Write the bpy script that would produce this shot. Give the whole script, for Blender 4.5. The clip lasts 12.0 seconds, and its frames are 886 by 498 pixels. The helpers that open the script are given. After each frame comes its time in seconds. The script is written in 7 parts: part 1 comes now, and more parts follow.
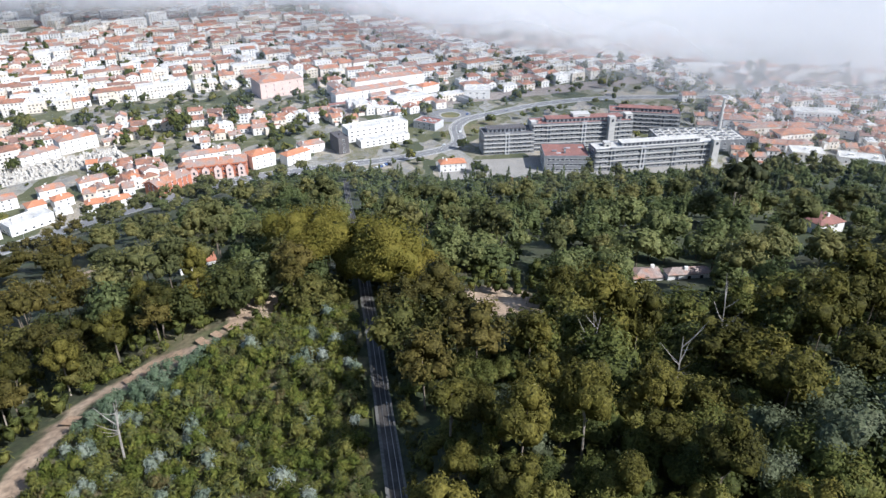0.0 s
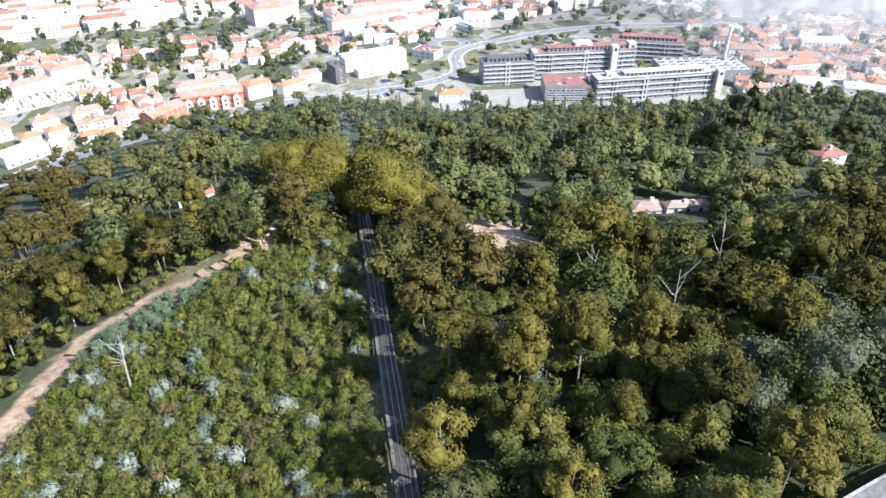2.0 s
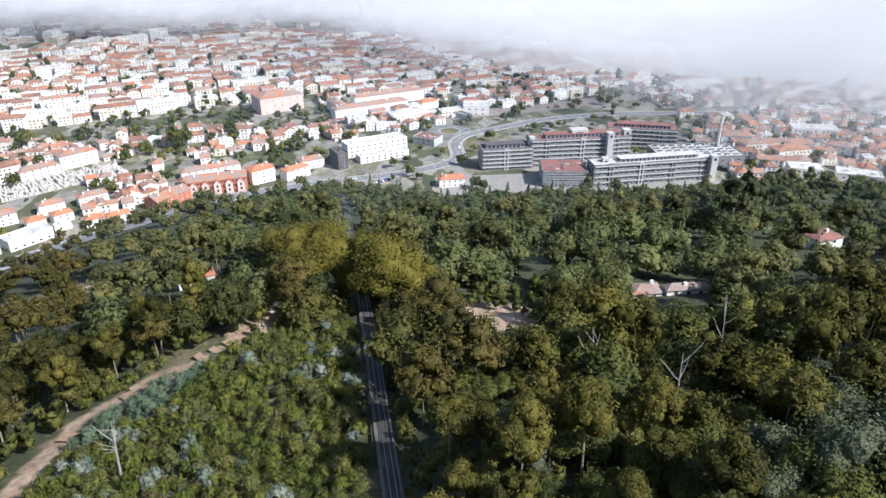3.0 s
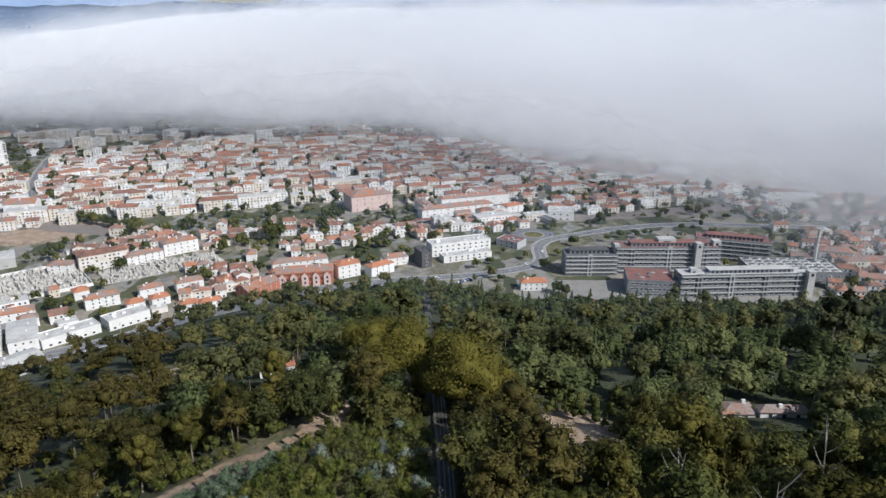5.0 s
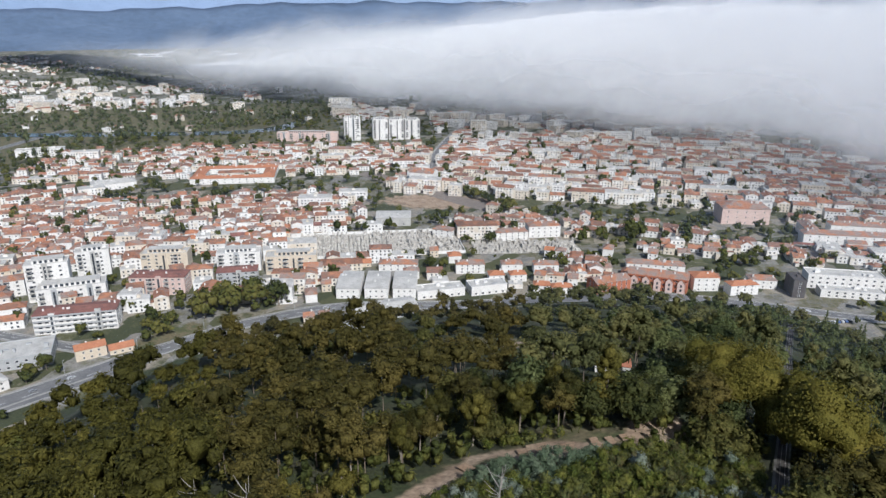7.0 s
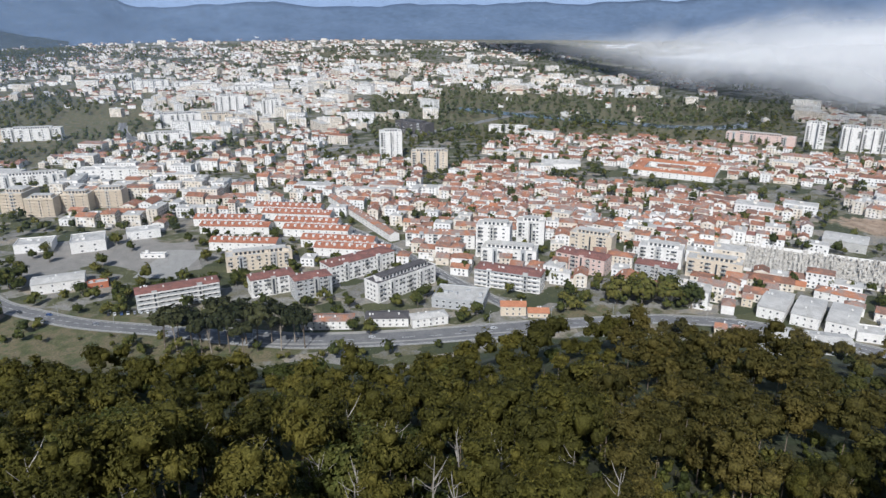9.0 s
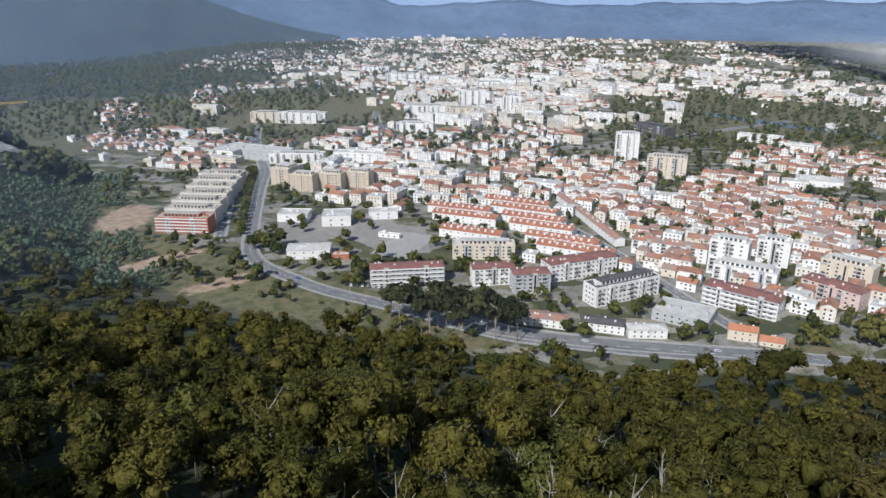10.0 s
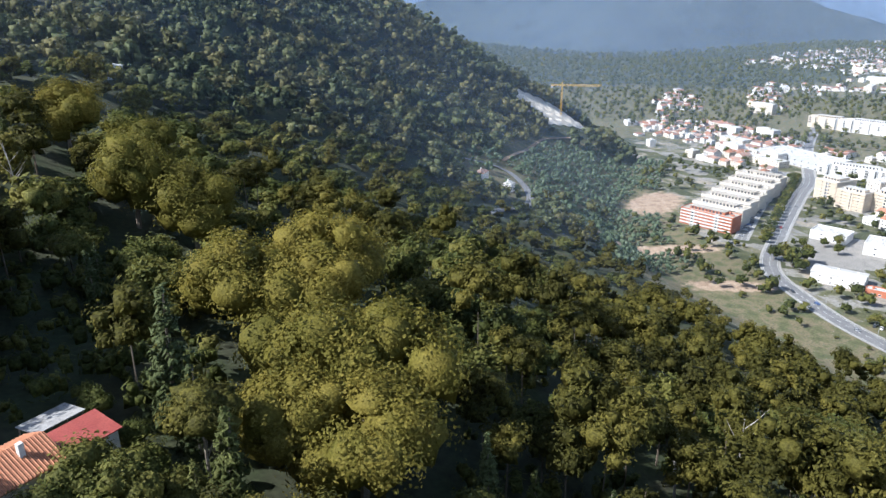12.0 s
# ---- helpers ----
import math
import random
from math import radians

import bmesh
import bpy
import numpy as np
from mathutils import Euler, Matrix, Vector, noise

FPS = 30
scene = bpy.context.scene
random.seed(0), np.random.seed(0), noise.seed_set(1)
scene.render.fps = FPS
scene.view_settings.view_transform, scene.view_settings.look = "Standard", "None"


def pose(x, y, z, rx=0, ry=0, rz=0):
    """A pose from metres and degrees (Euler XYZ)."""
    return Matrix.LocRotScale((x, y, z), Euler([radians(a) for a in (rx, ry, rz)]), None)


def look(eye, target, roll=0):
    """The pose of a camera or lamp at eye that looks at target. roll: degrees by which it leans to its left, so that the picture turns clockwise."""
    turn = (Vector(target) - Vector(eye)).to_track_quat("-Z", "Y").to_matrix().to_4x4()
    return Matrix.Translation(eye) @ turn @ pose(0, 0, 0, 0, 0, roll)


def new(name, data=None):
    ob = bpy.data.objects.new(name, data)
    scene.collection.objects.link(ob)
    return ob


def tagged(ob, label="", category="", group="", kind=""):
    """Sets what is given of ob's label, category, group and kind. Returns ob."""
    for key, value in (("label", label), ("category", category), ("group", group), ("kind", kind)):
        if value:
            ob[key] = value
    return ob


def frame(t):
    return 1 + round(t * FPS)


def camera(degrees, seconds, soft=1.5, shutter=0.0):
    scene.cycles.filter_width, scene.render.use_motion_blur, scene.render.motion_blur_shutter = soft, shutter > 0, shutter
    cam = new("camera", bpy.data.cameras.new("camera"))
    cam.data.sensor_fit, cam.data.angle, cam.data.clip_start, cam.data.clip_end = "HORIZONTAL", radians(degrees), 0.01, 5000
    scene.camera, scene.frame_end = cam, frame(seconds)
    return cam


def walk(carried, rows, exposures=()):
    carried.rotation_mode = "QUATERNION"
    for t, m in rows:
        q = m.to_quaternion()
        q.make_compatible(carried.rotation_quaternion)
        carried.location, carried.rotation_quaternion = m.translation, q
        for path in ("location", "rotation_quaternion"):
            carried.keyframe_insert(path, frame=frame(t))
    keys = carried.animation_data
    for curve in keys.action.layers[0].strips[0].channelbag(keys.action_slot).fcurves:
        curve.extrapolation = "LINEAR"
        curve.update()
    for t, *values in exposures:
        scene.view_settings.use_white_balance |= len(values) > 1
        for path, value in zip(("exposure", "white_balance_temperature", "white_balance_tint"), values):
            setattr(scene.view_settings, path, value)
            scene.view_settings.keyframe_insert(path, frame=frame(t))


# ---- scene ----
cam = camera(64.9, 12.0, soft=1.45)
H = 200.0
# seconds, yaw, pitch, lean: a drone that hovers and turns
TURNS = [
    (0.0, 0.00, -28.21, 0.29),
    (0.5, 0.05, -29.58, 0.21),
    (1.0, -0.01, -37.70, 0.21),
    (1.5, -0.06, -37.15, 0.25),
    (2.0, -0.04, -33.74, 0.21),
    (2.5, -0.05, -30.35, 0.21),
    (3.0, -0.04, -26.94, 0.22),
    (4.8, 1.81, -18.61, 0.12),
    (5.0, 7.18, -18.64, 0.08),
    (5.5, 19.45, -18.71, -0.09),
    (6.0, 23.46, -18.76, -0.17),
    (6.5, 30.54, -18.82, -0.23),
    (7.0, 37.60, -18.93, -0.34),
    (7.5, 46.99, -19.07, -0.41),
    (7.7, 51.10, -19.15, -0.48),
    (9.3, 78.64, -19.59, 0.09),
    (9.5, 82.66, -19.61, 0.09),
    (10.0, 92.34, -19.67, 0.05),
    (10.5, 101.96, -19.75, 0.14),
    (11.0, 111.69, -19.83, 0.23),
    (11.5, 122.73, -19.90, 0.25),
    (12.0, 135.26, -19.92, 0.41),
]
walk(cam, [(t, pose(0, 0, H, 90 + p, r, y)) for t, y, p, r in TURNS],
     exposures=[(0.0, 0.36, 6050, 11), (0.6, 0.33, 6050, 11), (1.0, 0.65, 6050, 11), (1.4, 1.1, 6050, 11), (1.8, 1.1, 6050, 11), (2.5, 0.76, 6050, 11), (3.2, 0.28, 6050, 11), (4.8, -0.35, 6150, 10), (6.0, -0.38, 6150, 10), (7.5, -0.45, 6150, 10),
                (9.5, -0.42, 6150, 10), (10.5, -0.2, 6100, 10), (11.2, 0.1, 6100, 10), (12.0, 0.55, 6050, 10)])


# ---- light: clear late morning, sun behind the first view and to its right ----
SUN_AZ, SUN_EL = radians(119), radians(41)
world = bpy.data.worlds.new("sky")
scene.world = world
world.use_nodes = True
wn = world.node_tree
sky = wn.nodes.new("ShaderNodeTexSky")
sky.sky_type, sky.sun_disc, sky.sun_elevation, sky.sun_rotation = "NISHITA", False, SUN_EL, SUN_AZ
sky.altitude, sky.air_density, sky.dust_density = 200, 1.0, 1.5
wn.nodes["Background"].inputs["Strength"].default_value = 0.115
wn.links.new(sky.outputs[0], wn.nodes["Background"].inputs["Color"])
sun = new("sun", bpy.data.lights.new("sun", "SUN"))
sun.data.energy, sun.data.angle, sun.data.color = 5.6, radians(0.6), (1.0, 0.98, 0.95)
to_sun = Vector((math.sin(SUN_AZ) * math.cos(SUN_EL), math.cos(SUN_AZ) * math.cos(SUN_EL), math.sin(SUN_EL)))
sun.matrix_world = look(to_sun * 500 + Vector((0, 0, 200)), (0, 0, 200))


# ---- materials ----
def nodes_of(name, rough):
    m = bpy.data.materials.new(name)
    m.use_nodes = True
    nt = m.node_tree
    b = nt.nodes["Principled BSDF"]
    b.inputs["Roughness"].default_value = rough
    return m, nt, b


def node(nt, kind, **values):
    n = nt.nodes.new(kind)
    for key, value in values.items():
        n.inputs[key].default_value = value
    return n


def ramp(nt, fac, colours):
    r = nt.nodes.new("ShaderNodeValToRGB")
    e = r.color_ramp.elements
    while len(e) < len(colours):
        e.new(0.5)
    for i, c in enumerate(colours):
        e[i].position = 0.25 + 0.5 * i / max(1, len(colours) - 1) if len(colours) > 1 else 0.5
        e[i].color = (*c, 1)
    nt.links.new(fac, r.inputs[0])
    return r.outputs[0]


def surface(name, colours, size=6.0, fine=0.3, rough=0.85, bump=0.0, vary="", spread=0.25, metal=0.0, leaf=0.0):
    """Colours mixed by soft stains of that size in metres, with finer grain on top; vary: each 'object' or 'island' in a tone of its own."""
    m, nt, b = nodes_of(name, rough)
    b.inputs["Metallic"].default_value = metal
    geo = nt.nodes.new("ShaderNodeNewGeometry")
    big = node(nt, "ShaderNodeTexNoise", Scale=1 / size, Detail=3.0)
    small = node(nt, "ShaderNodeTexNoise", Scale=1 / fine, Detail=3.0)
    nt.links.new(geo.outputs["Position"], big.inputs["Vector"])
    nt.links.new(geo.outputs["Position"], small.inputs["Vector"])
    fac = big.outputs[0]
    if vary:
        own = geo.outputs["Random Per Island"] if vary != "object" else nt.nodes.new("ShaderNodeObjectInfo").outputs["Random"]
        mixer = node(nt, "ShaderNodeMix", Factor=0.3 if vary == "leaf" else 0.6)
        nt.links.new(big.outputs[0], mixer.inputs["A"])
        stretch = node(nt, "ShaderNodeMapRange")
        stretch.inputs["To Min"].default_value, stretch.inputs["To Max"].default_value = 0.2, 0.8
        nt.links.new(own, stretch.inputs["Value"])
        nt.links.new(stretch.outputs[0], mixer.inputs["B"])
        fac = mixer.outputs[0]
    if leaf:
        own = nt.nodes.new("ShaderNodeAttribute")
        own.attribute_name = "tone"
        whole = node(nt, "ShaderNodeMapRange")
        whole.inputs["To Min"].default_value, whole.inputs["To Max"].default_value = -0.17, 0.17
        nt.links.new(own.outputs["Fac"], whole.inputs["Value"])
        add = nt.nodes.new("ShaderNodeMath")
        add.operation = "ADD"
        nt.links.new(fac, add.inputs[0])
        nt.links.new(whole.outputs[0], add.inputs[1])
        fac = add.outputs[0]
    colour = ramp(nt, fac, colours)
    grain = node(nt, "ShaderNodeMapRange")
    grain.inputs["From Min"].default_value, grain.inputs["From Max"].default_value = 0.3, 0.7
    grain.inputs["To Min"].default_value, grain.inputs["To Max"].default_value = 1 - spread, 1 + spread
    nt.links.new(small.outputs[0], grain.inputs["Value"])
    times = nt.nodes.new("ShaderNodeVectorMath")
    times.operation = "SCALE"
    nt.links.new(colour, times.inputs[0])
    nt.links.new(grain.outputs[0], times.inputs["Scale"])
    nt.links.new(times.outputs[0], b.inputs["Base Color"])
    if bump:
        bm_ = node(nt, "ShaderNodeBump", Strength=1.0 if leaf else 0.6, Distance=bump)
        nt.links.new(small.outputs[0], bm_.inputs["Height"])
        nt.links.new(bm_.outputs[0], b.inputs["Normal"])
    if leaf:
        b.inputs["Specular IOR Level"].default_value = 0.1
        glow = nt.nodes.new("ShaderNodeBsdfTranslucent")
        nt.links.new(times.outputs[0], glow.inputs["Color"])
        both = node(nt, "ShaderNodeMixShader", Fac=leaf)
        nt.links.new(b.outputs[0], both.inputs[1])
        nt.links.new(glow.outputs[0], both.inputs[2])
        nt.links.new(both.outputs[0], nt.nodes["Material Output"].inputs["Surface"])
    return m


EUC = surface("eucalyptus_leaves", [(0.049, 0.049, 0.014), (0.096, 0.090, 0.021), (0.170, 0.147, 0.034)], 9, 0.5, 0.6, 0.3, vary="leaf", spread=0.5, leaf=0.38)
BROAD = surface("broadleaf", [(0.053, 0.066, 0.022), (0.104, 0.117, 0.032), (0.193, 0.178, 0.048)], 9, 0.5, 0.55, 0.3, vary="leaf", spread=0.5, leaf=0.38)
PLANE = surface("plane_leaves", [(0.111, 0.107, 0.023), (0.171, 0.152, 0.031), (0.229, 0.188, 0.040)], 6, 0.45, 0.6, 0.3, vary="leaf", spread=0.3, leaf=0.38)
FIR = surface("conifer_needles", [(0.050, 0.066, 0.027), (0.079, 0.097, 0.039), (0.120, 0.138, 0.054)], 5, 0.4, 0.6, 0.25, vary="leaf", spread=0.45, leaf=0.12)
LARCH = surface("light_needles", [(0.075, 0.09, 0.03), (0.12, 0.135, 0.045), (0.18, 0.18, 0.06)], 4, 0.4, 0.6, 0.25, vary="leaf", spread=0.45, leaf=0.38)
BUSH = surface("young_acacia", [(0.070, 0.092, 0.022), (0.125, 0.148, 0.030), (0.190, 0.185, 0.045), (0.105, 0.125, 0.050), (0.150, 0.120, 0.050)], 7, 0.5, 0.6, 0.1, vary="leaf", spread=0.4, leaf=0.38)
SILVER = surface("silver_leaves", [(0.13, 0.165, 0.115), (0.20, 0.235, 0.175), (0.33, 0.355, 0.30)], 4, 0.4, 0.6, vary="leaf", leaf=0.25)
REED = surface("reed_leaves", [(0.095, 0.135, 0.075), (0.13, 0.175, 0.105), (0.17, 0.21, 0.135)], 5, 0.4, 0.6, vary="leaf", leaf=0.25)
# eucalyptus and broadleaf copies for the front sector; brightness put into their colour
OLIVE = surface("toned_olive_leaves", [(0.058, 0.055, 0.017), (0.097, 0.084, 0.024), (0.146, 0.117, 0.034)], 9, 0.5, 0.6, 0.3, vary="leaf", spread=0.5, leaf=0.38)
LEAFY = surface("toned_broadleaf", [(0.050, 0.059, 0.020), (0.089, 0.093, 0.028), (0.149, 0.134, 0.040)], 9, 0.5, 0.55, 0.3, vary="leaf", spread=0.5, leaf=0.38)
# far leaf colours lifted in place of the sunlight and haze on distant woods
FAR_OLIVE = surface("brightened_olive", [(0.085, 0.092, 0.040), (0.135, 0.132, 0.055), (0.20, 0.18, 0.075)], 30, 2.0, 0.6, 0.3, vary="leaf", spread=0.4, leaf=0.3)
FAR_GREEN = surface("brightened_green", [(0.070, 0.088, 0.042), (0.110, 0.128, 0.058), (0.17, 0.175, 0.08)], 30, 2.0, 0.6, 0.3, vary="leaf", spread=0.4, leaf=0.3)
PALE_LEAF = surface("pale_leaves", [(0.085, 0.102, 0.055), (0.130, 0.150, 0.085), (0.185, 0.20, 0.125)], 6, 0.5, 0.6, 0.3, vary="leaf", spread=0.35, leaf=0.38)
PINE = surface("pine_needles", [(0.026, 0.032, 0.015), (0.042, 0.047, 0.021), (0.07, 0.072, 0.03)], 5, 0.4, 0.6, 0.25, vary="leaf", spread=0.45, leaf=0.12)
# lower slope: greener leaves, with extra brightness also put into their colour
VALE_GREEN = surface("vale_green_lifted", [(0.064, 0.084, 0.033), (0.111, 0.132, 0.050), (0.185, 0.195, 0.075)], 14, 0.6, 0.6, 0.3, vary="leaf", spread=0.45, leaf=0.36)
VALE_OLIVE = surface("vale_olive_lifted", [(0.074, 0.082, 0.033), (0.125, 0.128, 0.048), (0.202, 0.187, 0.069)], 14, 0.6, 0.6, 0.3, vary="leaf", spread=0.45, leaf=0.36)
BARK = surface("bark", [(0.10, 0.075, 0.05), (0.22, 0.18, 0.14), (0.32, 0.28, 0.23)], 1.5, 0.2, 0.9, 0.02, vary="object")
PALE_BARK = surface("bare_wood", [(0.24, 0.215, 0.185), (0.36, 0.335, 0.30)], 1.0, 0.2, 0.9, 0.01)
DIRT = surface("dirt", [(0.22, 0.14, 0.085), (0.33, 0.22, 0.14), (0.40, 0.30, 0.20)], 6, 0.7, 0.95, 0.08)
ASPHALT = surface("asphalt", [(0.14, 0.14, 0.145), (0.18, 0.18, 0.18), (0.23, 0.225, 0.22)], 9, 0.5, 0.9)
PAVING = surface("paving", [(0.30, 0.29, 0.27), (0.38, 0.37, 0.34)], 7, 0.6, 0.9)
GRASS = surface("dry_grass", [(0.07, 0.085, 0.025), (0.13, 0.12, 0.045), (0.20, 0.16, 0.08)], 12, 0.8, 0.95, 0.1)
WALLS = surface("house_plaster", [(0.66, 0.645, 0.62), (0.79, 0.78, 0.76), (0.62, 0.54, 0.43), (0.83, 0.82, 0.80)], 5, 0.8, 0.85, vary="island", spread=0.08)
WHITE = surface("white_plaster", [(0.68, 0.66, 0.625), (0.80, 0.785, 0.76)], 4, 0.7, 0.8, spread=0.11)
SANDY = surface("sandy_plaster", [(0.54, 0.485, 0.405), (0.65, 0.595, 0.51)], 4, 0.7, 0.8, spread=0.1)
SANDROOF = surface("sandy_roof", [(0.36, 0.325, 0.27), (0.50, 0.455, 0.385)], 5, 0.5, 0.8, spread=0.15)
CREAM = surface("cream_plaster", [(0.58, 0.49, 0.375), (0.67, 0.585, 0.47)], 4, 0.7, 0.8, spread=0.08)
PINK = surface("pink_plaster", [(0.58, 0.43, 0.38), (0.66, 0.51, 0.455)], 4, 0.7, 0.8, spread=0.08)
BRICK = surface("red_render", [(0.40, 0.13, 0.07), (0.48, 0.18, 0.10)], 3, 0.4, 0.85, spread=0.1)
GREYW = surface("grey_render", [(0.36, 0.37, 0.38), (0.45, 0.46, 0.46)], 4, 0.6, 0.8, spread=0.08)
CONCRETE = surface("concrete", [(0.40, 0.39, 0.37), (0.52, 0.51, 0.48)], 5, 0.5, 0.85, spread=0.1)
TILES = surface("roof_tiles", [(0.13, 0.088, 0.072), (0.22, 0.118, 0.083), (0.34, 0.152, 0.088), (0.27, 0.22, 0.195), (0.42, 0.182, 0.098), (0.20, 0.128, 0.102), (0.31, 0.14, 0.086)], 7, 0.35, 0.85, 0.05, vary="island", spread=0.34)
TERRACOTTA = surface("terrace_tiles", [(0.27, 0.105, 0.065), (0.36, 0.145, 0.085), (0.43, 0.20, 0.125)], 5, 0.4, 0.85, 0.04, spread=0.25)
ORANGE = surface("new_roof_tiles", [(0.40, 0.16, 0.085), (0.48, 0.21, 0.11)], 4, 0.3, 0.8, 0.03)
REDROOF = surface("red_roof", [(0.15, 0.085, 0.075), (0.23, 0.105, 0.085), (0.30, 0.135, 0.11)], 5, 0.4, 0.8, 0.04, spread=0.3)
DARKROOF = surface("dark_roof", [(0.07, 0.065, 0.065), (0.12, 0.11, 0.11)], 5, 0.4, 0.8)
PALEROOF = surface("pale_roof", [(0.40, 0.385, 0.355), (0.52, 0.505, 0.47), (0.62, 0.60, 0.565)], 6, 0.5, 0.7, spread=0.15)
GLASS = surface("window_glass", [(0.03, 0.035, 0.045), (0.06, 0.07, 0.085)], 3, 0.5, 0.12, vary="object", spread=0.1)
STEEL = surface("rail_steel", [(0.28, 0.25, 0.22), (0.42, 0.40, 0.38)], 1, 0.1, 0.45, metal=0.8)
YELLOW = surface("crane_yellow", [(0.62, 0.36, 0.05), (0.70, 0.44, 0.08)], 4, 0.4, 0.5)
MARK = surface("road_marking", [(0.62, 0.62, 0.60), (0.74, 0.74, 0.72)], 2, 0.3, 0.8)
STONE = surface("tomb_stone", [(0.26, 0.245, 0.22), (0.56, 0.53, 0.48), (0.42, 0.395, 0.355), (0.66, 0.64, 0.60)], 4, 0.5, 0.8, vary="island")
# far hills: the blue of distance haze is painted into the base colour
HILLS = surface("haze_blue_hills", [(0.085, 0.13, 0.205), (0.105, 0.155, 0.24), (0.125, 0.18, 0.27)], 260, 40, 1.0, spread=0.12)

# farthest range paler, wooded flank bluish: haze painted in here too
PALE_HILLS = surface("haze_pale_hills", [(0.20, 0.28, 0.42), (0.23, 0.31, 0.45)], 500, 90, 1.0, spread=0.05)
WOODED = surface("haze_wooded_hills", [(0.034, 0.052, 0.070), (0.048, 0.068, 0.084), (0.062, 0.082, 0.094)], 120, 14, 1.0, spread=0.3)


# ---- mesh building ----
class Shape:
    """Collects faces, each with a material slot, for one mesh."""

    def __init__(self):
        self.v, self.f, self.m = [], [], []

    def add(self, verts, faces, mat=0):
        n = len(self.v)
        self.v += [tuple(p) for p in verts]
        self.f += [tuple(n + i for i in f) for f in faces]
        self.m += [mat] * len(faces)

    def box(self, x0, x1, y0, y1, z0, z1, mat=0):
        self.add([(x, y, z) for z in (z0, z1) for x, y in ((x0, y0), (x1, y0), (x1, y1), (x0, y1))],
                 [(3, 2, 1, 0), (4, 5, 6, 7), (0, 1, 5, 4), (1, 2, 6, 5), (2, 3, 7, 6), (3, 0, 4, 7)], mat)

    def gable(self, x0, x1, y0, y1, z, rise, mat=0, over=0.4):
        """Pitched roof, ridge along x, with eaves and thickness."""
        x0, x1, y0, y1, ym, k = x0 - over, x1 + over, y0 - over, y1 + over, (y0 + y1) / 2, 0.18
        self.add([(x, y, zz + d) for d in (0, k) for x in (x0, x1) for y, zz in ((y0, z - 0.15), (ym, z + rise), (y1, z - 0.15))],
                 [(6, 9, 10, 7), (7, 10, 11, 8), (0, 1, 4, 3), (1, 2, 5, 4), (0, 3, 9, 6), (2, 8, 11, 5), (0, 6, 7, 1), (1, 7, 8, 2), (3, 4, 10, 9), (4, 5, 11, 10)], mat)

    def hip(self, x0, x1, y0, y1, z, rise, mat=0, over=0.4):
        x0, x1, y0, y1 = x0 - over, x1 + over, y0 - over, y1 + over
        k = min(x1 - x0, y1 - y0) / 2
        if x1 - x0 >= y1 - y0:
            r0, r1 = (x0 + k, (y0 + y1) / 2), (x1 - k, (y0 + y1) / 2)
        else:
            r0, r1 = ((x0 + x1) / 2, y0 + k), ((x0 + x1) / 2, y1 - k)
        z -= 0.1
        self.add([(x0, y0, z), (x1, y0, z), (x1, y1, z), (x0, y1, z), (x0, y0, z + 0.15), (x1, y0, z + 0.15), (x1, y1, z + 0.15), (x0, y1, z + 0.15),
                  (*r0, z + rise + 0.15), (*r1, z + rise + 0.15)],
                 [(3, 2, 1, 0), (0, 1, 5, 4), (1, 2, 6, 5), (2, 3, 7, 6), (3, 0, 4, 7)]
                 + ([(4, 5, 9, 8), (5, 6, 9), (6, 7, 8, 9), (7, 4, 8)] if x1 - x0 >= y1 - y0 else [(4, 5, 8), (5, 6, 9, 8), (6, 7, 9), (7, 4, 8, 9)]), mat)

    def triangle_ends(self, x0, x1, y0, y1, z, rise, mat=0):
        ym = (y0 + y1) / 2
        for x in (x0, x1):
            self.add([(x, y0, z), (x, y1, z), (x, ym, z + rise)], [(0, 1, 2)], mat)

    def moved(self, m, other, slots=None):
        """Adds another shape's faces, at the pose m."""
        n = len(self.v)
        self.v += [tuple(m @ Vector(p)) for p in other.v]
        self.f += [tuple(n + i for i in f) for f in other.f]
        self.m += other.m if slots is None else [slots[i] for i in other.m]

    def mesh(self, name, *mats):
        me = bpy.data.meshes.new(name)
        me.from_pydata(self.v, [], self.f)
        for mt in mats:
            me.materials.append(mt)
        if len(mats) > 1:
            me.polygons.foreach_set("material_index", self.m)
        me.update()
        return me


def foliage_mesh(name, verts, quads, smooth, mat, tone=0.5):
    """A mesh of four-cornered faces over shared points; smooth: one flag a face; tone: the leaf shade of each tree."""
    me = bpy.data.meshes.new(name)
    me.vertices.add(len(verts))
    me.vertices.foreach_set("co", np.ascontiguousarray(verts, dtype=np.float32).ravel())
    me.loops.add(4 * len(quads))
    me.loops.foreach_set("vertex_index", np.ascontiguousarray(quads, dtype=np.int32).ravel())
    me.polygons.add(len(quads))
    me.polygons.foreach_set("loop_start", np.arange(0, 4 * len(quads), 4, dtype=np.int32))
    me.polygons.foreach_set("loop_total", np.full(len(quads), 4, dtype=np.int32))
    me.polygons.foreach_set("use_smooth", np.ascontiguousarray(smooth, dtype=bool))
    me.attributes.new("tone", "FLOAT", "POINT").data.foreach_set("value", np.ascontiguousarray(np.zeros(len(verts)) + tone, dtype=np.float32))
    me.materials.append(mat)
    me.update(calc_edges=True)
    return me


def part(name, mesh, parent, label="", at=None):
    ob = new(name, mesh)
    ob.parent = parent
    if at is not None:
        ob.matrix_local = at
    return tagged(ob, label) if label else ob


def empty(name, label, category, m, group="", kind=""):
    ob = new(name)
    ob.matrix_world = m
    ob.empty_display_size = 1
    return tagged(ob, label, category, group, kind)


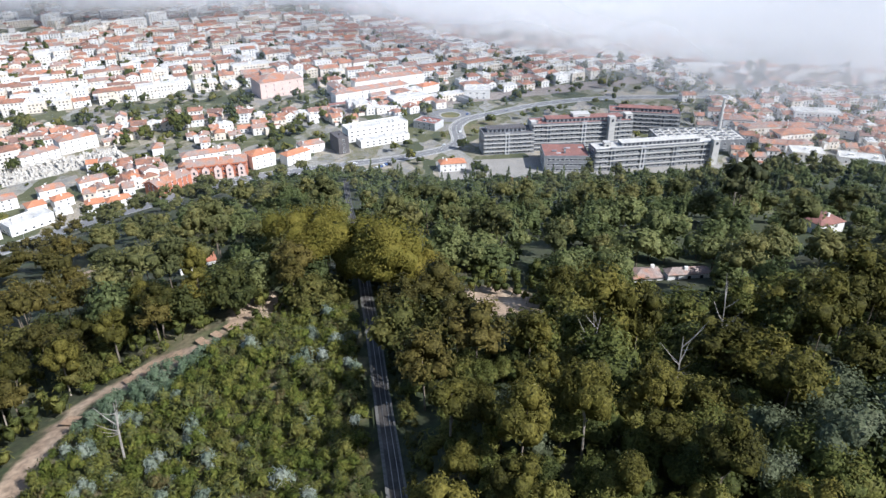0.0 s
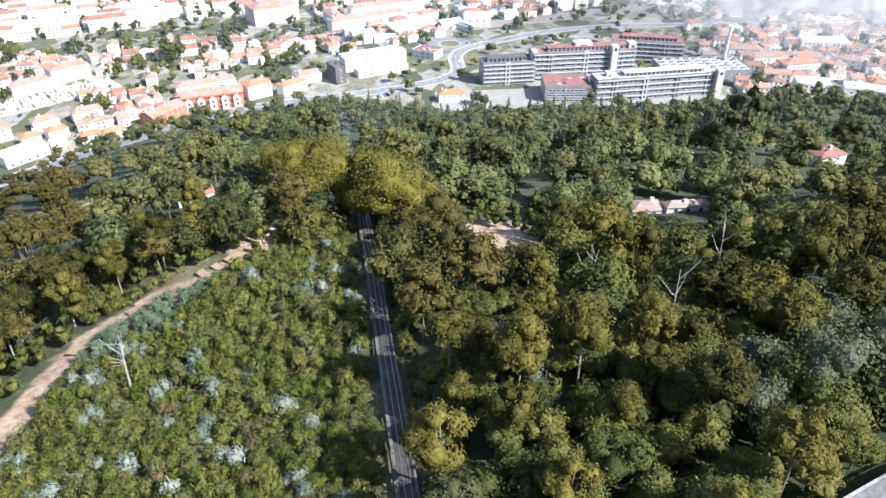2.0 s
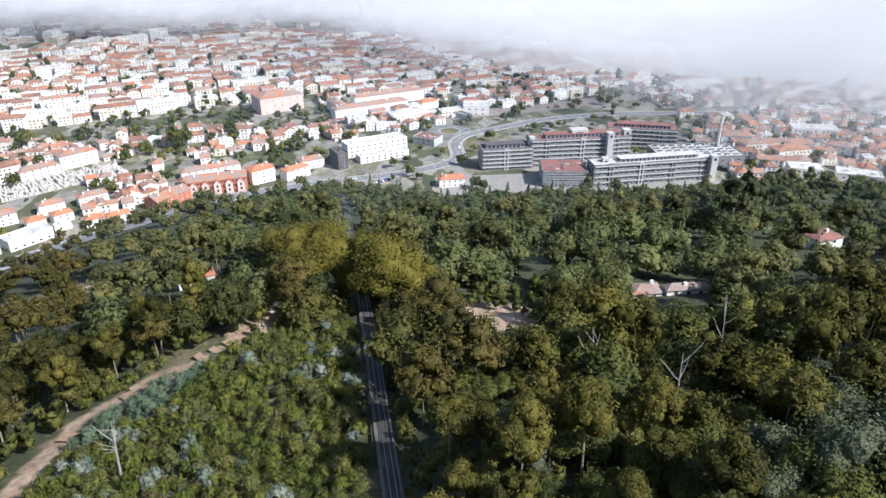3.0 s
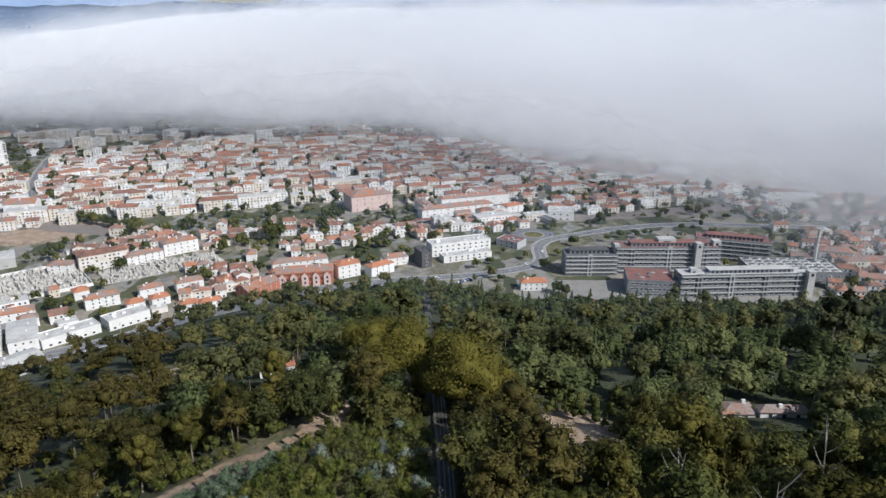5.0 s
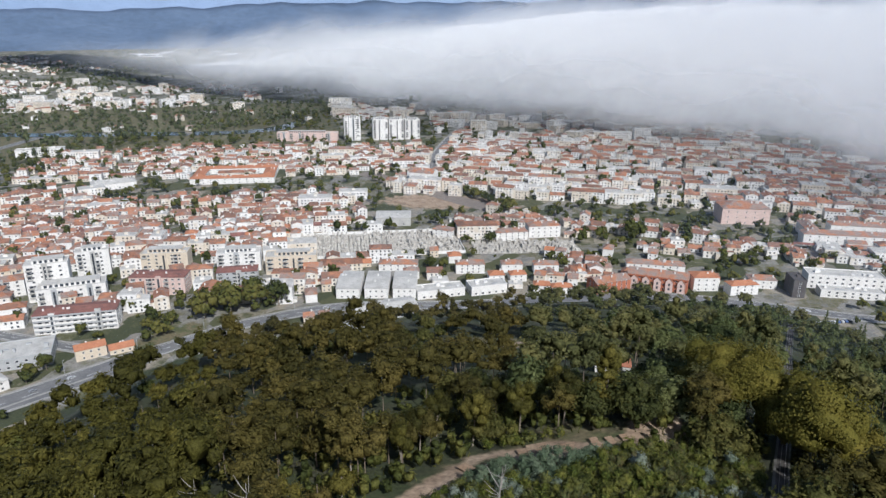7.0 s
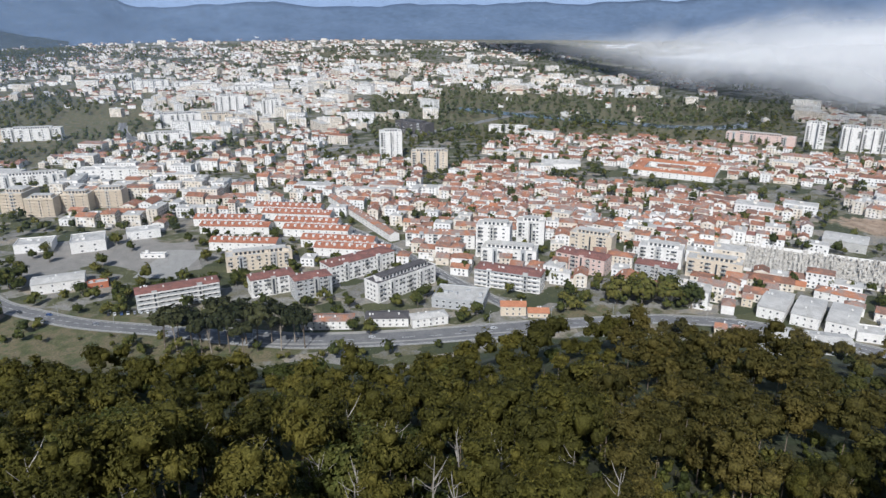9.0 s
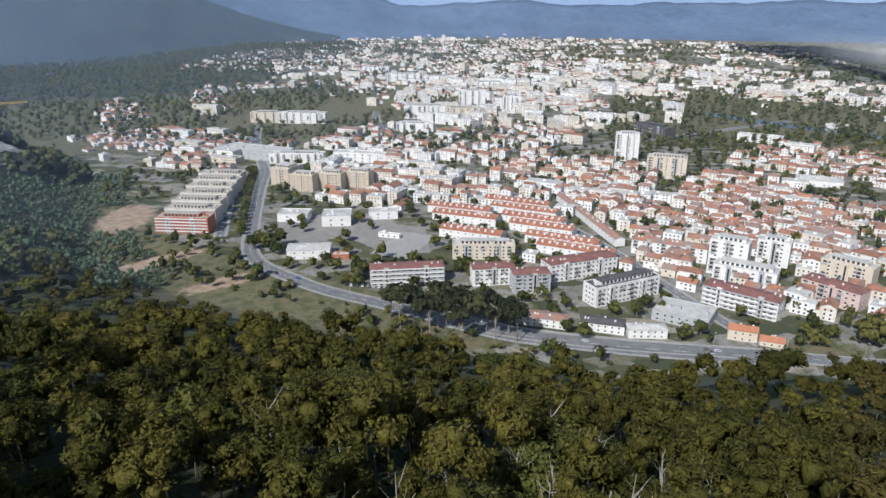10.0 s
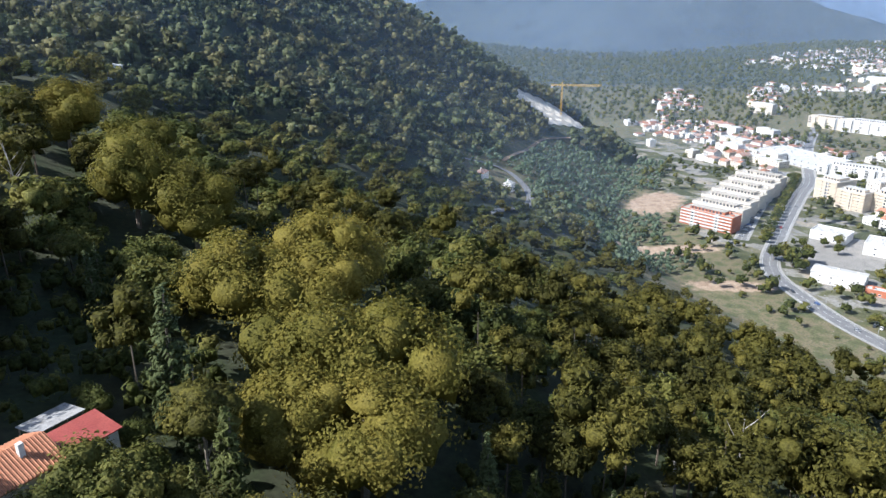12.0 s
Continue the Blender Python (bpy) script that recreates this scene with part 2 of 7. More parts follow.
def solid(name, shape, mats, label, category, kind="", group=""):
    return tagged(new(name, shape.mesh(name, *mats)), label, category, group, kind)


# ---- the ground ----
TOE = [(4900, 900), (1200, 620), (600, 530), (340, 502), (214, 500), (123, 482), (6, 478), (-81, 500), (-182, 462),
       (-242, 410), (-290, 330), (-352, 218), (-360, 160), (-346, 87), (-358, 40), (-384, -30), (-412, -105),
       (-450, -195), (-525, -305), (-680, -392), (-800, -452), (-880, -540), (-930, -640), (-990, -760), (-1120, -960), (-1350, -1300), (-1800, -2000), (-4000, -5500)]


def wobble(x, y, size, seed):
    """Smooth ups and downs, about -1 to 1, with bumps of that size in metres."""
    a, b, c = 6.283 * x / size, 6.283 * y / size, seed * 1.7
    return (np.sin(a + 1.3 * np.sin(0.6 * b + c) + c) * np.cos(b + 1.1 * np.sin(0.7 * a - c) + 2.1 * c)
            + 0.5 * np.sin(2.3 * a - 1.7 * b + c) * np.cos(1.9 * b + 0.8 * a - c)) / 1.5


def inside_toe(x, y):
    """Metres inside the foot of the hill, negative on the plain."""
    x, y = np.asarray(x, float), np.asarray(y, float)
    best = np.full(x.shape, 1e9)
    ring = TOE + [(-4900, -6000), (4900, -6000)]
    odd = np.zeros(x.shape, bool)
    for i, (x0, y0) in enumerate(ring):
        x1, y1 = ring[(i + 1) % len(ring)]
        odd ^= ((y0 > y) != (y1 > y)) & (x < (x1 - x0) * (y - y0) / ((y1 - y0) or 1e-9) + x0)
        if i < len(TOE) - 1:
            k = np.clip(((x - x0) * (x1 - x0) + (y - y0) * (y1 - y0)) / ((x1 - x0) ** 2 + (y1 - y0) ** 2), 0, 1)
            best = np.minimum(best, np.hypot(x - x0 - k * (x1 - x0), y - y0 - k * (y1 - y0)))
    return np.where(odd, best, -best)


def ground_z(x, y):
    """Height of the ground: a flat river plain, the wooded hill, and low hills far off."""
    x, y = np.asarray(x, float), np.asarray(y, float)
    s = inside_toe(x, y)
    t = np.maximum(s, 0)
    t = t - 22 * (1 - np.exp(-t / 22))
    rise = np.clip(80 + 0.22 * (480 - y), 40, 330)
    k = np.clip((x + 1050) / 650, 0, 1)
    rise = rise * (0.40 + 0.60 * k * k * (3 - 2 * k))
    z = rise * t / (t + 150) + wobble(x, y, 210, 3) * np.clip(t / 260, 0, 1) * 6
    # the shoulder falls away more steeply above the foot
    z = z * (1 - 0.14 * np.exp(-((s - 140) / 72) ** 2) * np.clip((x + 520) / 100, 0, 1))
    # hollow on the hill's eastern flank
    z = z * (1 - 0.45 * np.exp(-((x + 370) ** 2 + (y + 200) ** 2) / 230 ** 2) - 0.4 * np.exp(-((x + 640) / 210) ** 2 - ((y + 460) / 150) ** 2))
    z = z + np.where(s < 0, 0.4 * wobble(x, y, 300, 5) * np.clip(-s / 200, 0, 1), 0)
    return z


def graded(lo, hi, a, b, fine, grow):
    """Coordinates, fine between a and b, ever coarser out to lo and hi."""
    mid = list(np.arange(a, b + 0.1, fine))
    step, out = fine, []
    x = b
    while x < hi:
        step *= grow
        x += step
        out.append(min(x, hi))
    step, low = fine, []
    x = a
    while x > lo:
        step *= grow
        x -= step
        low.append(max(x, lo))
    return np.array(low[::-1] + mid + out)


def ground_material():
    """Forest litter, town plain, dry grass and bare earth, mixed where the covers meet."""
    m, nt, b = nodes_of("ground_cover", 0.95)
    geo = nt.nodes.new("ShaderNodeNewGeometry")

    def texture(size, detail=3.0):
        n = node(nt, "ShaderNodeTexNoise", Scale=1 / size, Detail=detail)
        nt.links.new(geo.outputs["Position"], n.inputs["Vector"])
        return n.outputs[0]

    def mixed(mask, a_, b_):
        n = nt.nodes.new("ShaderNodeMix")
        n.data_type = "RGBA"
        nt.links.new(mask, n.inputs[0])
        nt.links.new(a_, n.inputs[6])
        nt.links.new(b_, n.inputs[7])
        return n.outputs[2]

    def cover(name):
        at = nt.nodes.new("ShaderNodeAttribute")
        at.attribute_name = name
        add = nt.nodes.new("ShaderNodeMath")
        add.operation = "ADD"
        nt.links.new(at.outputs["Fac"], add.inputs[0])
        nt.links.new(texture(7, 5.0), add.inputs[1])
        cut = nt.nodes.new("ShaderNodeMapRange")
        cut.inputs["From Min"].default_value, cut.inputs["From Max"].default_value = 0.88, 1.12
        nt.links.new(add.outputs[0], cut.inputs["Value"])
        return cut.outputs[0]

    litter = ramp(nt, texture(14), [(0.030, 0.032, 0.016), (0.045, 0.050, 0.024), (0.040, 0.054, 0.02), (0.07, 0.062, 0.035)])
    # plots of the town: gardens, paved yards, bare lots
    turned = nt.nodes.new("ShaderNodeMapping")
    turned.inputs["Rotation"].default_value = (0, 0, radians(48))
    turned.inputs["Scale"].default_value = (1 / 13, 1 / 21, 1)
    nt.links.new(geo.outputs["Position"], turned.inputs["Vector"])
    plots = node(nt, "ShaderNodeTexVoronoi", Scale=1.0, Randomness=0.8)
    plots.voronoi_dimensions, plots.distance = "2D", "CHEBYCHEV"
    nt.links.new(turned.outputs[0], plots.inputs["Vector"])
    pick = nt.nodes.new("ShaderNodeSeparateColor")
    nt.links.new(plots.outputs["Color"], pick.inputs[0])
    jitter = node(nt, "ShaderNodeMix", Factor=0.3)
    nt.links.new(pick.outputs[0], jitter.inputs["A"])
    nt.links.new(texture(9, 5.0), jitter.inputs["B"])
    plain = ramp(nt, jitter.outputs[0], [(0.055, 0.064, 0.028), (0.105, 0.105, 0.048), (0.27, 0.26, 0.24), (0.13, 0.12, 0.062), (0.20, 0.195, 0.18), (0.31, 0.27, 0.21), (0.082, 0.086, 0.038)])
    grass = ramp(nt, texture(10, 5.0), [(0.055, 0.075, 0.028), (0.10, 0.105, 0.045), (0.17, 0.14, 0.08), (0.075, 0.095, 0.036)])
    earth = ramp(nt, texture(8, 5.0), [(0.23, 0.16, 0.105), (0.36, 0.26, 0.18), (0.46, 0.36, 0.26)])
    colour = mixed(cover("dirt"), mixed(cover("grass"), mixed(cover("plain"), litter, plain), grass), earth)
    grain = node(nt, "ShaderNodeMapRange")
    grain.inputs["From Min"].default_value, grain.inputs["From Max"].default_value = 0.3, 0.7
    grain.inputs["To Min"].default_value, grain.inputs["To Max"].default_value = 0.7, 1.3
    fine = texture(1.3)
    nt.links.new(fine, grain.inputs["Value"])
    times = nt.nodes.new("ShaderNodeVectorMath")
    times.operation = "SCALE"
    nt.links.new(colour, times.inputs[0])
    nt.links.new(grain.outputs[0], times.inputs["Scale"])
    nt.links.new(times.outputs[0], b.inputs["Base Color"])
    dent = node(nt, "ShaderNodeBump", Strength=0.5, Distance=0.25)
    nt.links.new(fine, dent.inputs["Height"])
    nt.links.new(dent.outputs[0], b.inputs["Normal"])
    return m


def soft_disc(x, y, cx, cy, rx, ry, ang=0):
    """One inside an ellipse, falling to zero round it."""
    c, s = math.cos(radians(ang)), math.sin(radians(ang))
    u, v = ((x - cx) * c + (y - cy) * s) / rx, ((y - cy) * c - (x - cx) * s) / ry
    return np.clip(1.6 - np.hypot(u, v), 0, 1)


def green_belt(x, y):
    """Woods, fields and the river between the town and the suburbs beyond it."""
    az, d = np.degrees(np.arctan2(-x, y)), np.hypot(x, y)
    return ((az > 46) & (az < 79) & (d > 1060) & (d < 1620)) | ((az > 98) & (d > 1060) & (d < 1750) & (y < -300))


def grass_cover(x, y):
    s = inside_toe(x, y)
    verge = ((y < 20) & (y > -330) & (x > -640) & (x < -380)) * np.clip((70 - s) / 25, 0, 1) * np.clip((s + 75) / 20, 0, 1)
    fields = np.maximum.reduce([soft_disc(x, y, -600, -402, 170, 62, 18), soft_disc(x, y, -450, -372, 60, 46, 40), soft_disc(x, y, -384, 205, 12, 34, 5), soft_disc(x, y, 20, 598, 30, 12, 50),
                                soft_disc(x, y, -232, 365, 40, 14, 30), soft_disc(x, y, 167, 306, 14, 11), soft_disc(x, y, -168, 246, 22, 14, 30), soft_disc(x, y, -42, 62, 34, 40), soft_disc(x, y, -50, 110, 30, 40), soft_disc(x, y, -200, 620, 80, 16, 20),
                                soft_disc(x, y, -1500, -350, 500, 260), soft_disc(x, y, -1300, 560, 420, 170, 20), soft_disc(x, y, -2900, 350, 900, 160, 20)])
    return np.maximum.reduce([verge, fields, 0.62 * green_belt(x, y)])


def dirt_cover(x, y):
    return np.maximum.reduce([soft_disc(x, y, -505, -262, 55, 12, -35), soft_disc(x, y, -478, -185, 32, 9, -50), soft_disc(x, y, -636, -335, 42, 22, 10), soft_disc(x, y, 13, 158, 12, 13), soft_disc(x, y, -138, 252, 16, 7, 20),
                              soft_disc(x, y, -735, -535, 60, 12, 0), soft_disc(x, y, -456, 588, 56, 27, 33), soft_disc(x, y, -82, 90, 4, 34), soft_disc(x, y, -66, 130, 12, 5, 20), soft_disc(x, y, -50, 152, 6, 12)])


def ground_mesh():
    xs, ys = graded(-4950, 4950, -760, 360, 6, 1.09), graded(-4950, 4950, -600, 560, 6, 1.09)
    gx, gy = np.meshgrid(xs, ys, indexing="ij")
    gz = ground_z(gx, gy)
    i = np.arange(gx.size).reshape(gx.shape)
    faces = np.stack([i[:-1, :-1], i[1:, :-1], i[1:, 1:], i[:-1, 1:]], -1).reshape(-1, 4)
    me = bpy.data.meshes.new("ground")
    me.from_pydata(np.stack([gx, gy, gz], -1).reshape(-1, 3).tolist(), [], faces.tolist())
    me.materials.append(ground_material())
    for name, values in (("plain", np.clip(0.5 - inside_toe(gx, gy) / 12, 0, 1) * (1 - 0.9 * np.clip((-gy - 440) / 160, 0, 1)) * (1 - 0.85 * green_belt(gx, gy))), ("grass", grass_cover(gx, gy)), ("dirt", dirt_cover(gx, gy))):
        me.attributes.new(name, "FLOAT", "POINT").data.foreach_set("value", values.ravel().astype(np.float32))
    me.polygons.foreach_set("use_smooth", np.ones(len(me.polygons), bool))
    return me


tagged(new("ground", ground_mesh()), "wooded hillside falling to a flat built-up river plain", "ground", kind="structure")


def far_ridge(x, y):
    """Hills round the far side of the plain; their blue haze is in the materials."""
    az = np.degrees(np.arctan2(-x, y))
    d = np.hypot(x, y)
    crest = 172 + 8 * np.sin(az / 9.0) + 7 * np.sin(az / 3.7 + 1) + 5 * np.sin(az / 1.3) + 90 * np.clip((70 - az) / 30, 0, 1)
    crest = crest + 38 * np.exp(-((az - 87.2) / 2.6) ** 2) + 470 * np.clip((az - 96) / 18, 0, 1) ** 0.8
    near = 3900 - 1500 * np.exp(-((az - 122) / 14.0) ** 2)
    return -20 + (crest + 20) * np.clip((d - near) / (4800 - near), 0, 1) ** 1.3 + 12 * wobble(x, y, 420, 2) * np.clip((d - near) / 500, 0, 1)


def ridge_mesh():
    azs, ds = np.radians(np.arange(-70, 190, 0.8)), np.append(np.linspace(2200, 4800, 32), (4860, 4940))
    a, d = np.meshgrid(azs, ds, indexing="ij")
    x, y = -np.sin(a) * d, np.cos(a) * d
    z = far_ridge(x, y)
    z[:, -2] = 100
    z[:, -1] = np.maximum(z[:, -1], 330 + 60 * np.sin(azs * 11) + 25 * np.sin(azs * 29))
    i = np.arange(a.size).reshape(a.shape)
    faces = np.stack([i[:-1, :-1], i[:-1, 1:], i[1:, 1:], i[1:, :-1]], -1).reshape(-1, 4)
    me = bpy.data.meshes.new("haze_blue_hills")
    me.from_pydata(np.stack([x, y, z], -1).reshape(-1, 3).tolist(), [], faces.tolist())
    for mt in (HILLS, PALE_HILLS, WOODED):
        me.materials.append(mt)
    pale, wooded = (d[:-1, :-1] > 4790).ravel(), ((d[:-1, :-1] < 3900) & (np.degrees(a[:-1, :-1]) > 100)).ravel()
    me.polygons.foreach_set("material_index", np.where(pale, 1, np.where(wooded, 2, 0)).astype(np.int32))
    me.polygons.foreach_set("use_smooth", np.ones(len(me.polygons), bool))
    return me


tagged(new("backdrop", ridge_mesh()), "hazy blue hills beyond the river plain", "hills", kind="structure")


# ---- low cloud over the river: soft ragged curtains before a dense bank ----
FRONT = [(900, 600), (610, 640), (320, 690), (0, 785), (-300, 850), (-620, 860), (-1000, 830), (-1500, 800), (-2300, 820), (-3300, 900)]


def smooth_line(pts, n):
    """Points along a smooth line through the given ones."""
    p = [Vector(q) for q in pts]
    p = [2 * p[0] - p[1]] + p + [2 * p[-1] - p[-2]]
    out = []
    for i in range(1, len(p) - 2):
        for k in range(n):
            t = k / n
            out.append(0.5 * (2 * p[i] + (p[i + 1] - p[i - 1]) * t + (2 * p[i - 1] - 5 * p[i] + 4 * p[i + 1] - p[i + 2]) * t * t
                              + (3 * p[i] - p[i - 1] - 3 * p[i + 1] + p[i + 2]) * t ** 3))
    return out + [p[-2]]


def mist(name, low, soft, top, most, grain):
    """Thin cloud: white droplets, denser with height above low, torn by noise, gone above top."""
    m, nt, b = nodes_of(name, 1.0)
    nt.nodes.remove(b)
    geo = nt.nodes.new("ShaderNodeNewGeometry")
    noise_a = node(nt, "ShaderNodeTexNoise", Scale=1 / grain, Detail=5.0, Roughness=0.55)
    nt.links.new(geo.outputs["Position"], noise_a.inputs["Vector"])
    split = nt.nodes.new("ShaderNodeSeparateXYZ")
    nt.links.new(geo.outputs["Position"], split.inputs[0])
    ripple = nt.nodes.new("ShaderNodeMath")
    ripple.operation = "MULTIPLY_ADD"
    ripple.inputs[1].default_value = 110
    nt.links.new(noise_a.outputs[0], ripple.inputs[0])
    lean = nt.nodes.new("ShaderNodeMapRange")
    lean.inputs["From Min"].default_value, lean.inputs["From Max"].default_value = -200, 380
    lean.inputs["To Max"].default_value = 88
    nt.links.new(split.outputs["X"], lean.inputs["Value"])
    base = nt.nodes.new("ShaderNodeMath")
    nt.links.new(split.outputs["Z"], base.inputs[0])
    nt.links.new(lean.outputs[0], base.inputs[1])
    nt.links.new(base.outputs[0], ripple.inputs[2])

    def step(a, b_):
        n = nt.nodes.new("ShaderNodeMapRange")
        n.interpolation_type = "SMOOTHSTEP"
        n.inputs["From Min"].default_value, n.inputs["From Max"].default_value = a + 55, b_ + 55
        nt.links.new(ripple.outputs[0], n.inputs["Value"])
        return n.outputs[0]

    rise = step(low, low + soft)
    crown = nt.nodes.new("ShaderNodeMapRange")
    crown.interpolation_type = "SMOOTHSTEP"
    crown.inputs["From Min"].default_value, crown.inputs["From Max"].default_value = top + 55, top + 5
    upper = nt.nodes.new("ShaderNodeMath")
    upper.operation = "MULTIPLY_ADD"
    upper.inputs[1].default_value = 110
    nt.links.new(noise_a.outputs[0], upper.inputs[0])
    nt.links.new(split.outputs["Z"], upper.inputs[2])
    sink = nt.nodes.new("ShaderNodeMapRange")
    sink.inputs["From Min"].default_value, sink.inputs["From Max"].default_value, sink.inputs["To Max"].default_value = -300, -1900, 130
    nt.links.new(split.outputs["X"], sink.inputs["Value"])
    level = nt.nodes.new("ShaderNodeMath")
    nt.links.new(upper.outputs[0], level.inputs[0])
    nt.links.new(sink.outputs[0], level.inputs[1])
    nt.links.new(level.outputs[0], crown.inputs["Value"])
    fall = crown.outputs[0]
    both = nt.nodes.new("ShaderNodeMath")
    both.operation = "MULTIPLY"
    nt.links.new(rise, both.inputs[0])
    nt.links.new(fall, both.inputs[1])
    fade = nt.nodes.new("ShaderNodeMapRange")
    fade.interpolation_type = "SMOOTHSTEP"
    fade.inputs["From Min"].default_value, fade.inputs["From Max"].default_value = -2500, -700
    fade.inputs["To Min"].default_value, fade.inputs["To Max"].default_value = 0.0, most
    nt.links.new(split.outputs["X"], fade.inputs["Value"])
    amount = nt.nodes.new("ShaderNodeMath")
    amount.operation = "MULTIPLY"
    nt.links.new(fade.outputs[0], amount.inputs[1])
    nt.links.new(both.outputs[0], amount.inputs[0])
    white, through_light, clear = (nt.nodes.new("ShaderNodeBsdf" + k) for k in ("Diffuse", "Translucent", "Transparent"))
    white.inputs[0].default_value = through_light.inputs[0].default_value = (0.94, 0.947, 0.96, 1)
    drop = node(nt, "ShaderNodeMixShader", Fac=0.5)
    nt.links.new(white.outputs[0], drop.inputs[1])
    nt.links.new(through_light.outputs[0], drop.inputs[2])
    veil = nt.nodes.new("ShaderNodeMixShader")
    nt.links.new(amount.outputs[0], veil.inputs[0])
    nt.links.new(clear.outputs[0], veil.inputs[1])
    nt.links.new(drop.outputs[0], veil.inputs[2])
    nt.links.new(veil.outputs[0], nt.nodes["Material Output"].inputs["Surface"])
    return m


def curtain(offset, z0, z1, mat, seed):
    line = smooth_line(FRONT, 14)
    verts, faces, rows = [], [], 10
    for i, p in enumerate(line):
        a, b_ = line[max(0, i - 1)], line[min(len(line) - 1, i + 1)]
        t = (b_ - a).normalized()
        n = Vector((t.y, -t.x))
        q = p + n * (offset + 26 * math.sin(i * 0.21 + seed))
        for k in range(rows):
            verts.append((q.x + n.x * 330 * k / rows, q.y + n.y * 330 * k / rows, z0 + (z1 - z0) * k / (rows - 1)))
    for i in range(len(line) - 1):
        for k in range(rows - 1):
            faces.append((i * rows + k, i * rows + k + 1, (i + 1) * rows + k + 1, (i + 1) * rows + k))
    s = Shape()
    s.add(verts, faces)
    me = s.mesh("cloud_veil", mat)
    me.polygons.foreach_set("use_smooth", np.ones(len(me.polygons), bool))
    return me


cloud = empty("cloud_bank", "bank of white low cloud lying over the river", "cloud", pose(0, 0, 0), kind="stuff")
for k_, (off, low_, soft_, top_, most_) in enumerate([(-170, 80, 90, 250, 0.36), (-30, 50, 90, 246, 0.48), (110, 22, 80, 240, 0.62),
                                                     (260, 0, 70, 238, 0.74), (430, -25, 60, 235, 0.85)]):
    part("cloud_veil", curtain(off, 2, 300, mist("mist", low_, soft_, top_, most_, 170), k_), cloud)
CLOUD = surface("cloud", [(0.91, 0.92, 0.94), (0.95, 0.957, 0.97)], 300, 60, 1.0, spread=0.03)


def bank_mesh():
    line = smooth_line(FRONT, 14)
    verts, faces, cols = [], [], 40
    for i, p in enumerate(line):
        a, b_ = line[max(0, i - 1)], line[min(len(line) - 1, i + 1)]
        t = (b_ - a).normalized()
        n = Vector((t.y, -t.x))
        for k in range(cols):
            u = k / (cols - 1)
            q = p + n * (640 + 2600 * u ** 1.4)
            q = q * min(1, 4700 / max(1, q.length))
            z = (214 - 214 * min(1, max(0, (-q.x - 700) / 1700)) ** 1.3) * (1 - (1 - min(1, u * 3.5)) ** 2) + 9 * float(wobble(q.x, q.y, 340, 1)) * min(1, u * 5) - 3
            verts.append((q.x, q.y, z))
    for i in range(len(line) - 1):
        for k in range(cols - 1):
            faces.append((i * cols + k, i * cols + k + 1, (i + 1) * cols + k + 1, (i + 1) * cols + k))
    s = Shape()
    s.add(verts, faces)
    me = s.mesh("cloud_body", CLOUD)
    me.polygons.foreach_set("use_smooth", np.ones(len(me.polygons), bool))
    return me


part("cloud_body", bank_mesh(), cloud)

# arced see-through sheets stand in for thin blue haze, more with distance
def air():
    """Thin haze that scatters light both ways, as thick as the sheet's own attribute says."""
    m, nt, b = nodes_of("haze", 1.0)
    nt.nodes.remove(b)
    front, back, clear = (nt.nodes.new("ShaderNodeBsdf" + k) for k in ("Diffuse", "Translucent", "Transparent"))
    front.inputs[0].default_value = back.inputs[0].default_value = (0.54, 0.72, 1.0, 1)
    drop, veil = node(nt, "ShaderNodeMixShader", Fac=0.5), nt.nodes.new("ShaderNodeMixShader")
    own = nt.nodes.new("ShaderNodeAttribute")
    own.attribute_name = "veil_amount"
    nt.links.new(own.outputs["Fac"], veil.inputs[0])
    for a_, b_ in ((front, drop.inputs[1]), (back, drop.inputs[2]), (clear, veil.inputs[1]), (drop, veil.inputs[2]), (veil, nt.nodes["Material Output"].inputs["Surface"])):
        nt.links.new(a_.outputs[0], b_)
    return m


AIR = air()
haze = empty("haze", "thin blue morning haze over the plain", "haze", pose(0, 0, 0), kind="stuff")
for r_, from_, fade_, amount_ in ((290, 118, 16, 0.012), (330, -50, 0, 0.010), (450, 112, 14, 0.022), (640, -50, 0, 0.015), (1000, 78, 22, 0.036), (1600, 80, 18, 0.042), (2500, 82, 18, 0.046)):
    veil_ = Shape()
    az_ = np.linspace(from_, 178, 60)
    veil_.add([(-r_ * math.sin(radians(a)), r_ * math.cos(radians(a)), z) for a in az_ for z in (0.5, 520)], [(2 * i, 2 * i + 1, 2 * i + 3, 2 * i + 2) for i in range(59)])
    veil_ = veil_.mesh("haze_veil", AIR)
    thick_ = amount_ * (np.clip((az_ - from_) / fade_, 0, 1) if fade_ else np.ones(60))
    # more veil towards the mountain and southern town, added to lighten dark woods there
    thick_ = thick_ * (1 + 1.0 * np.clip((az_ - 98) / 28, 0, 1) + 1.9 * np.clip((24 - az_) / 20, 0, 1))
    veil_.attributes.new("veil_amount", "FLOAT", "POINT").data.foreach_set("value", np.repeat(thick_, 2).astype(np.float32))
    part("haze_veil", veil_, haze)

# ---- roads, tracks and open ground ----
CLEAR, LINES = [], []


def keep_clear(cx, cy, ang, hx, hy):
    CLEAR.append((cx, cy, math.cos(radians(ang)), math.sin(radians(ang)), hx, hy))


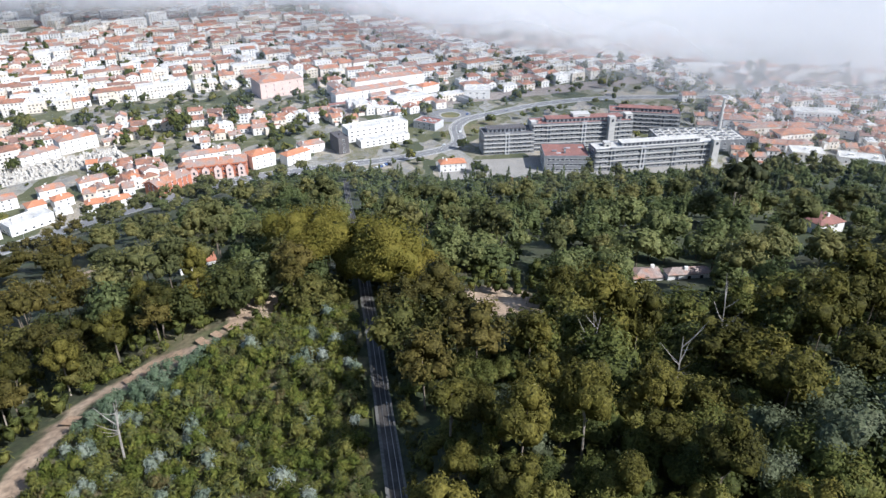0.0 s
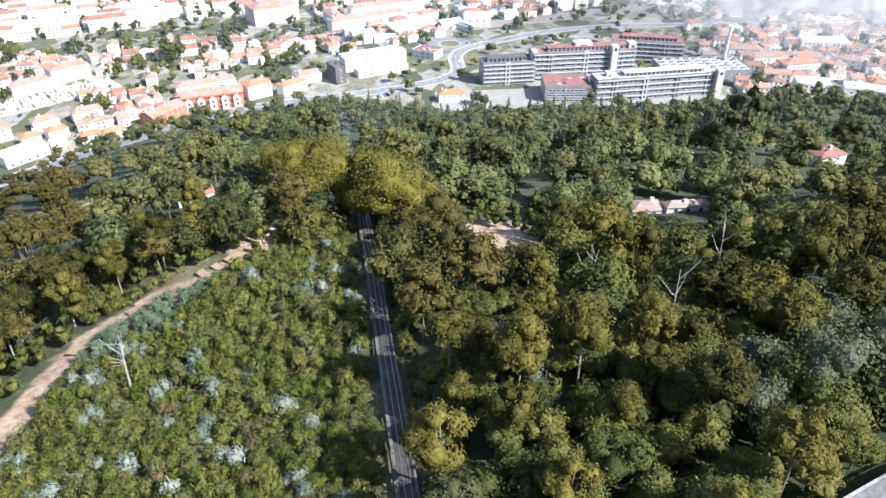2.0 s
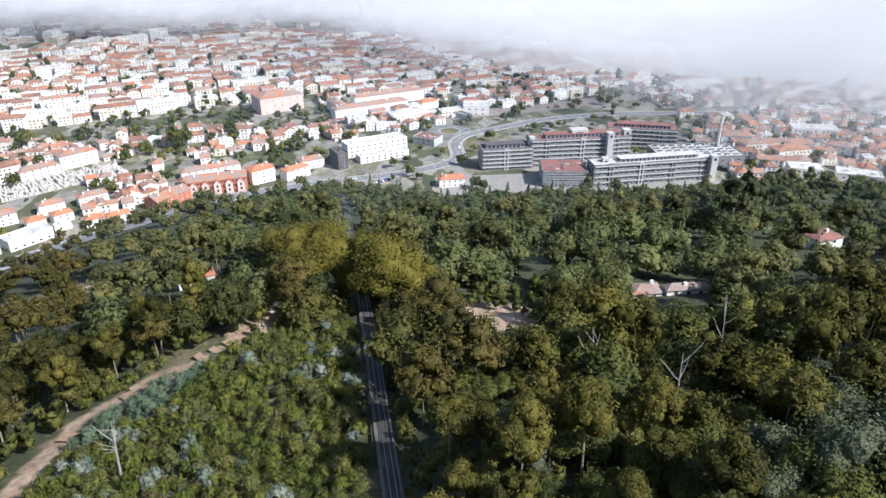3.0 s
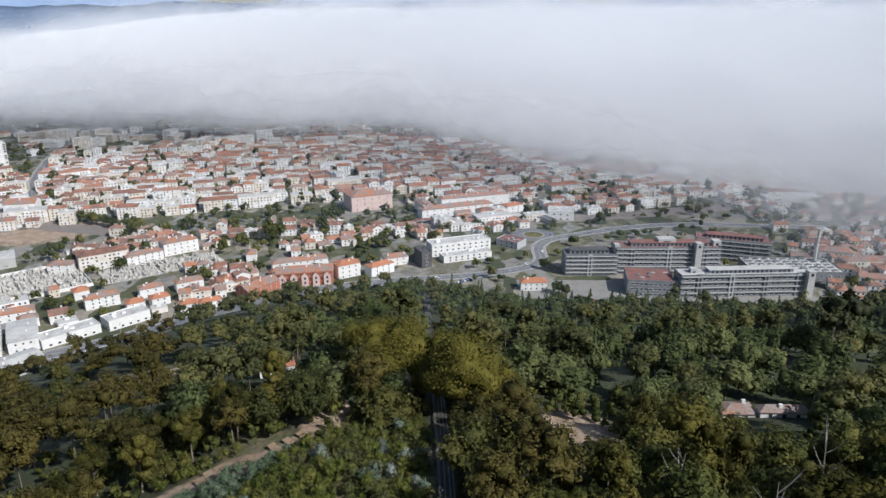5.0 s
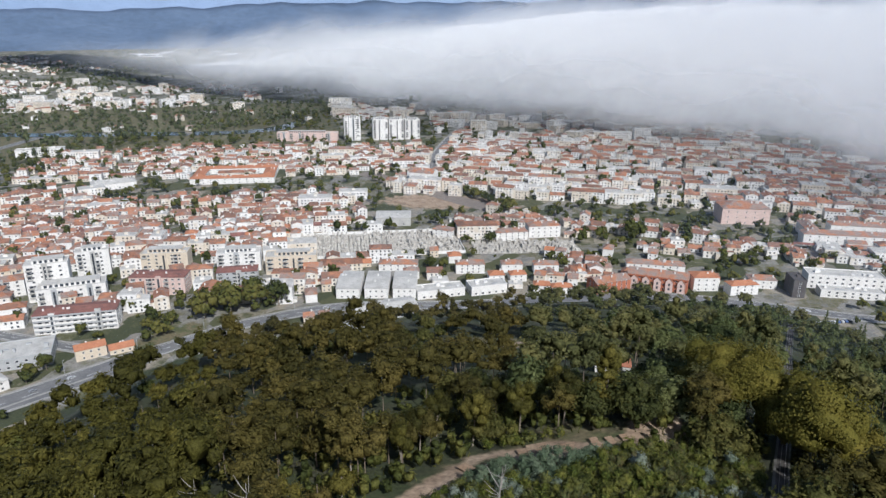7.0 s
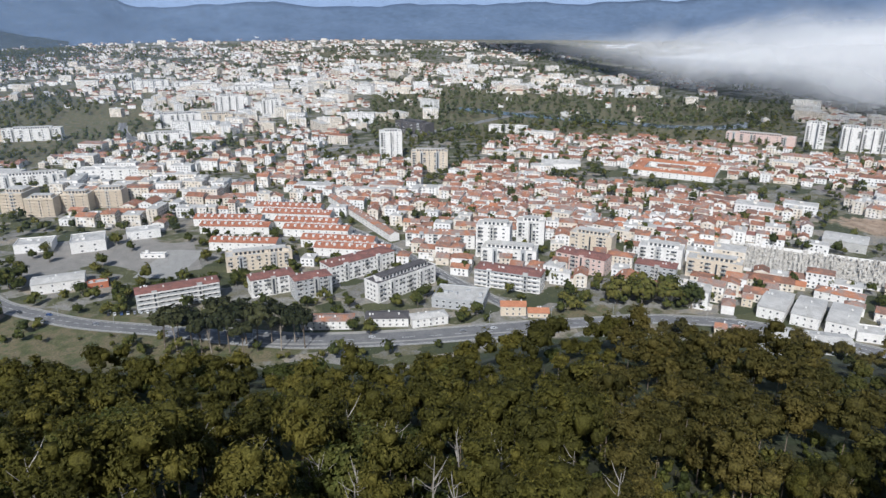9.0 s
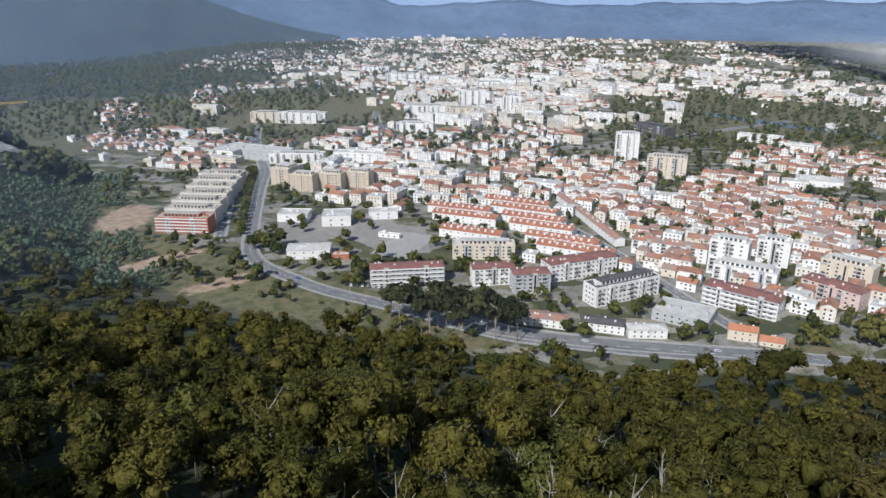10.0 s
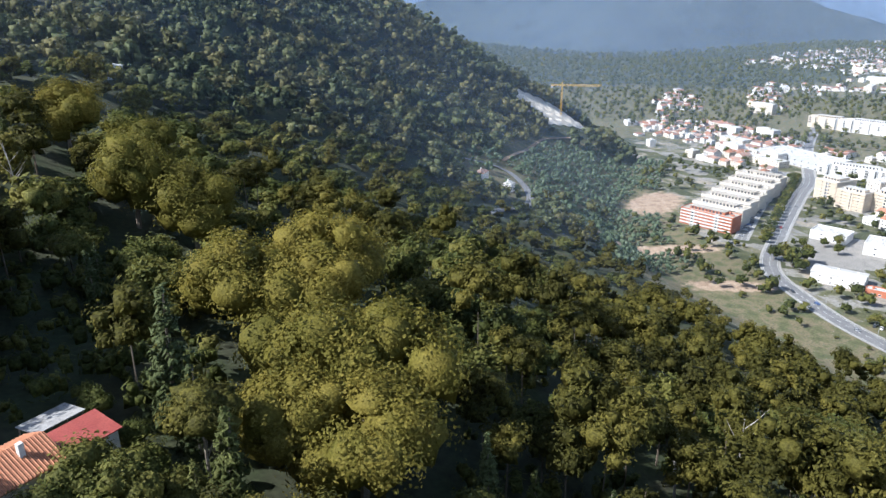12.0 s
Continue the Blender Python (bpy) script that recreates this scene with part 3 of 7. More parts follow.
def blocked(x, y, margin=0.0):
    """Where a road, yard or named building already lies."""
    x, y = np.asarray(x, float), np.asarray(y, float)
    hit = np.zeros(x.shape, bool)
    for cx, cy, c, s, hx, hy in CLEAR:
        u, v = (x - cx) * c + (y - cy) * s, (y - cy) * c - (x - cx) * s
        hit |= (abs(u) < hx + margin) & (abs(v) < hy + margin)
    for line, w in LINES:
        for (x0, y0), (x1, y1) in zip(line[:-1], line[1:]):
            k = np.clip(((x - x0) * (x1 - x0) + (y - y0) * (y1 - y0)) / ((x1 - x0) ** 2 + (y1 - y0) ** 2 + 1e-9), 0, 1)
            hit |= np.hypot(x - x0 - k * (x1 - x0), y - y0 - k * (y1 - y0)) < w / 2 + margin
    return hit


def ribbon(line, side0, side1, lift, shape, mat=0, thick=0.0):
    """A strip between two offsets from a line, lying on the ground."""
    rows = []
    for i, p in enumerate(line):
        a, b_ = line[max(0, i - 1)], line[min(len(line) - 1, i + 1)]
        t = (b_ - a).normalized()
        n = Vector((-t.y, t.x))
        mid = float(ground_z(p.x, p.y))
        rows.append([(p.x + n.x * s, p.y + n.y * s, max(mid, float(ground_z(p.x + n.x * s, p.y + n.y * s))) + lift) for s in (side0, side1)])
    verts = [q for r in rows for q in r]
    faces = [(2 * i, 2 * i + 2, 2 * i + 3, 2 * i + 1) if side1 > side0 else (2 * i, 2 * i + 1, 2 * i + 3, 2 * i + 2) for i in range(len(rows) - 1)]
    shape.add(verts, faces, mat)


def road(name, pts, width, label, mat=ASPHALT, dashes=True, kerb=1.8, lift=0.25):
    line = smooth_line(pts, max(4, int(sum((Vector(b_) - Vector(a)).length for a, b_ in zip(pts[:-1], pts[1:])) / len(pts) / 6)))
    LINES.append(([(p.x, p.y) for p in line[::4]] + [(line[-1].x, line[-1].y)], width + 2))
    s = Shape()
    ribbon(line, -width / 2, width / 2, lift, s)
    if dashes:
        for i in range(0, len(line) - 1, 2):
            ribbon(line[i:i + 2], -0.15, 0.15, lift + 0.03, s, 1)
        for e in (-width / 2 + 0.6, width / 2 - 0.6):
            ribbon(line, e - 0.12, e + 0.12, lift + 0.03, s, 1)
    if kerb:
        for e in (-1, 1):
            ribbon(line, e * width / 2, e * (width / 2 + kerb), lift + 0.14, s, 2)
    return solid(name, s, [mat, MARK, PAVING], label, "road", "structure")


road("road", [(-1300, -395), (-1050, -330), (-900, -278), (-830, -253), (-766, -240), (-661, -216), (-590, -198), (-546, -185), (-517, -168), (-490, -138), (-466, -106), (-443, -61),
              (-420, -15), (-401, 32), (-388, 90), (-380, 161), (-372, 211), (-362, 262), (-332, 318), (-270, 372), (-215, 425), (-160, 478), (-81, 512)],
     12, "grey asphalt ring road round the foot of the hill")
road("road", [(-424, -22), (-410, 6), (-398, 34), (-386, 90), (-379, 140), (-374, 190)], 19, "wide asphalt junction of the ring road with lane lines", lift=0.31)
road("road", [(-81, 512), (-30, 530), (10, 560), (12, 610), (40, 640), (140, 690), (300, 700), (600, 720)], 10, "asphalt street past the hospital")
road("road", [(-583, -224), (-664, -246), (-781, -274), (-860, -292)], 9, "asphalt service street beside the terraces")
road("road", [(-390, 180), (-470, 150), (-560, 120), (-700, 60), (-850, 0)], 8, "asphalt street between apartment blocks")
road("road", [(-549, 687), (-600, 760), (-657, 854), (-730, 1000), (-809, 1181), (-900, 1400)], 12, "tree-lined avenue running to the river")
road("road", [(-1330, -180), (-1200, -160), (-1050, -80), (-980, 60), (-1010, 180), (-1100, 330), (-1250, 560)], 12, "asphalt road through the fields")

# funicular: two rails on a straight concrete bed down the slope
TRACK = [Vector((5 - 0.165 * k, 0 + k)) for k in range(8, 470, 6)]
LINES.append(([(p.x, p.y) for p in TRACK], 6))
bed = Shape()
ribbon(TRACK, -1.5, 0.9, 0.5, bed)
ribbon(TRACK, 0.9, 1.5, 0.7, bed, 1)
ribbon(TRACK, -1.9, -1.5, 0.7, bed, 1)
BED = surface("track_bed", [(0.035, 0.031, 0.028), (0.06, 0.053, 0.047), (0.10, 0.089, 0.08)], 5, 0.6, 0.95, 0.05)
funicular = solid("track", bed, [BED, surface("worn_concrete", [(0.07, 0.067, 0.06), (0.14, 0.134, 0.122), (0.09, 0.09, 0.072)], 3, 0.5, 0.9, 0.03)], "straight funicular track bed with concrete edge strips", "railway", "structure")
for e_ in (-0.9, 0.1):
    rail = Shape()
    ribbon(TRACK, e_ - 0.05, e_ + 0.05, 0.66, rail)
    part("rail", rail.mesh("rail", STEEL), funicular, "steel rail")

# dirt lane through the young growth, and the bend of the hill road
lane = Shape()
dice_lane = random.Random(2)
LANE = smooth_line([(-76, 40), (-80, 70), (-82, 95), (-80, 116), (-72, 128), (-60, 134), (-52, 142)], 6)
LINES.append(([(p.x, p.y) for p in LANE], 9))
for i_ in range(len(LANE) - 1):
    a_, b_ = LANE[i_], LANE[i_ + 1]
    if dice_lane.random() < 0.6:
        continue
    k_ = dice_lane.uniform(0.8, 2.4)
    ribbon([a_, a_.lerp(b_, 0.5), b_], -k_, dice_lane.uniform(1.0, 2.8), 0.3, lane)
solid("dirt_lane", lane, [DIRT], "eroded reddish dirt lane beside young growth", "path", "structure")
road("hill_road", [(36, 38), (45, 48), (54, 53), (66, 57), (85, 60), (110, 58)], 7, "pale asphalt bend of the hill road", surface("pale_asphalt", [(0.20, 0.197, 0.192), (0.27, 0.265, 0.257), (0.16, 0.16, 0.157)], 6, 0.5, 0.9), dashes=False, kerb=0.45, lift=0.8)

YARDS = Shape()
def yard(cx, cy, ang, hx, hy, mat, lift=0.12, clear=True):
    """A flat patch of made ground."""
    c, s = math.cos(radians(ang)), math.sin(radians(ang))
    YARDS.add([(cx + u * c - v * s, cy + u * s + v * c, lift + max(0.0, float(ground_z(cx, cy)))) for u, v in ((-hx, -hy), (hx, -hy), (hx, hy), (-hx, hy))], [(0, 1, 2, 3)], mat)
    if clear:
        keep_clear(cx, cy, ang, hx, hy)


keep_clear(-745, -532, 0, 66, 34)
LINES.append(([(-340, -300), (-405, -318), (-441, -350), (-455, -380), (-436, -392), (-400, -398)], 9))
LINES.append(([(-470, -400), (-540, -430), (-626, -474), (-716, -491)], 7))
yard(-569, -57, 70, 17, 32, 0)
yard(-600, -110, 97, 70, 60, 1, 0.06)
keep_clear(-456, 588, 33, 56, 30)
yard(-407, 438, 46, 71, 32, 4, 0.05)
yard(-300, 512, 41, 47, 16, 4, 0.05)
yard(105, 505, 6, 110, 26, 1, 0.06)
keep_clear(-636, -335, 10, 44, 26)
solid("pavement", YARDS, [PAVING, surface("yard_gravel", [(0.22, 0.21, 0.19), (0.31, 0.29, 0.26)], 9, 0.8, 0.95), DIRT, GRASS, surface("cemetery_gravel", [(0.36, 0.34, 0.30), (0.46, 0.44, 0.39)], 6, 0.8, 0.95)],
      "paved yards, sandy square and verges", "pavement", "structure")

WATER = surface("river_water", [(0.035, 0.045, 0.05), (0.05, 0.06, 0.065)], 30, 3, 0.12, spread=0.1)
river = Shape()
ribbon(smooth_line([(-1330, 430), (-1210, 520), (-1124, 603), (-1058, 668), (-1005, 725), (-985, 800), (-1010, 900)], 8), -19, 19, 0.5, river)
solid("water", river, [WATER], "dark slow river between wooded banks", "river", "structure")
LINES.append(([(-1210, 520), (-1124, 603), (-1058, 668), (-1005, 725), (-985, 800)], 50))

# ---- windows shared by all facades ----
def window_mesh(w, h, name="window"):
    s = Shape()
    for a in ((-w / 2, -w / 2 + 0.12, 0, h), (w / 2 - 0.12, w / 2, 0, h), (-w / 2 + 0.12, w / 2 - 0.12, 0, 0.12), (-w / 2 + 0.12, w / 2 - 0.12, h - 0.12, h)):
        s.box(a[0], a[1], -0.09, 0.03, a[2], a[3], 0)
    s.add([(-w / 2 + 0.1, -0.02, 0.1), (w / 2 - 0.1, -0.02, 0.1), (w / 2 - 0.1, -0.02, h - 0.1), (-w / 2 + 0.1, -0.02, h - 0.1)], [(0, 1, 2, 3)], 1)
    return s.mesh(name, WHITE, GLASS)


WINDOWS = {k: window_mesh(*k) for k in ((1.3, 1.4), (1.9, 1.5), (2.6, 1.6), (1.1, 2.0))}


def facade_windows(parent, L, D, h, storeys, gap, kind, sides="fr l"):
    step = h / storeys
    me = WINDOWS[kind]
    for side in sides.replace(" ", ""):
        run = L if side in "fb" else D
        n = max(1, int((run - 1.0) / gap))
        for j in range(storeys):
            for i in range(n):
                u, z = (i + 0.5 - n / 2) * gap, j * step + 0.9
                at = {"f": pose(u, -D / 2, z), "b": pose(u, D / 2, z, 0, 0, 180), "r": pose(L / 2, u, z, 0, 0, 90), "l": pose(-L / 2, u, z, 0, 0, -90)}[side]
                part("window", me, parent, at=at)


balcony_ = Shape()
balcony_.box(-1.9, 1.9, -1.3, -0.02, 0, 0.18)
balcony_.box(-1.9, 1.9, -1.3, -1.2, 0.18, 1.1)
for e_ in (-1.9, 1.82):
    balcony_.box(e_, e_ + 0.08, -1.2, -0.02, 0.18, 1.1)
balcony_.box(-1.3, 1.3, -0.06, 0.02, 0.2, 2.3, 1)
BALCONY = balcony_.mesh("balcony", CONCRETE, GLASS)


def building(cx, cy, ang, L, D, h, storeys, wall, roof, label, top="flat", gap=3.4, kind=(1.9, 1.5), sides="frl", bands=None, name="apartment_block", cat="building", rise=2.2, z=0.0):
    """A block: walls, roof with parapet or pitch, storey bands, and each window."""
    keep_clear(cx, cy, ang, L / 2 + 3, D / 2 + 3)
    ob = empty(name, label, cat, pose(cx, cy, z, 0, 0, ang))
    x, y = L / 2, D / 2
    w = Shape()
    w.box(-x, x, -y, y, -1.5, h)
    if top == "gable":
        w.triangle_ends(-x, x, -y, y, h, rise)
    part("wall", w.mesh("wall", wall), ob)
    r = Shape()
    if top == "flat":
        r.box(-x + 0.3, x - 0.3, -y + 0.3, y - 0.3, h, h + 0.25)
        for a in ((-x - 0.1, x + 0.1, -y - 0.1, -y + 0.3), (-x - 0.1, x + 0.1, y - 0.3, y + 0.1), (-x - 0.1, -x + 0.3, -y + 0.3, y - 0.3), (x - 0.3, x + 0.1, -y + 0.3, y - 0.3)):
            r.box(*a, h, h + 0.9, 1)
        k = random.Random(int(abs(cx * 7 + cy)))
        for _ in range(max(1, int(L / 9))):
            u, v, g = k.uniform(-x + 3, x - 3), k.uniform(-y / 2, y / 2), k.uniform(0.6, 1.8)
            r.box(u - g, u + g, v - 0.9, v + 1.1, h + 0.25, h + k.uniform(0.9, 2.8), 1)
        for _ in range(int(L / 10)):
            u, v = k.uniform(-x + 3, x - 3), k.uniform(-y + 3, y - 3)
            r.box(u - 1.6, u + 1.6, v - 0.8, v + 0.8, h + 0.25, h + 0.7, 2)
        part("roof", r.mesh("roof", roof, wall, GREYW), ob)
        if L > 22 and storeys > 3:
            # recessed top storey
            t = Shape()
            i0, i1 = -x * k.uniform(0.55, 0.85), x * k.uniform(0.55, 0.85)
            t.box(i0, i1, -y * 0.5, y * 0.55, h + 0.2, h + 2.9, 0)
            t.box(i0 - 0.3, i1 + 0.3, -y * 0.5 - 0.4, y * 0.55 + 0.3, h + 2.9, h + 3.15, 1)
            for u in np.arange(i0 + 1.5, i1 - 2, 3.4):
                t.box(u, u + 2.0, -y * 0.5 - 0.04, -y * 0.5 + 0.1, h + 0.5, h + 2.5, 2)
            part("penthouse", t.mesh("penthouse", wall, roof, GLASS), ob)
    else:
        (r.gable if top == "gable" else r.hip)(-x, x, -y, y, h, rise)
        k = random.Random(int(abs(cx * 7 + cy)))
        for _ in range(max(1, int(L / 7))):
            u, e = k.uniform(-x + 2, x - 2), k.choice((-1, 1))
            r.box(u - 0.5, u + 0.5, -0.4 + e * y / 3, 0.4 + e * y / 3, h + 0.3, h + rise + k.uniform(0.2, 0.9), 1)
        part("roof", r.mesh("roof", roof, WHITE), ob)
    if bands:
        for j in range(1, storeys + 1):
            b_ = Shape()
            zz = j * h / storeys
            b_.box(-x + 0.5, x - 0.5, -y - 1.2, -y - 0.02, zz - 0.95, zz - 0.75)
            b_.box(-x + 0.5, x - 0.5, -y - 1.25, -y - 1.12, zz - 0.75, zz + 0.15)
            part("balcony", b_.mesh("balcony", bands), ob)
    far = math.hypot(cx, cy)
    if storeys > 3 and L > 20:
        k = random.Random(int(abs(cx * 3 + cy * 5)))
        # stair bays standing proud of the front, with tall glazing
        for i in range(max(1, int(L / 22))):
            u = -x + L * (i + 0.5) / max(1, int(L / 22)) + k.uniform(-2, 2)
            b_ = Shape()
            b_.box(u - 1.8, u + 1.8, -y - 1.1, -y + 0.2, -1, h + k.uniform(0.5, 1.8), 0)
            b_.box(u - 0.7, u + 0.7, -y - 1.16, -y - 1.0, 1.0, h - 0.8, 1)
            part("stair_bay", b_.mesh("stair_bay", k.choice((wall, GREYW, CONCRETE)), GLASS), ob)
        if not bands:
            # single balconies
            cols = [u for u in np.arange(-x + 3, x - 2, gap * 2.7)]
            for j in range(1, storeys):
                for u in cols:
                    if k.random() < 0.8:
                        part("balcony", BALCONY, ob, at=pose(float(u), -y, j * h / storeys + 0.05))
    facade_windows(ob, L, D, h, storeys, gap * (1.05 if far < 530 else 1.35 if far < 640 else 1.7), kind, sides if far < 540 else sides[0])
    return ob

# ---- named buildings at the foot of the hill, east side ----
for i_ in range(7):
    building(-600 - 29 * i_, -261 - 4.2 * i_ + (i_ % 2), 87, 50, 17, 14.5 - 0.2 * i_, 5, BRICK if i_ == 0 else SANDY, SANDROOF,
             "cream and red terraced apartment row with flat roofs", gap=5, kind=(2.6, 1.6), sides="f" if i_ else "fr", bands=WHITE)
building(-539, -133, 97, 35, 18, 8, 2, WHITE, PALEROOF, "white school gymnasium with ribbed metal roof", "gable", 5.5, (1.3, 1.4), name="school_hall", cat="school", rise=1.2)
building(-533, -106, 97, 14, 8, 4, 1, BRICK, PALEROOF, "low red annex of the gymnasium", name="school_annex", cat="school")
building(-631, -127, 97, 27, 26, 9, 2, WHITE, PALEROOF, "white flat-roofed school block with skylights", gap=6, name="school_block", cat="school")
building(-640, -170, 90, 29, 20, 7, 2, WHITE, PALEROOF, "white flat-roofed school wing", gap=6, name="school_block", cat="school")
building(-650, -85, 97, 28, 16, 7, 2, WHITE, PALEROOF, "white flat-roofed school wing", gap=6, name="school_block", cat="school")
building(-589, -72, 75, 20, 5, 3, 1, WHITE, PALEROOF, "low white changing rooms beside the court", gap=4, name="school_block", cat="school")
building(-485, -47, 99, 55, 14, 13.5, 4, GREYW, REDROOF, "pale apartment slab with dark red roof and balconies", "hip", 4.2, (2.6, 1.6), bands=WHITE, rise=1.8)
building(-487, 17, 100, 32, 14, 13.5, 4, WHITE, REDROOF, "white apartment wing with dark red roof", "hip", 3.6, rise=1.6)
building(-473, 44, 100, 27, 14, 15, 5, GREYW, REDROOF, "grey apartment wing with dark red roof", "hip", 3.6, rise=1.6)
building(-505, 84, 112, 58, 16, 14, 4, WHITE, REDROOF, "white office building with dark red roof", "hip", 3.6, rise=1.6)
building(-462, 108, 118, 56, 15, 14, 4, WHITE, DARKROOF, "white apartment building with dark flat roof", "flat", 3.4)
building(-417, 48, 75, 34, 12, 6, 2, WHITE, TILES, "row of low white houses with weathered roofs by the road", "hip", 4, (1.3, 1.4), rise=1.6)
building(-410, 86, 75, 28, 12, 6, 2, WHITE, DARKROOF, "row of low white houses with dark roofs by the road", "hip", 4, (1.3, 1.4), rise=1.6)
building(-402, 112, 90, 24, 10, 6, 2, WHITE, PALEROOF, "row of low white houses by the road", "hip", 4, (1.3, 1.4), rise=1.6)
building(-428, 143, 60, 36, 26, 6.5, 2, GREYW, PALEROOF, "low terrace with grey flat roofs", "flat", 4.5)
building(-446, 187, 52, 50, 16, 13.5, 4, WHITE, REDROOF, "white apartment block with blue glass bays and red roof", "hip", 4, (2.6, 1.6), bands=GREYW, rise=1.6)
building(-513, 200, 60, 28, 16, 27, 8, WHITE, PALEROOF, "tall white apartment tower with flat roof", "flat", 4.4)
building(-490, 205, 60, 44, 18, 14, 4, WHITE, PALEROOF, "white apartment block beside the tower", "flat", 4.4)
building(-535, 243, 62, 24, 14, 20, 6, WHITE, PALEROOF, "white apartment tower with flat roof", "flat", 4.4)
building(-460, 255, 40, 40, 16, 14, 4, PINK, REDROOF, "apartment block with dark red roof", "hip", 4.4, rise=1.6)
building(-500, 285, 45, 36, 16, 15, 5, CREAM, PALEROOF, "cream apartment block with flat roof", "flat", 4.4)
building(-455, 322, 48, 34, 16, 15, 5, WHITE, PALEROOF, "white apartment block with flat roof", "flat", 4.4)
building(-428, 300, 48, 30, 14, 12, 4, GREYW, REDROOF, "pale apartment block with red roof", "hip", 4.4, rise=1.6)
building(-418, 345, 46, 40, 16, 14, 4, CREAM, PALEROOF, "cream apartment block with flat roof", "flat", 4.4)
building(-550, 165, 66, 60, 14, 12, 4, WHITE, TILES, "white apartment row with tiled roof", "hip", 4.2, rise=2.2)
building(-560, 205, 66, 44, 14, 12, 4, CREAM, TILES, "cream apartment row with tiled roof", "hip", 4.2, rise=2.2)
building(-921, 205, 82, 30, 16, 35, 11, WHITE, PALEROOF, "slender white tower block above low houses", "flat", 5)
building(-825, 233, 71, 45, 16, 25, 8, CREAM, PALEROOF, "tall sand-coloured tower block with balconies", "flat", 5, sides="fl")
building(-1087, 282, 32, 65, 22, 18, 4, DARKROOF, DARKROOF, "low black glass-clad office building", "flat", 6, (2.6, 1.6), name="office_building")
building(-779, -212, 70, 24, 30, 20, 6, CREAM, PALEROOF, "beige apartment block with balconies", "flat", 5, bands=CREAM)
for i_ in range(3):
    building(-752 - 8 * i_, -186 + 30 * i_, 76, 28, 16, 18, 6, CREAM, PALEROOF, "beige apartment block with balconies", "flat", 5, bands=CREAM)
building(-925, -294, 68, 104, 40, 11, 2, GREYW, PALEROOF, "long grey market hall with pale roof", "flat", 6, (2.6, 1.6), name="market_hall", cat="hall")
building(-887, -226, 90, 71, 16, 13, 4, WHITE, PALEROOF, "long white modern block", "flat", 6, (2.6, 1.6))
building(-900, -150, 80, 60, 18, 12, 3, WHITE, PALEROOF, "white modern hall with dark glazing", "flat", 6, (2.6, 1.6))
for cx_, cy_, a_, L_, D_, h_, n_, w_ in ((-1205, -356, 86, 54, 16, 17, 5, CREAM), (-1196, -290, 86, 82, 16, 18, 5, WHITE), (-1850, -180, 88, 90, 18, 20, 6, WHITE), (-1790, -82, 88, 84, 18, 20, 6, WHITE), (-1392, 0, 92, 52, 16, 33, 10, WHITE),
                                         (-1355, 76, 92, 34, 16, 28, 8, WHITE), (-1262, -84, 90, 74, 24, 22, 6, WHITE), (-1252, -20, 90, 48, 24, 20, 6, CREAM), (-1052, 430, 60, 62, 16, 10, 3, WHITE), (-1120, -90, 84, 60, 18, 14, 4, WHITE),
                                         (-1700, 40, 90, 80, 18, 16, 5, WHITE), (-1600, -60, 88, 70, 16, 14, 4, WHITE), (-2100, -284, 86, 80, 20, 15, 4, WHITE)):
    building(cx_, cy_, a_, L_, D_, h_, n_, w_, PALEROOF, "large %s apartment block in the distance" % ("cream" if w_ is CREAM else "white"), "flat", 9, (2.6, 1.6), "f")
dormer_ = Shape()
dormer_.box(-0.9, 0.9, -1.2, 1.2, 0, 1.7)
dormer_.box(-1.1, 1.1, -1.4, 1.3, 1.7, 1.9)
DORMER = dormer_.mesh("dormer", WHITE)
for cx_, cy_, a_, L_, D_ in ((-665, -10, 70, 64, 12), (-640, -4, 70, 64, 12), (-591, 2, 69, 58, 12), (-690, 48, 66, 68, 12), (-664, 54, 66, 68, 12),
                             (-634, 60, 66, 60, 12), (-609, 66, 66, 60, 12), (-573, 80, 65, 64, 12), (-548, 88, 65, 64, 12)):
    D_ = 16
    row_ = building(cx_, cy_, a_, L_, D_, 7.5, 2, WHITE, TERRACOTTA, "white terrace row with red tiled roof", "gable", 5.2, (1.3, 1.4), "f", rise=2.6, name="terrace_row", cat="house")
    for u_ in np.arange(-L_ / 2 + 4, L_ / 2 - 2, 6.5):
        for e_ in (-1, 1):
            part("dormer", DORMER, row_, at=pose(float(u_), e_ * D_ / 4, 8.3))
building(-645, 112, 13, 150, 9, 6.5, 2, WHITE, TILES, "long white terrace row with red tiled roof", "gable", 4.6, (1.3, 1.4), "f", rise=2.2, name="terrace_row", cat="house")
building(-542, 11, 91, 51, 14, 12, 4, CREAM, PALEROOF, "tan apartment row with flat roof", "flat", 4)
building(-796, 399, 68, 48, 24, 7, 1, WHITE, PALEROOF, "white hall with pale rounded roof", "hip", 6, rise=3, name="sports_hall", cat="hall")
for du_, dv_, L_, D_ in ((0, -25, 99, 14), (0, 30, 99, 14), (-42, 2, 14, 42), (42, 2, 14, 42)):
    c_, s_ = math.cos(radians(46)), math.sin(radians(46))
    building(-725 + du_ * c_ - dv_ * s_, 519 + du_ * s_ + dv_ * c_, 46, L_, D_, 7, 2, WHITE, ORANGE, "white school range with orange tiled roof", "hip", 5, (1.3, 1.4), "fr", rise=2.4, name="school_range", cat="school")
building(-400, 171, 71, 17, 9, 7, 2, CREAM, ORANGE, "yellow house with orange roof", "gable", 4, (1.3, 1.4), name="house", cat="house")
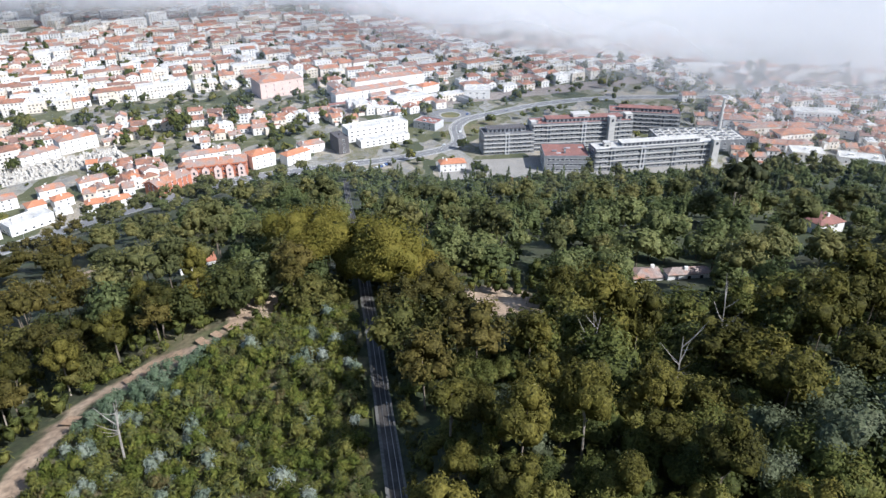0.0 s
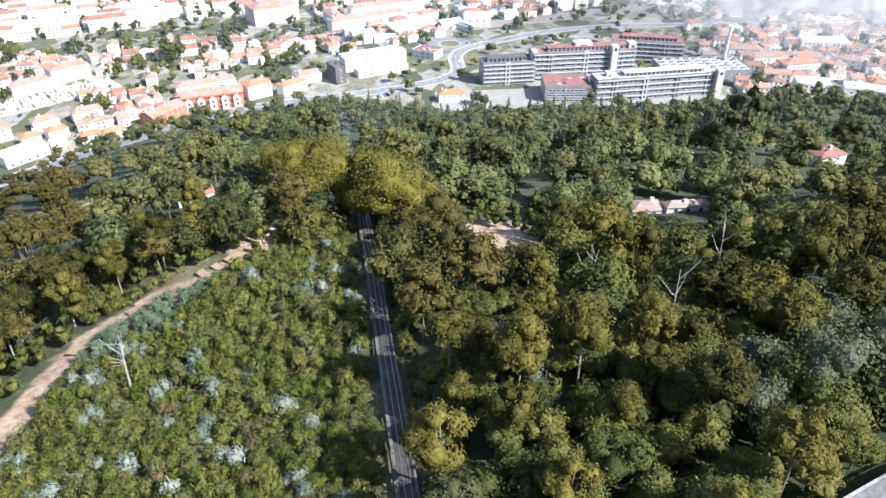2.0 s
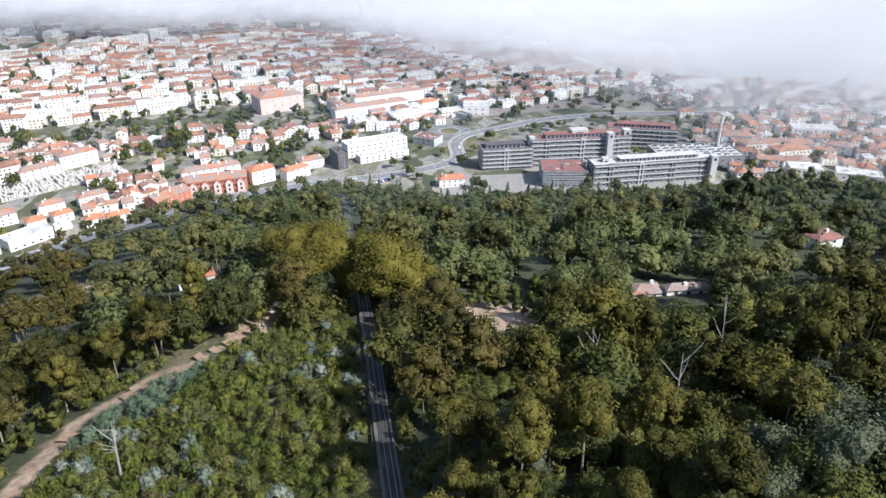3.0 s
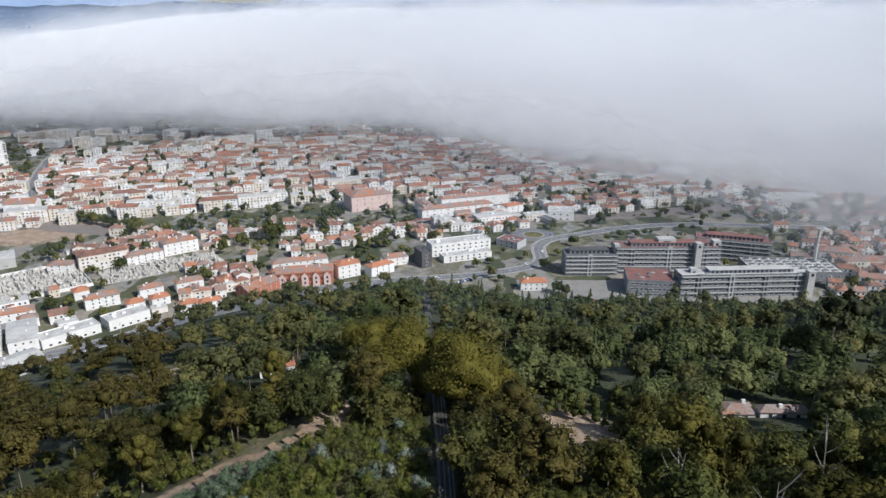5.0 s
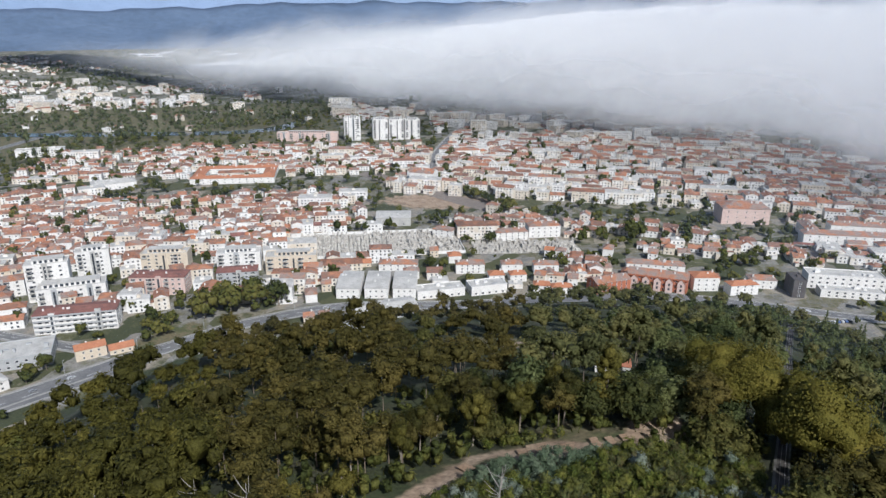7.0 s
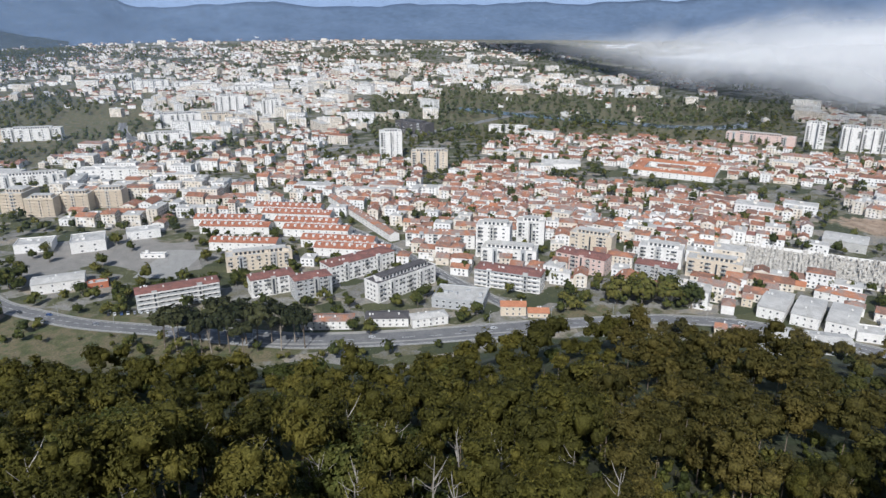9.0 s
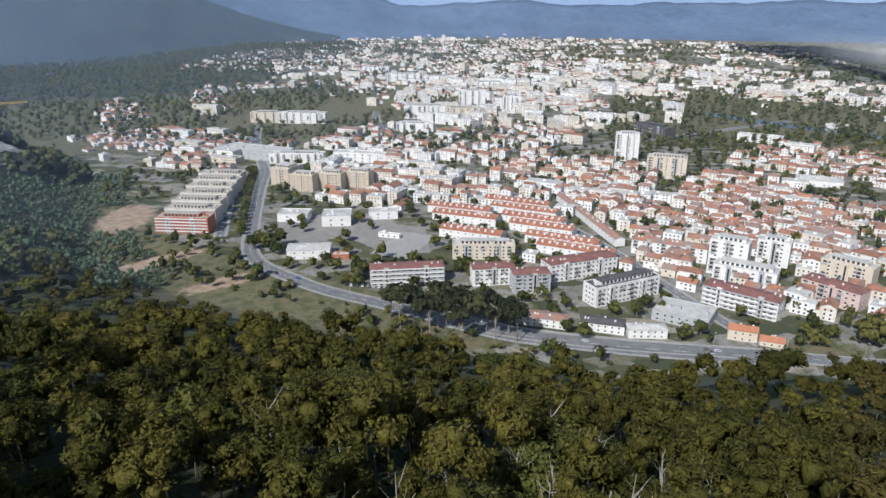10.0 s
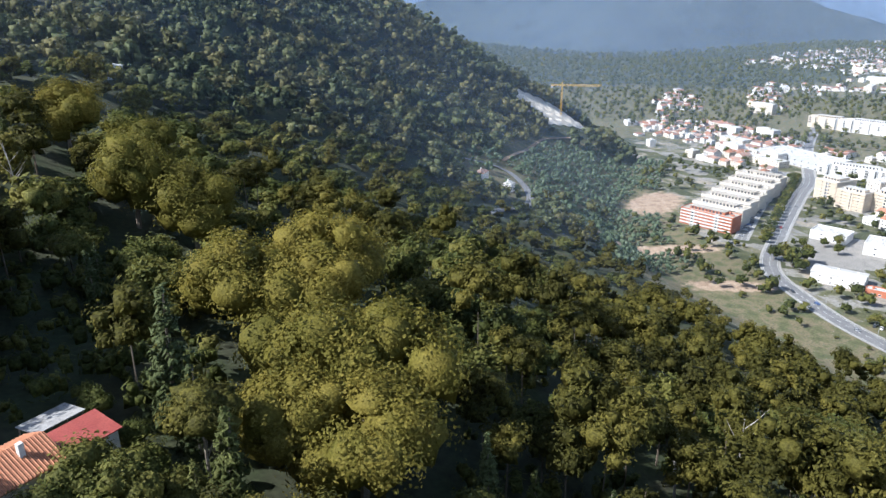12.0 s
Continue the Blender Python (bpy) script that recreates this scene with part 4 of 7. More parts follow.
building(-392, 186, 71, 14, 8, 3.5, 1, CREAM, ORANGE, "low yellow outbuilding with orange roof", "gable", 4, (1.3, 1.4), name="house", cat="house")
building(-352, 219, 60, 11, 8, 7, 2, WHITE, ORANGE, "white house with red roof by the road", "hip", 3.5, (1.3, 1.4), name="house", cat="house", rise=2.4)

# ---- south-east: workshops, cemetery and avenue ----
for i_ in range(3):
    building(-352 + 16 * i_, 345 + 13 * i_, 38, 17, 36, 8, 2, WHITE, PALEROOF, "white industrial shed with skylights", "gable", 4, (1.3, 1.4), "fr", rise=1.4, name="workshop", cat="workshop")
building(-294, 379, 53, 36, 14, 5.5, 1, WHITE, PALEROOF, "long low white workshop with flat roof", "flat", 5, name="workshop", cat="workshop")
building(-270, 406, 54, 28, 14, 6.5, 1, WHITE, PALEROOF, "low white workshop with flat roof", "flat", 5, name="workshop", cat="workshop")
building(-853, 754, 40, 96, 14, 13, 4, PINK, PALEROOF, "long pink apartment row", "flat", 7, sides="f")
for i_ in range(3):
    building(-772 + 17 * i_, 836 + 20 * i_, 49, 24, 18, 33 - i_, 10, WHITE, PALEROOF, "white tower block with flat roof", "flat", 7, sides="f")
building(-801, 802, 49, 26, 14, 36, 11, WHITE, PALEROOF, "white tower block with flat roof", "flat", 7, sides="f")
building(-521, 640, 20, 30, 20, 16, 3, WHITE, TILES, "white church with tiled roof", "gable", 5, (1.1, 2.0), name="church", cat="church", rise=4)
building(-444, 498, 40, 34, 26, 8, 1, CONCRETE, PALEROOF, "concrete market shed with pale roof", "gable", 6, name="shed", cat="shed", rise=1.5)

# ---- south: town across the railway ----
building(-174, 722, 32, 46, 30, 16, 3, PINK, TILES, "large pink theatre with tiled roof", "hip", 5, (1.1, 2.0), name="theatre", cat="theatre", rise=5)
building(-75, 701, 29, 80, 14, 10.5, 3, WHITE, TILES, "long white convent range with tiled roof", "hip", 4.5, (1.3, 1.4), name="convent", cat="convent", rise=3)
building(-60, 745, 27, 80, 14, 11, 2, WHITE, TILES, "rear convent range with tiled roof", "hip", 6, (1.3, 1.4), "f", name="convent", cat="convent", rise=3)
building(-108, 706, 117, 40, 12, 10, 2, WHITE, TILES, "side convent range with tiled roof", "hip", 6, (1.3, 1.4), "b", name="convent", cat="convent", rise=3)
building(-60, 584, 27, 55, 16, 10.5, 3, WHITE, PALEROOF, "white stepped modern building", "flat", 4)
building(-52, 566, 27, 44, 12, 5, 2, WHITE, PALEROOF, "lower terrace of the modern building", "flat", 4)
building(-172, 495, 18, 44, 16, 11, 3, BRICK, TILES, "orange-red brick terrace with tiled roof", "gable", 4.2, (1.1, 2.0), name="terrace_row", cat="house", rise=3, bands=BRICK)
BRICK_ROW = bpy.data.objects[[o.name for o in bpy.data.objects if o.name.startswith("terrace_row")][-1]]
bay_wall_, bay_roof_ = Shape(), Shape()
bay_wall_.box(-2.6, 2.6, -2.2, 0.2, -1, 8.5)
bay_wall_.add([(-2.6, -2.2, 8.5), (2.6, -2.2, 8.5), (0, -2.2, 11.2)], [(0, 1, 2)])
bay_wall_.box(-0.7, 0.7, -2.26, -2.1, 5.4, 7.4, 1)
bay_wall_.box(-0.7, 0.7, -2.26, -2.1, 2.0, 4.0, 1)
for e_ in (-1, 1):
    bay_roof_.add([(0, -2.6, 11.4), (e_ * 3.1, -2.6, 8.2), (e_ * 3.1, 4, 8.2), (0, 4, 11.4), (0, -2.6, 11.6), (e_ * 3.1, -2.6, 8.4), (e_ * 3.1, 4, 8.4), (0, 4, 11.6)],
                  [(0, 1, 2, 3), (4, 5, 6, 7), (0, 1, 5, 4), (1, 2, 6, 5)])
BAY = bay_wall_.mesh("gable_bay", PINK, GLASS), bay_roof_.mesh("bay_roof", TERRACOTTA)
for u_ in (-17, -8.5, 0, 8.5, 17):
    part("bay_roof", BAY[1], part("gable_bay", BAY[0], BRICK_ROW, at=pose(u_, -8, 0)))
building(-200, 468, 60, 30, 14, 8, 3, BRICK, TILES, "brick terrace stepping down the street", "gable", 4.2, (1.1, 2.0), name="terrace_row", cat="house", rise=3)
building(6, 503, 9, 20, 10, 6.5, 2, WHITE, ORANGE, "white house with bright orange roof", "hip", 4, (1.3, 1.4), name="house", cat="house", rise=2.6)
HOSP = surface("hospital_wall", [(0.15, 0.16, 0.17), (0.24, 0.245, 0.25)], 4, 0.6, 0.6, spread=0.15)
building(51, 545, 8, 42, 18, 17, 5, HOSP, DARKROOF, "grey hospital wing with sun-shade bands", "flat", 3.2, (2.6, 1.6), bands=CONCRETE, name="hospital_wing", cat="hospital")
building(112, 556, 7, 84, 18, 22, 6, HOSP, REDROOF, "tall grey hospital block with red roof", "flat", 3.2, (2.6, 1.6), bands=CONCRETE, name="hospital_block", cat="hospital")
building(162, 513, 10, 100, 15, 17, 4, HOSP, PALEROOF, "long pale hospital front wing", "flat", 3.2, (2.6, 1.6), bands=CONCRETE, name="hospital_wing", cat="hospital")
building(93, 511, -1, 34, 28, 12, 3, HOSP, REDROOF, "low hospital wing with red roof", "flat", 3.2, (2.6, 1.6), name="hospital_wing", cat="hospital")
building(175, 594, -11, 60, 18, 18, 5, HOSP, REDROOF, "rear hospital block with red roof", "flat", 3.6, (2.6, 1.6), bands=CONCRETE, name="hospital_block", cat="hospital")
building(210, 555, 5, 70, 34, 9, 2, HOSP, PALEROOF, "low hospital wing with rows of skylights", "flat", 5, (2.6, 1.6), name="hospital_wing", cat="hospital")

# concrete stair towers and plant rooms of the hospital
for x_, y_, w_, d_, h_ in ((72, 546, 4, 6, 24), (136, 548, 5, 6, 27), (152, 560, 6, 7, 26), (124, 507, 5, 5, 20), (209, 512, 5, 6, 20), (112, 558, 14, 9, 27)):
    t_ = Shape()
    t_.box(-w_ / 2, w_ / 2, -d_ / 2, d_ / 2, -1, h_, 0)
    t_.box(-w_ / 2 - 0.15, w_ / 2 + 0.15, -d_ / 2 - 0.15, d_ / 2 + 0.15, h_, h_ + 0.5, 0)
    t_.box(-w_ / 5, w_ / 5, -d_ / 2 - 0.06, -d_ / 2 + 0.1, h_ - 3.4, h_ - 1.2, 1)
    ob_ = solid("stair_tower", t_, [CONCRETE, GLASS], "bare concrete stair tower of the hospital", "tower")
    ob_.matrix_world = pose(x_, y_, 0, 0, 0, 8)
sky_ = Shape()
for i_ in range(9):
    for j_ in range(5):
        u_, v_ = -30 + 7.4 * i_, -13 + 6.4 * j_
        sky_.box(u_ - 2.2, u_ + 2.2, v_ - 1.8, v_ + 1.8, 9.3, 10.1, 0)
        sky_.box(u_ - 1.9, u_ + 1.9, v_ - 1.5, v_ + 1.5, 10.1, 10.2, 1)
ob_ = solid("skylights", sky_, [PALEROOF, GLASS], "grid of skylights on the hospital roof", "skylights", "stuff")
ob_.matrix_world = pose(210, 555, 0, 0, 0, 5)

for x_, y_, a_, L_, D_, h_, r_ in ((-237, 431, 31, 12, 9, 6.5, ORANGE), (-225, 440, 39, 16, 8, 5, ORANGE), (-256, 470, 39, 20, 10, 7.5, TILES), (-279, 455, 40, 17, 10, 7, TILES),
                                   (-304, 432, 41, 23, 11, 8, TILES), (-276, 428, 42, 12, 10, 6.5, ORANGE), (-353, 401, 36, 31, 12, 6, TILES), (-264, 440, 46, 13, 9, 6, ORANGE),
                                   (-294, 309, 53, 18, 9, 6, ORANGE), (-239, 327, 38, 12, 10, 6, TILES), (-304, 298, 31, 16, 12, 7, WHITE), (-376, 492, 16, 19, 12, 8, TILES),
                                   (-307, 554, 45, 30, 16, 11, TILES), (-325, 526, 48, 30, 14, 8, TILES), (-144, 514, 39, 19, 14, 11, ORANGE), (-118, 522, 46, 22, 10, 8, ORANGE),
                                   (-110, 546, 31, 20, 12, 7, TILES), (-17, 722, 40, 22, 12, 8, ORANGE), (-188, 530, 28, 46, 11, 6, TILES)):
    building(x_, y_, a_, L_, D_, h_, 2 if h_ < 8 else 3, WHITE if r_ is not WHITE else GREYW, r_ if r_ is not WHITE else PALEROOF, "white house with %s roof in a garden" % ("orange tiled" if r_ is ORANGE else "weathered tiled" if r_ is TILES else "pale"),
             "hip", 4.2, (1.3, 1.4), "fr", name="house", cat="house", rise=2.4)
building(-302, 328, 58, 43, 20, 6, 1, CONCRETE, PALEROOF, "grey workshop shed by the road", "gable", 6, (2.6, 1.6), "f", name="workshop", cat="workshop", rise=2)
building(-86, 546, 31, 9, 18, 13, 4, DARKROOF, DARKROOF, "narrow dark blue apartment building", "flat", 3.4, (1.9, 1.5), "f")
building(34, 703, -4, 26, 20, 9, 2, WHITE, PALEROOF, "white corner building by the roundabout", "flat", 4)
building(-14, 606, -29, 22, 16, 6, 2, GREYW, REDROOF, "low grey building with red roof", "flat", 4)
building(289, 525, -1, 20, 16, 4.5, 1, WHITE, PALEROOF, "low white pavilion with flat roof", "flat", 4)
building(326, 514, -22, 32, 16, 4.5, 1, WHITE, PALEROOF, "low white pavilion with flat roof", "flat", 4)
building(343, 577, -35, 21, 14, 7, 2, WHITE, TILES, "white villa with tiled roof", "hip", 4, name="house", cat="house")

# ---- ordinary houses: near ones singly, the rest of the town together ----
def house_shapes(L, D, h, rise, hipped, wall, roof):
    """Meshes of one kind of house: walls, roof and chimney."""
    w, r, c = Shape(), Shape(), Shape()
    w.box(-L / 2, L / 2, -D / 2, D / 2, -1.2, h)
    if hipped:
        r.hip(-L / 2, L / 2, -D / 2, D / 2, h, rise)
    else:
        w.triangle_ends(-L / 2, L / 2, -D / 2, D / 2, h, rise)
        r.gable(-L / 2, L / 2, -D / 2, D / 2, h, rise)
    c.box(L / 5, L / 5 + 0.8, 0.8, 1.6, h, h + rise + 0.9)
    c.box(L / 5 - 0.1, L / 5 + 0.9, 0.7, 1.7, h + rise + 0.9, h + rise + 1.05)
    return w.mesh("wall", wall), r.mesh("roof", roof), c.mesh("chimney", WHITE)


dice = random.Random(5)
KINDS = []
for k_ in range(14):
    L_, D_, n_ = dice.uniform(7, 13), dice.uniform(8, 11), dice.choice((1, 2, 2, 2, 3))
    rise_, hip_ = dice.uniform(1.8, 2.8), dice.random() < 0.5
    wall_ = dice.choice((WHITE, WHITE, WHITE, CREAM, WALLS))
    KINDS.append((L_, D_, n_ * 3.0 + 0.4, n_, house_shapes(L_, D_, n_ * 3.0 + 0.4, rise_, hip_, wall_, dice.choice((TILES, TILES, ORANGE, REDROOF))), wall_))


def house(x, y, ang, k):
    L, D, h, n, (w, r, c), wall = KINDS[k]
    ob = empty("house", ("cream" if wall is CREAM else "white") + " rendered house, %s, with tiled roof" % ("one storey" if n == 1 else "two storeys" if n == 2 else "three storeys"),
               "house", pose(x, y, float(ground_z(x, y)), 0, 0, ang), "houses of the town")
    part("wall", w, ob)
    part("roof", r, ob)
    part("chimney", c, ob)
    for j in range(n):
        for u in (-L / 4, L / 4):
            part("window", WINDOWS[(1.3, 1.4)], ob, at=pose(u, -D / 2, j * 3 + 0.9))
    part("window", WINDOWS[(1.3, 1.4)], ob, at=pose(L / 2, 0, h - 2.5, 0, 0, 90))


FAR = Shape()


def far_house(x, y, ang, L, D, h, pitched, detail):
    """One house of the distant town: walls, roof, a few dark openings."""
    s = Shape()
    s.box(-L / 2, L / 2, -D / 2, D / 2, -1, h, 0)
    if pitched == 2:
        s.hip(-L / 2, L / 2, -D / 2, D / 2, h, dice.uniform(1.6, 2.8), 1)
    elif pitched:
        r = dice.uniform(1.6, 2.8)
        s.gable(-L / 2, L / 2, -D / 2, D / 2, h, r, 1)
        s.triangle_ends(-L / 2, L / 2, -D / 2, D / 2, h, r, 0)
    else:
        s.box(-L / 2 + 0.3, L / 2 - 0.3, -D / 2 + 0.3, D / 2 - 0.3, h, h + 0.3, 3)
        s.box(-1.5, 1.5, -1, 1, h + 0.3, h + 2, 0)
    if dice.random() < 0.7:
        # lean-to and yard buildings behind and beside
        for _ in range(dice.choice((1, 1, 2))):
            a, b_, g = dice.uniform(2.5, 6), dice.uniform(2.5, 5), dice.choice((2.6, 2.8, 3.2, 5.6))
            u, v = dice.uniform(-L / 2, L / 2 - a), D / 2 if dice.random() < 0.7 else -D / 2 - b_
            s.box(u, u + a, v, v + b_, -1, min(g, h - 0.4), 0)
            s.box(u - 0.2, u + a + 0.2, v - 0.1, v + b_ + 0.2, min(g, h - 0.4), min(g, h - 0.4) + 0.2, dice.choice((1, 1, 3)))
    if pitched and detail:
        u = dice.uniform(-L / 3, L / 3)
        s.box(u, u + 0.8, D / 5, D / 5 + 0.8, h, h + 2.8, 0)
    if detail:
        for z in np.arange(0.9, h - 1, 3.0):
            n = max(1, int(L / 3.6))
            for i in range(n):
                u = (i + 0.5 - n / 2) * 3.4
                if dice.random() < 0.2:
                    continue
                s.add([(u - 0.65, -D / 2 - 0.05, z), (u + 0.65, -D / 2 - 0.05, z), (u + 0.65, -D / 2 - 0.05, z + 1.4), (u - 0.65, -D / 2 - 0.05, z + 1.4)], [(0, 1, 2, 3)], 2)
            m = max(1, int(D / 4))
            for i in range(m):
                v = (i + 0.5 - m / 2) * 3.6
                for e in (-1, 1):
                    s.add([(e * (L / 2 + 0.05), v - 0.6, z), (e * (L / 2 + 0.05), v + 0.6, z), (e * (L / 2 + 0.05), v + 0.6, z + 1.4), (e * (L / 2 + 0.05), v - 0.6, z + 1.4)], [(0, 1, 2, 3)], 2)
    FAR.moved(pose(x, y, max(0.0, float(ground_z(x, y))), 0, 0, ang), s)


built = [0]


def quarter(cx, cy, ang, hu, hv, gap, fill=0.85, height=(1, 2, 2, 3), flat=0.1, near=False, detail=True, large=1.0):
    """Houses in rows along parallel streets."""
    c, s = math.cos(radians(ang)), math.sin(radians(ang))
    v = -hv
    while v < hv:
        u = -hu
        side = 1
        while u < hu:
            big = not near and dice.random() < 0.07
            L = dice.uniform(24, 44) if big else dice.uniform(7, 14) * large
            uu, vv = u + L / 2, v + dice.uniform(-1.2, 1.2)
            x, y = cx + uu * c - vv * s, cy + uu * s + vv * c
            u += L + (0.2 if dice.random() < 0.6 else dice.uniform(2, 9))
            if dice.random() > fill or taken(x, y) or float(inside_toe(x, y)) > -6:
                continue
            if wobble(x, y, 62, 9) > 0.62:
                continue
            if big:
                far_house(x, y, ang + dice.uniform(-3, 3), L, dice.uniform(13, 18), dice.choice((6, 8, 10, 13)), dice.choice((0, 0, 2)), detail)
                continue
            if near and built[0] < 95:
                k = dice.randrange(len(KINDS))
                house(x, y, ang + dice.choice((0, 0, 90)) + dice.uniform(-3, 3), k)
                built[0] += 1
                continue
            far_house(x, y, ang + dice.choice((0, 0, 0, 90)) + dice.uniform(-6, 6), L, dice.uniform(8, 12) * (0.6 + 0.4 * large), dice.choice(height) * 3.0 + 0.4,
                      0 if dice.random() < flat else dice.choice((1, 1, 2)), detail)
        v += gap / 2 + dice.uniform(-2, 2)


GRID = None


def taken(x, y):
    """Whether a town spot is used, read from a raster of roads, yards and buildings."""
    i, j = int((x + 1500) / 4), int((y + 800) / 4)
    return 0 <= i < GRID.shape[0] and 0 <= j < GRID.shape[1] and bool(GRID[i, j])


gx_, gy_ = np.meshgrid(np.arange(-1498, 900, 4), np.arange(-798, 1500, 4), indexing="ij")
GRID = blocked(gx_, gy_, 5)
quarter(-250, 455, 40, 60, 40, 40, 0.4, near=True)
quarter(-225, 540, 20, 90, 16, 40, 0.4, near=True)
quarter(-360, 420, 45, 40, 40, 34, 0.6, near=True)
quarter(-330, 330, 48, 40, 30, 30, 0.7, near=True)
quarter(-610, 360, 50, 150, 90, 34, 0.85, near=True)
quarter(-620, 250, 60, 70, 50, 34, 0.8, near=True)
quarter(-560, 470, 46, 70, 60, 36, 0.7)
quarter(-700, 680, 45, 220, 90, 44, 0.8, large=1.3)
quarter(-620, 780, 45, 130, 60, 38, 0.7)
quarter(-300, 600, 15, 130, 26, 40, 0.5)
quarter(-470, 335, 46, 130, 90, 30, 0.65, (2, 3, 4), 0.3, large=1.4)
quarter(-520, 210, 60, 90, 60, 30, 0.7, (2, 3, 4), 0.35, large=1.3)
quarter(-560, 120, 66, 60, 50, 32, 0.6, (2, 2, 3), 0.25, large=1.3)
quarter(-760, -60, 70, 80, 80, 34, 0.8, (2, 3, 4, 5), 0.5, large=1.8)
quarter(-690, 140, 66, 60, 60, 32, 0.8, (2, 3, 3), 0.2, large=1.3)
quarter(-860, -120, 75, 60, 70, 34, 0.7, (3, 4, 5), 0.6, large=2.0)
quarter(-900, -330, 70, 70, 60, 34, 0.7, (2, 2, 3), 0.2, large=1.3)
quarter(-180, 480, 25, 70, 40, 30, 0.6, near=True)
quarter(-340, 560, 40, 60, 30, 30, 0.6, (1, 2, 2))
quarter(-120, 640, 25, 120, 26, 26, 0.5, (1, 2, 2))
quarter(-250, 430, 42, 90, 30, 24, 0.5, (1, 2, 2))
quarter(-210, 500, 24, 60, 30, 22, 0.55, (1, 2, 2, 3))
quarter(330, 560, -10, 110, 60, 34, 0.7, (1, 2, 2))
quarter(-330, 905, 27, 330, 190, 42, 0.92, (2, 3, 3, 4), 0.32, large=1.6)
quarter(60, 935, 27, 260, 190, 42, 0.85, (2, 2, 3), 0.25, large=1.5)
quarter(420, 680, 10, 180, 150, 38, 0.7, (1, 2, 2), 0.1)
quarter(-780, 110, 66, 90, 120, 36, 0.8, (2, 3, 3, 4), 0.3)
quarter(-760, 300, 66, 60, 90, 36, 0.8)
quarter(-1010, 60, 60, 60, 130, 40, 0.7, (2, 3, 4), 0.4)
quarter(-1050, -120, 70, 90, 100, 40, 0.6, (2, 2, 3), 0.3)
quarter(-900, 480, 50, 120, 90, 38, 0.7)
quarter(-1010, -420, 65, 150, 70, 36, 0.6, (1, 2, 2), 0.15)


def district(cx, cy, rx, ry, count, tall=0.1, cluster=7):
    """Loose suburbs: knots of houses and blocks scattered over the plain."""
    for _ in range(count // cluster):
        a, r = dice.uniform(0, 6.283), math.sqrt(dice.random())
        kx, ky, ang = cx + rx * r * math.cos(a), cy + ry * r * math.sin(a), dice.uniform(0, 90)
        for _ in range(cluster):
            x, y = kx + dice.gauss(0, 34), ky + dice.gauss(0, 34)
            if float(inside_toe(x, y)) > 60 or taken(x, y) or math.hypot(x, y) > 4600 or (green_belt(x, y) and dice.random() < 0.93):
                continue
            if dice.random() < tall:
                far_house(x, y, ang, dice.uniform(18, 50), dice.uniform(12, 16), dice.choice((9, 12, 15, 18)), 0, True)
            else:
                far_house(x, y, ang + dice.choice((0, 90)), dice.uniform(9, 16), dice.uniform(8, 12), dice.choice((3.4, 6.4, 6.4, 9)), dice.choice((1, 2, 2, 0)), False)


district(-520, 1220, 260, 150, 260, 0.25)
district(-950, 1020, 240, 150, 170, 0.2)
district(-1280, 720, 300, 190, 260, 0.15)
district(-1500, 150, 350, 330, 700, 0.3)
district(-1900, 450, 500, 450, 500, 0.12)
district(-2300, -100, 700, 500, 800, 0.12)
district(-2600, -700, 500, 260, 330, 0.05)
district(-3000, 500, 900, 900, 800, 0.05)
district(-1500, -480, 260, 120, 200, 0.1)
district(-3600, 0, 700, 900, 500, 0.05)
district(-1500, 900, 350, 300, 150, 0.1)
for cx_, cy_, n_, a_ in ((-1290, -655, 46, 62), (-1015, -545, 16, 58), (-1480, -560, 26, 70)):
    for _ in range(n_):
        u_, v_ = dice.gauss(0, 85), dice.gauss(0, 22)
        x_, y_ = cx_ + u_ * math.sin(radians(a_)) - v_ * math.cos(radians(a_)), cy_ + u_ * math.cos(radians(a_)) + v_ * math.sin(radians(a_))
        if float(inside_toe(x_, y_)) < -6:
            far_house(x_, y_, a_ + dice.choice((0, 90)), dice.uniform(10, 20), dice.uniform(8, 12), dice.choice((3.4, 6.4, 9)), dice.choice((1, 2, 2, 0)), False)
solid("town_houses", FAR, [WALLS, TILES, GLASS, PALEROOF], "white houses with red roofs filling the plain", "houses", "stuff")

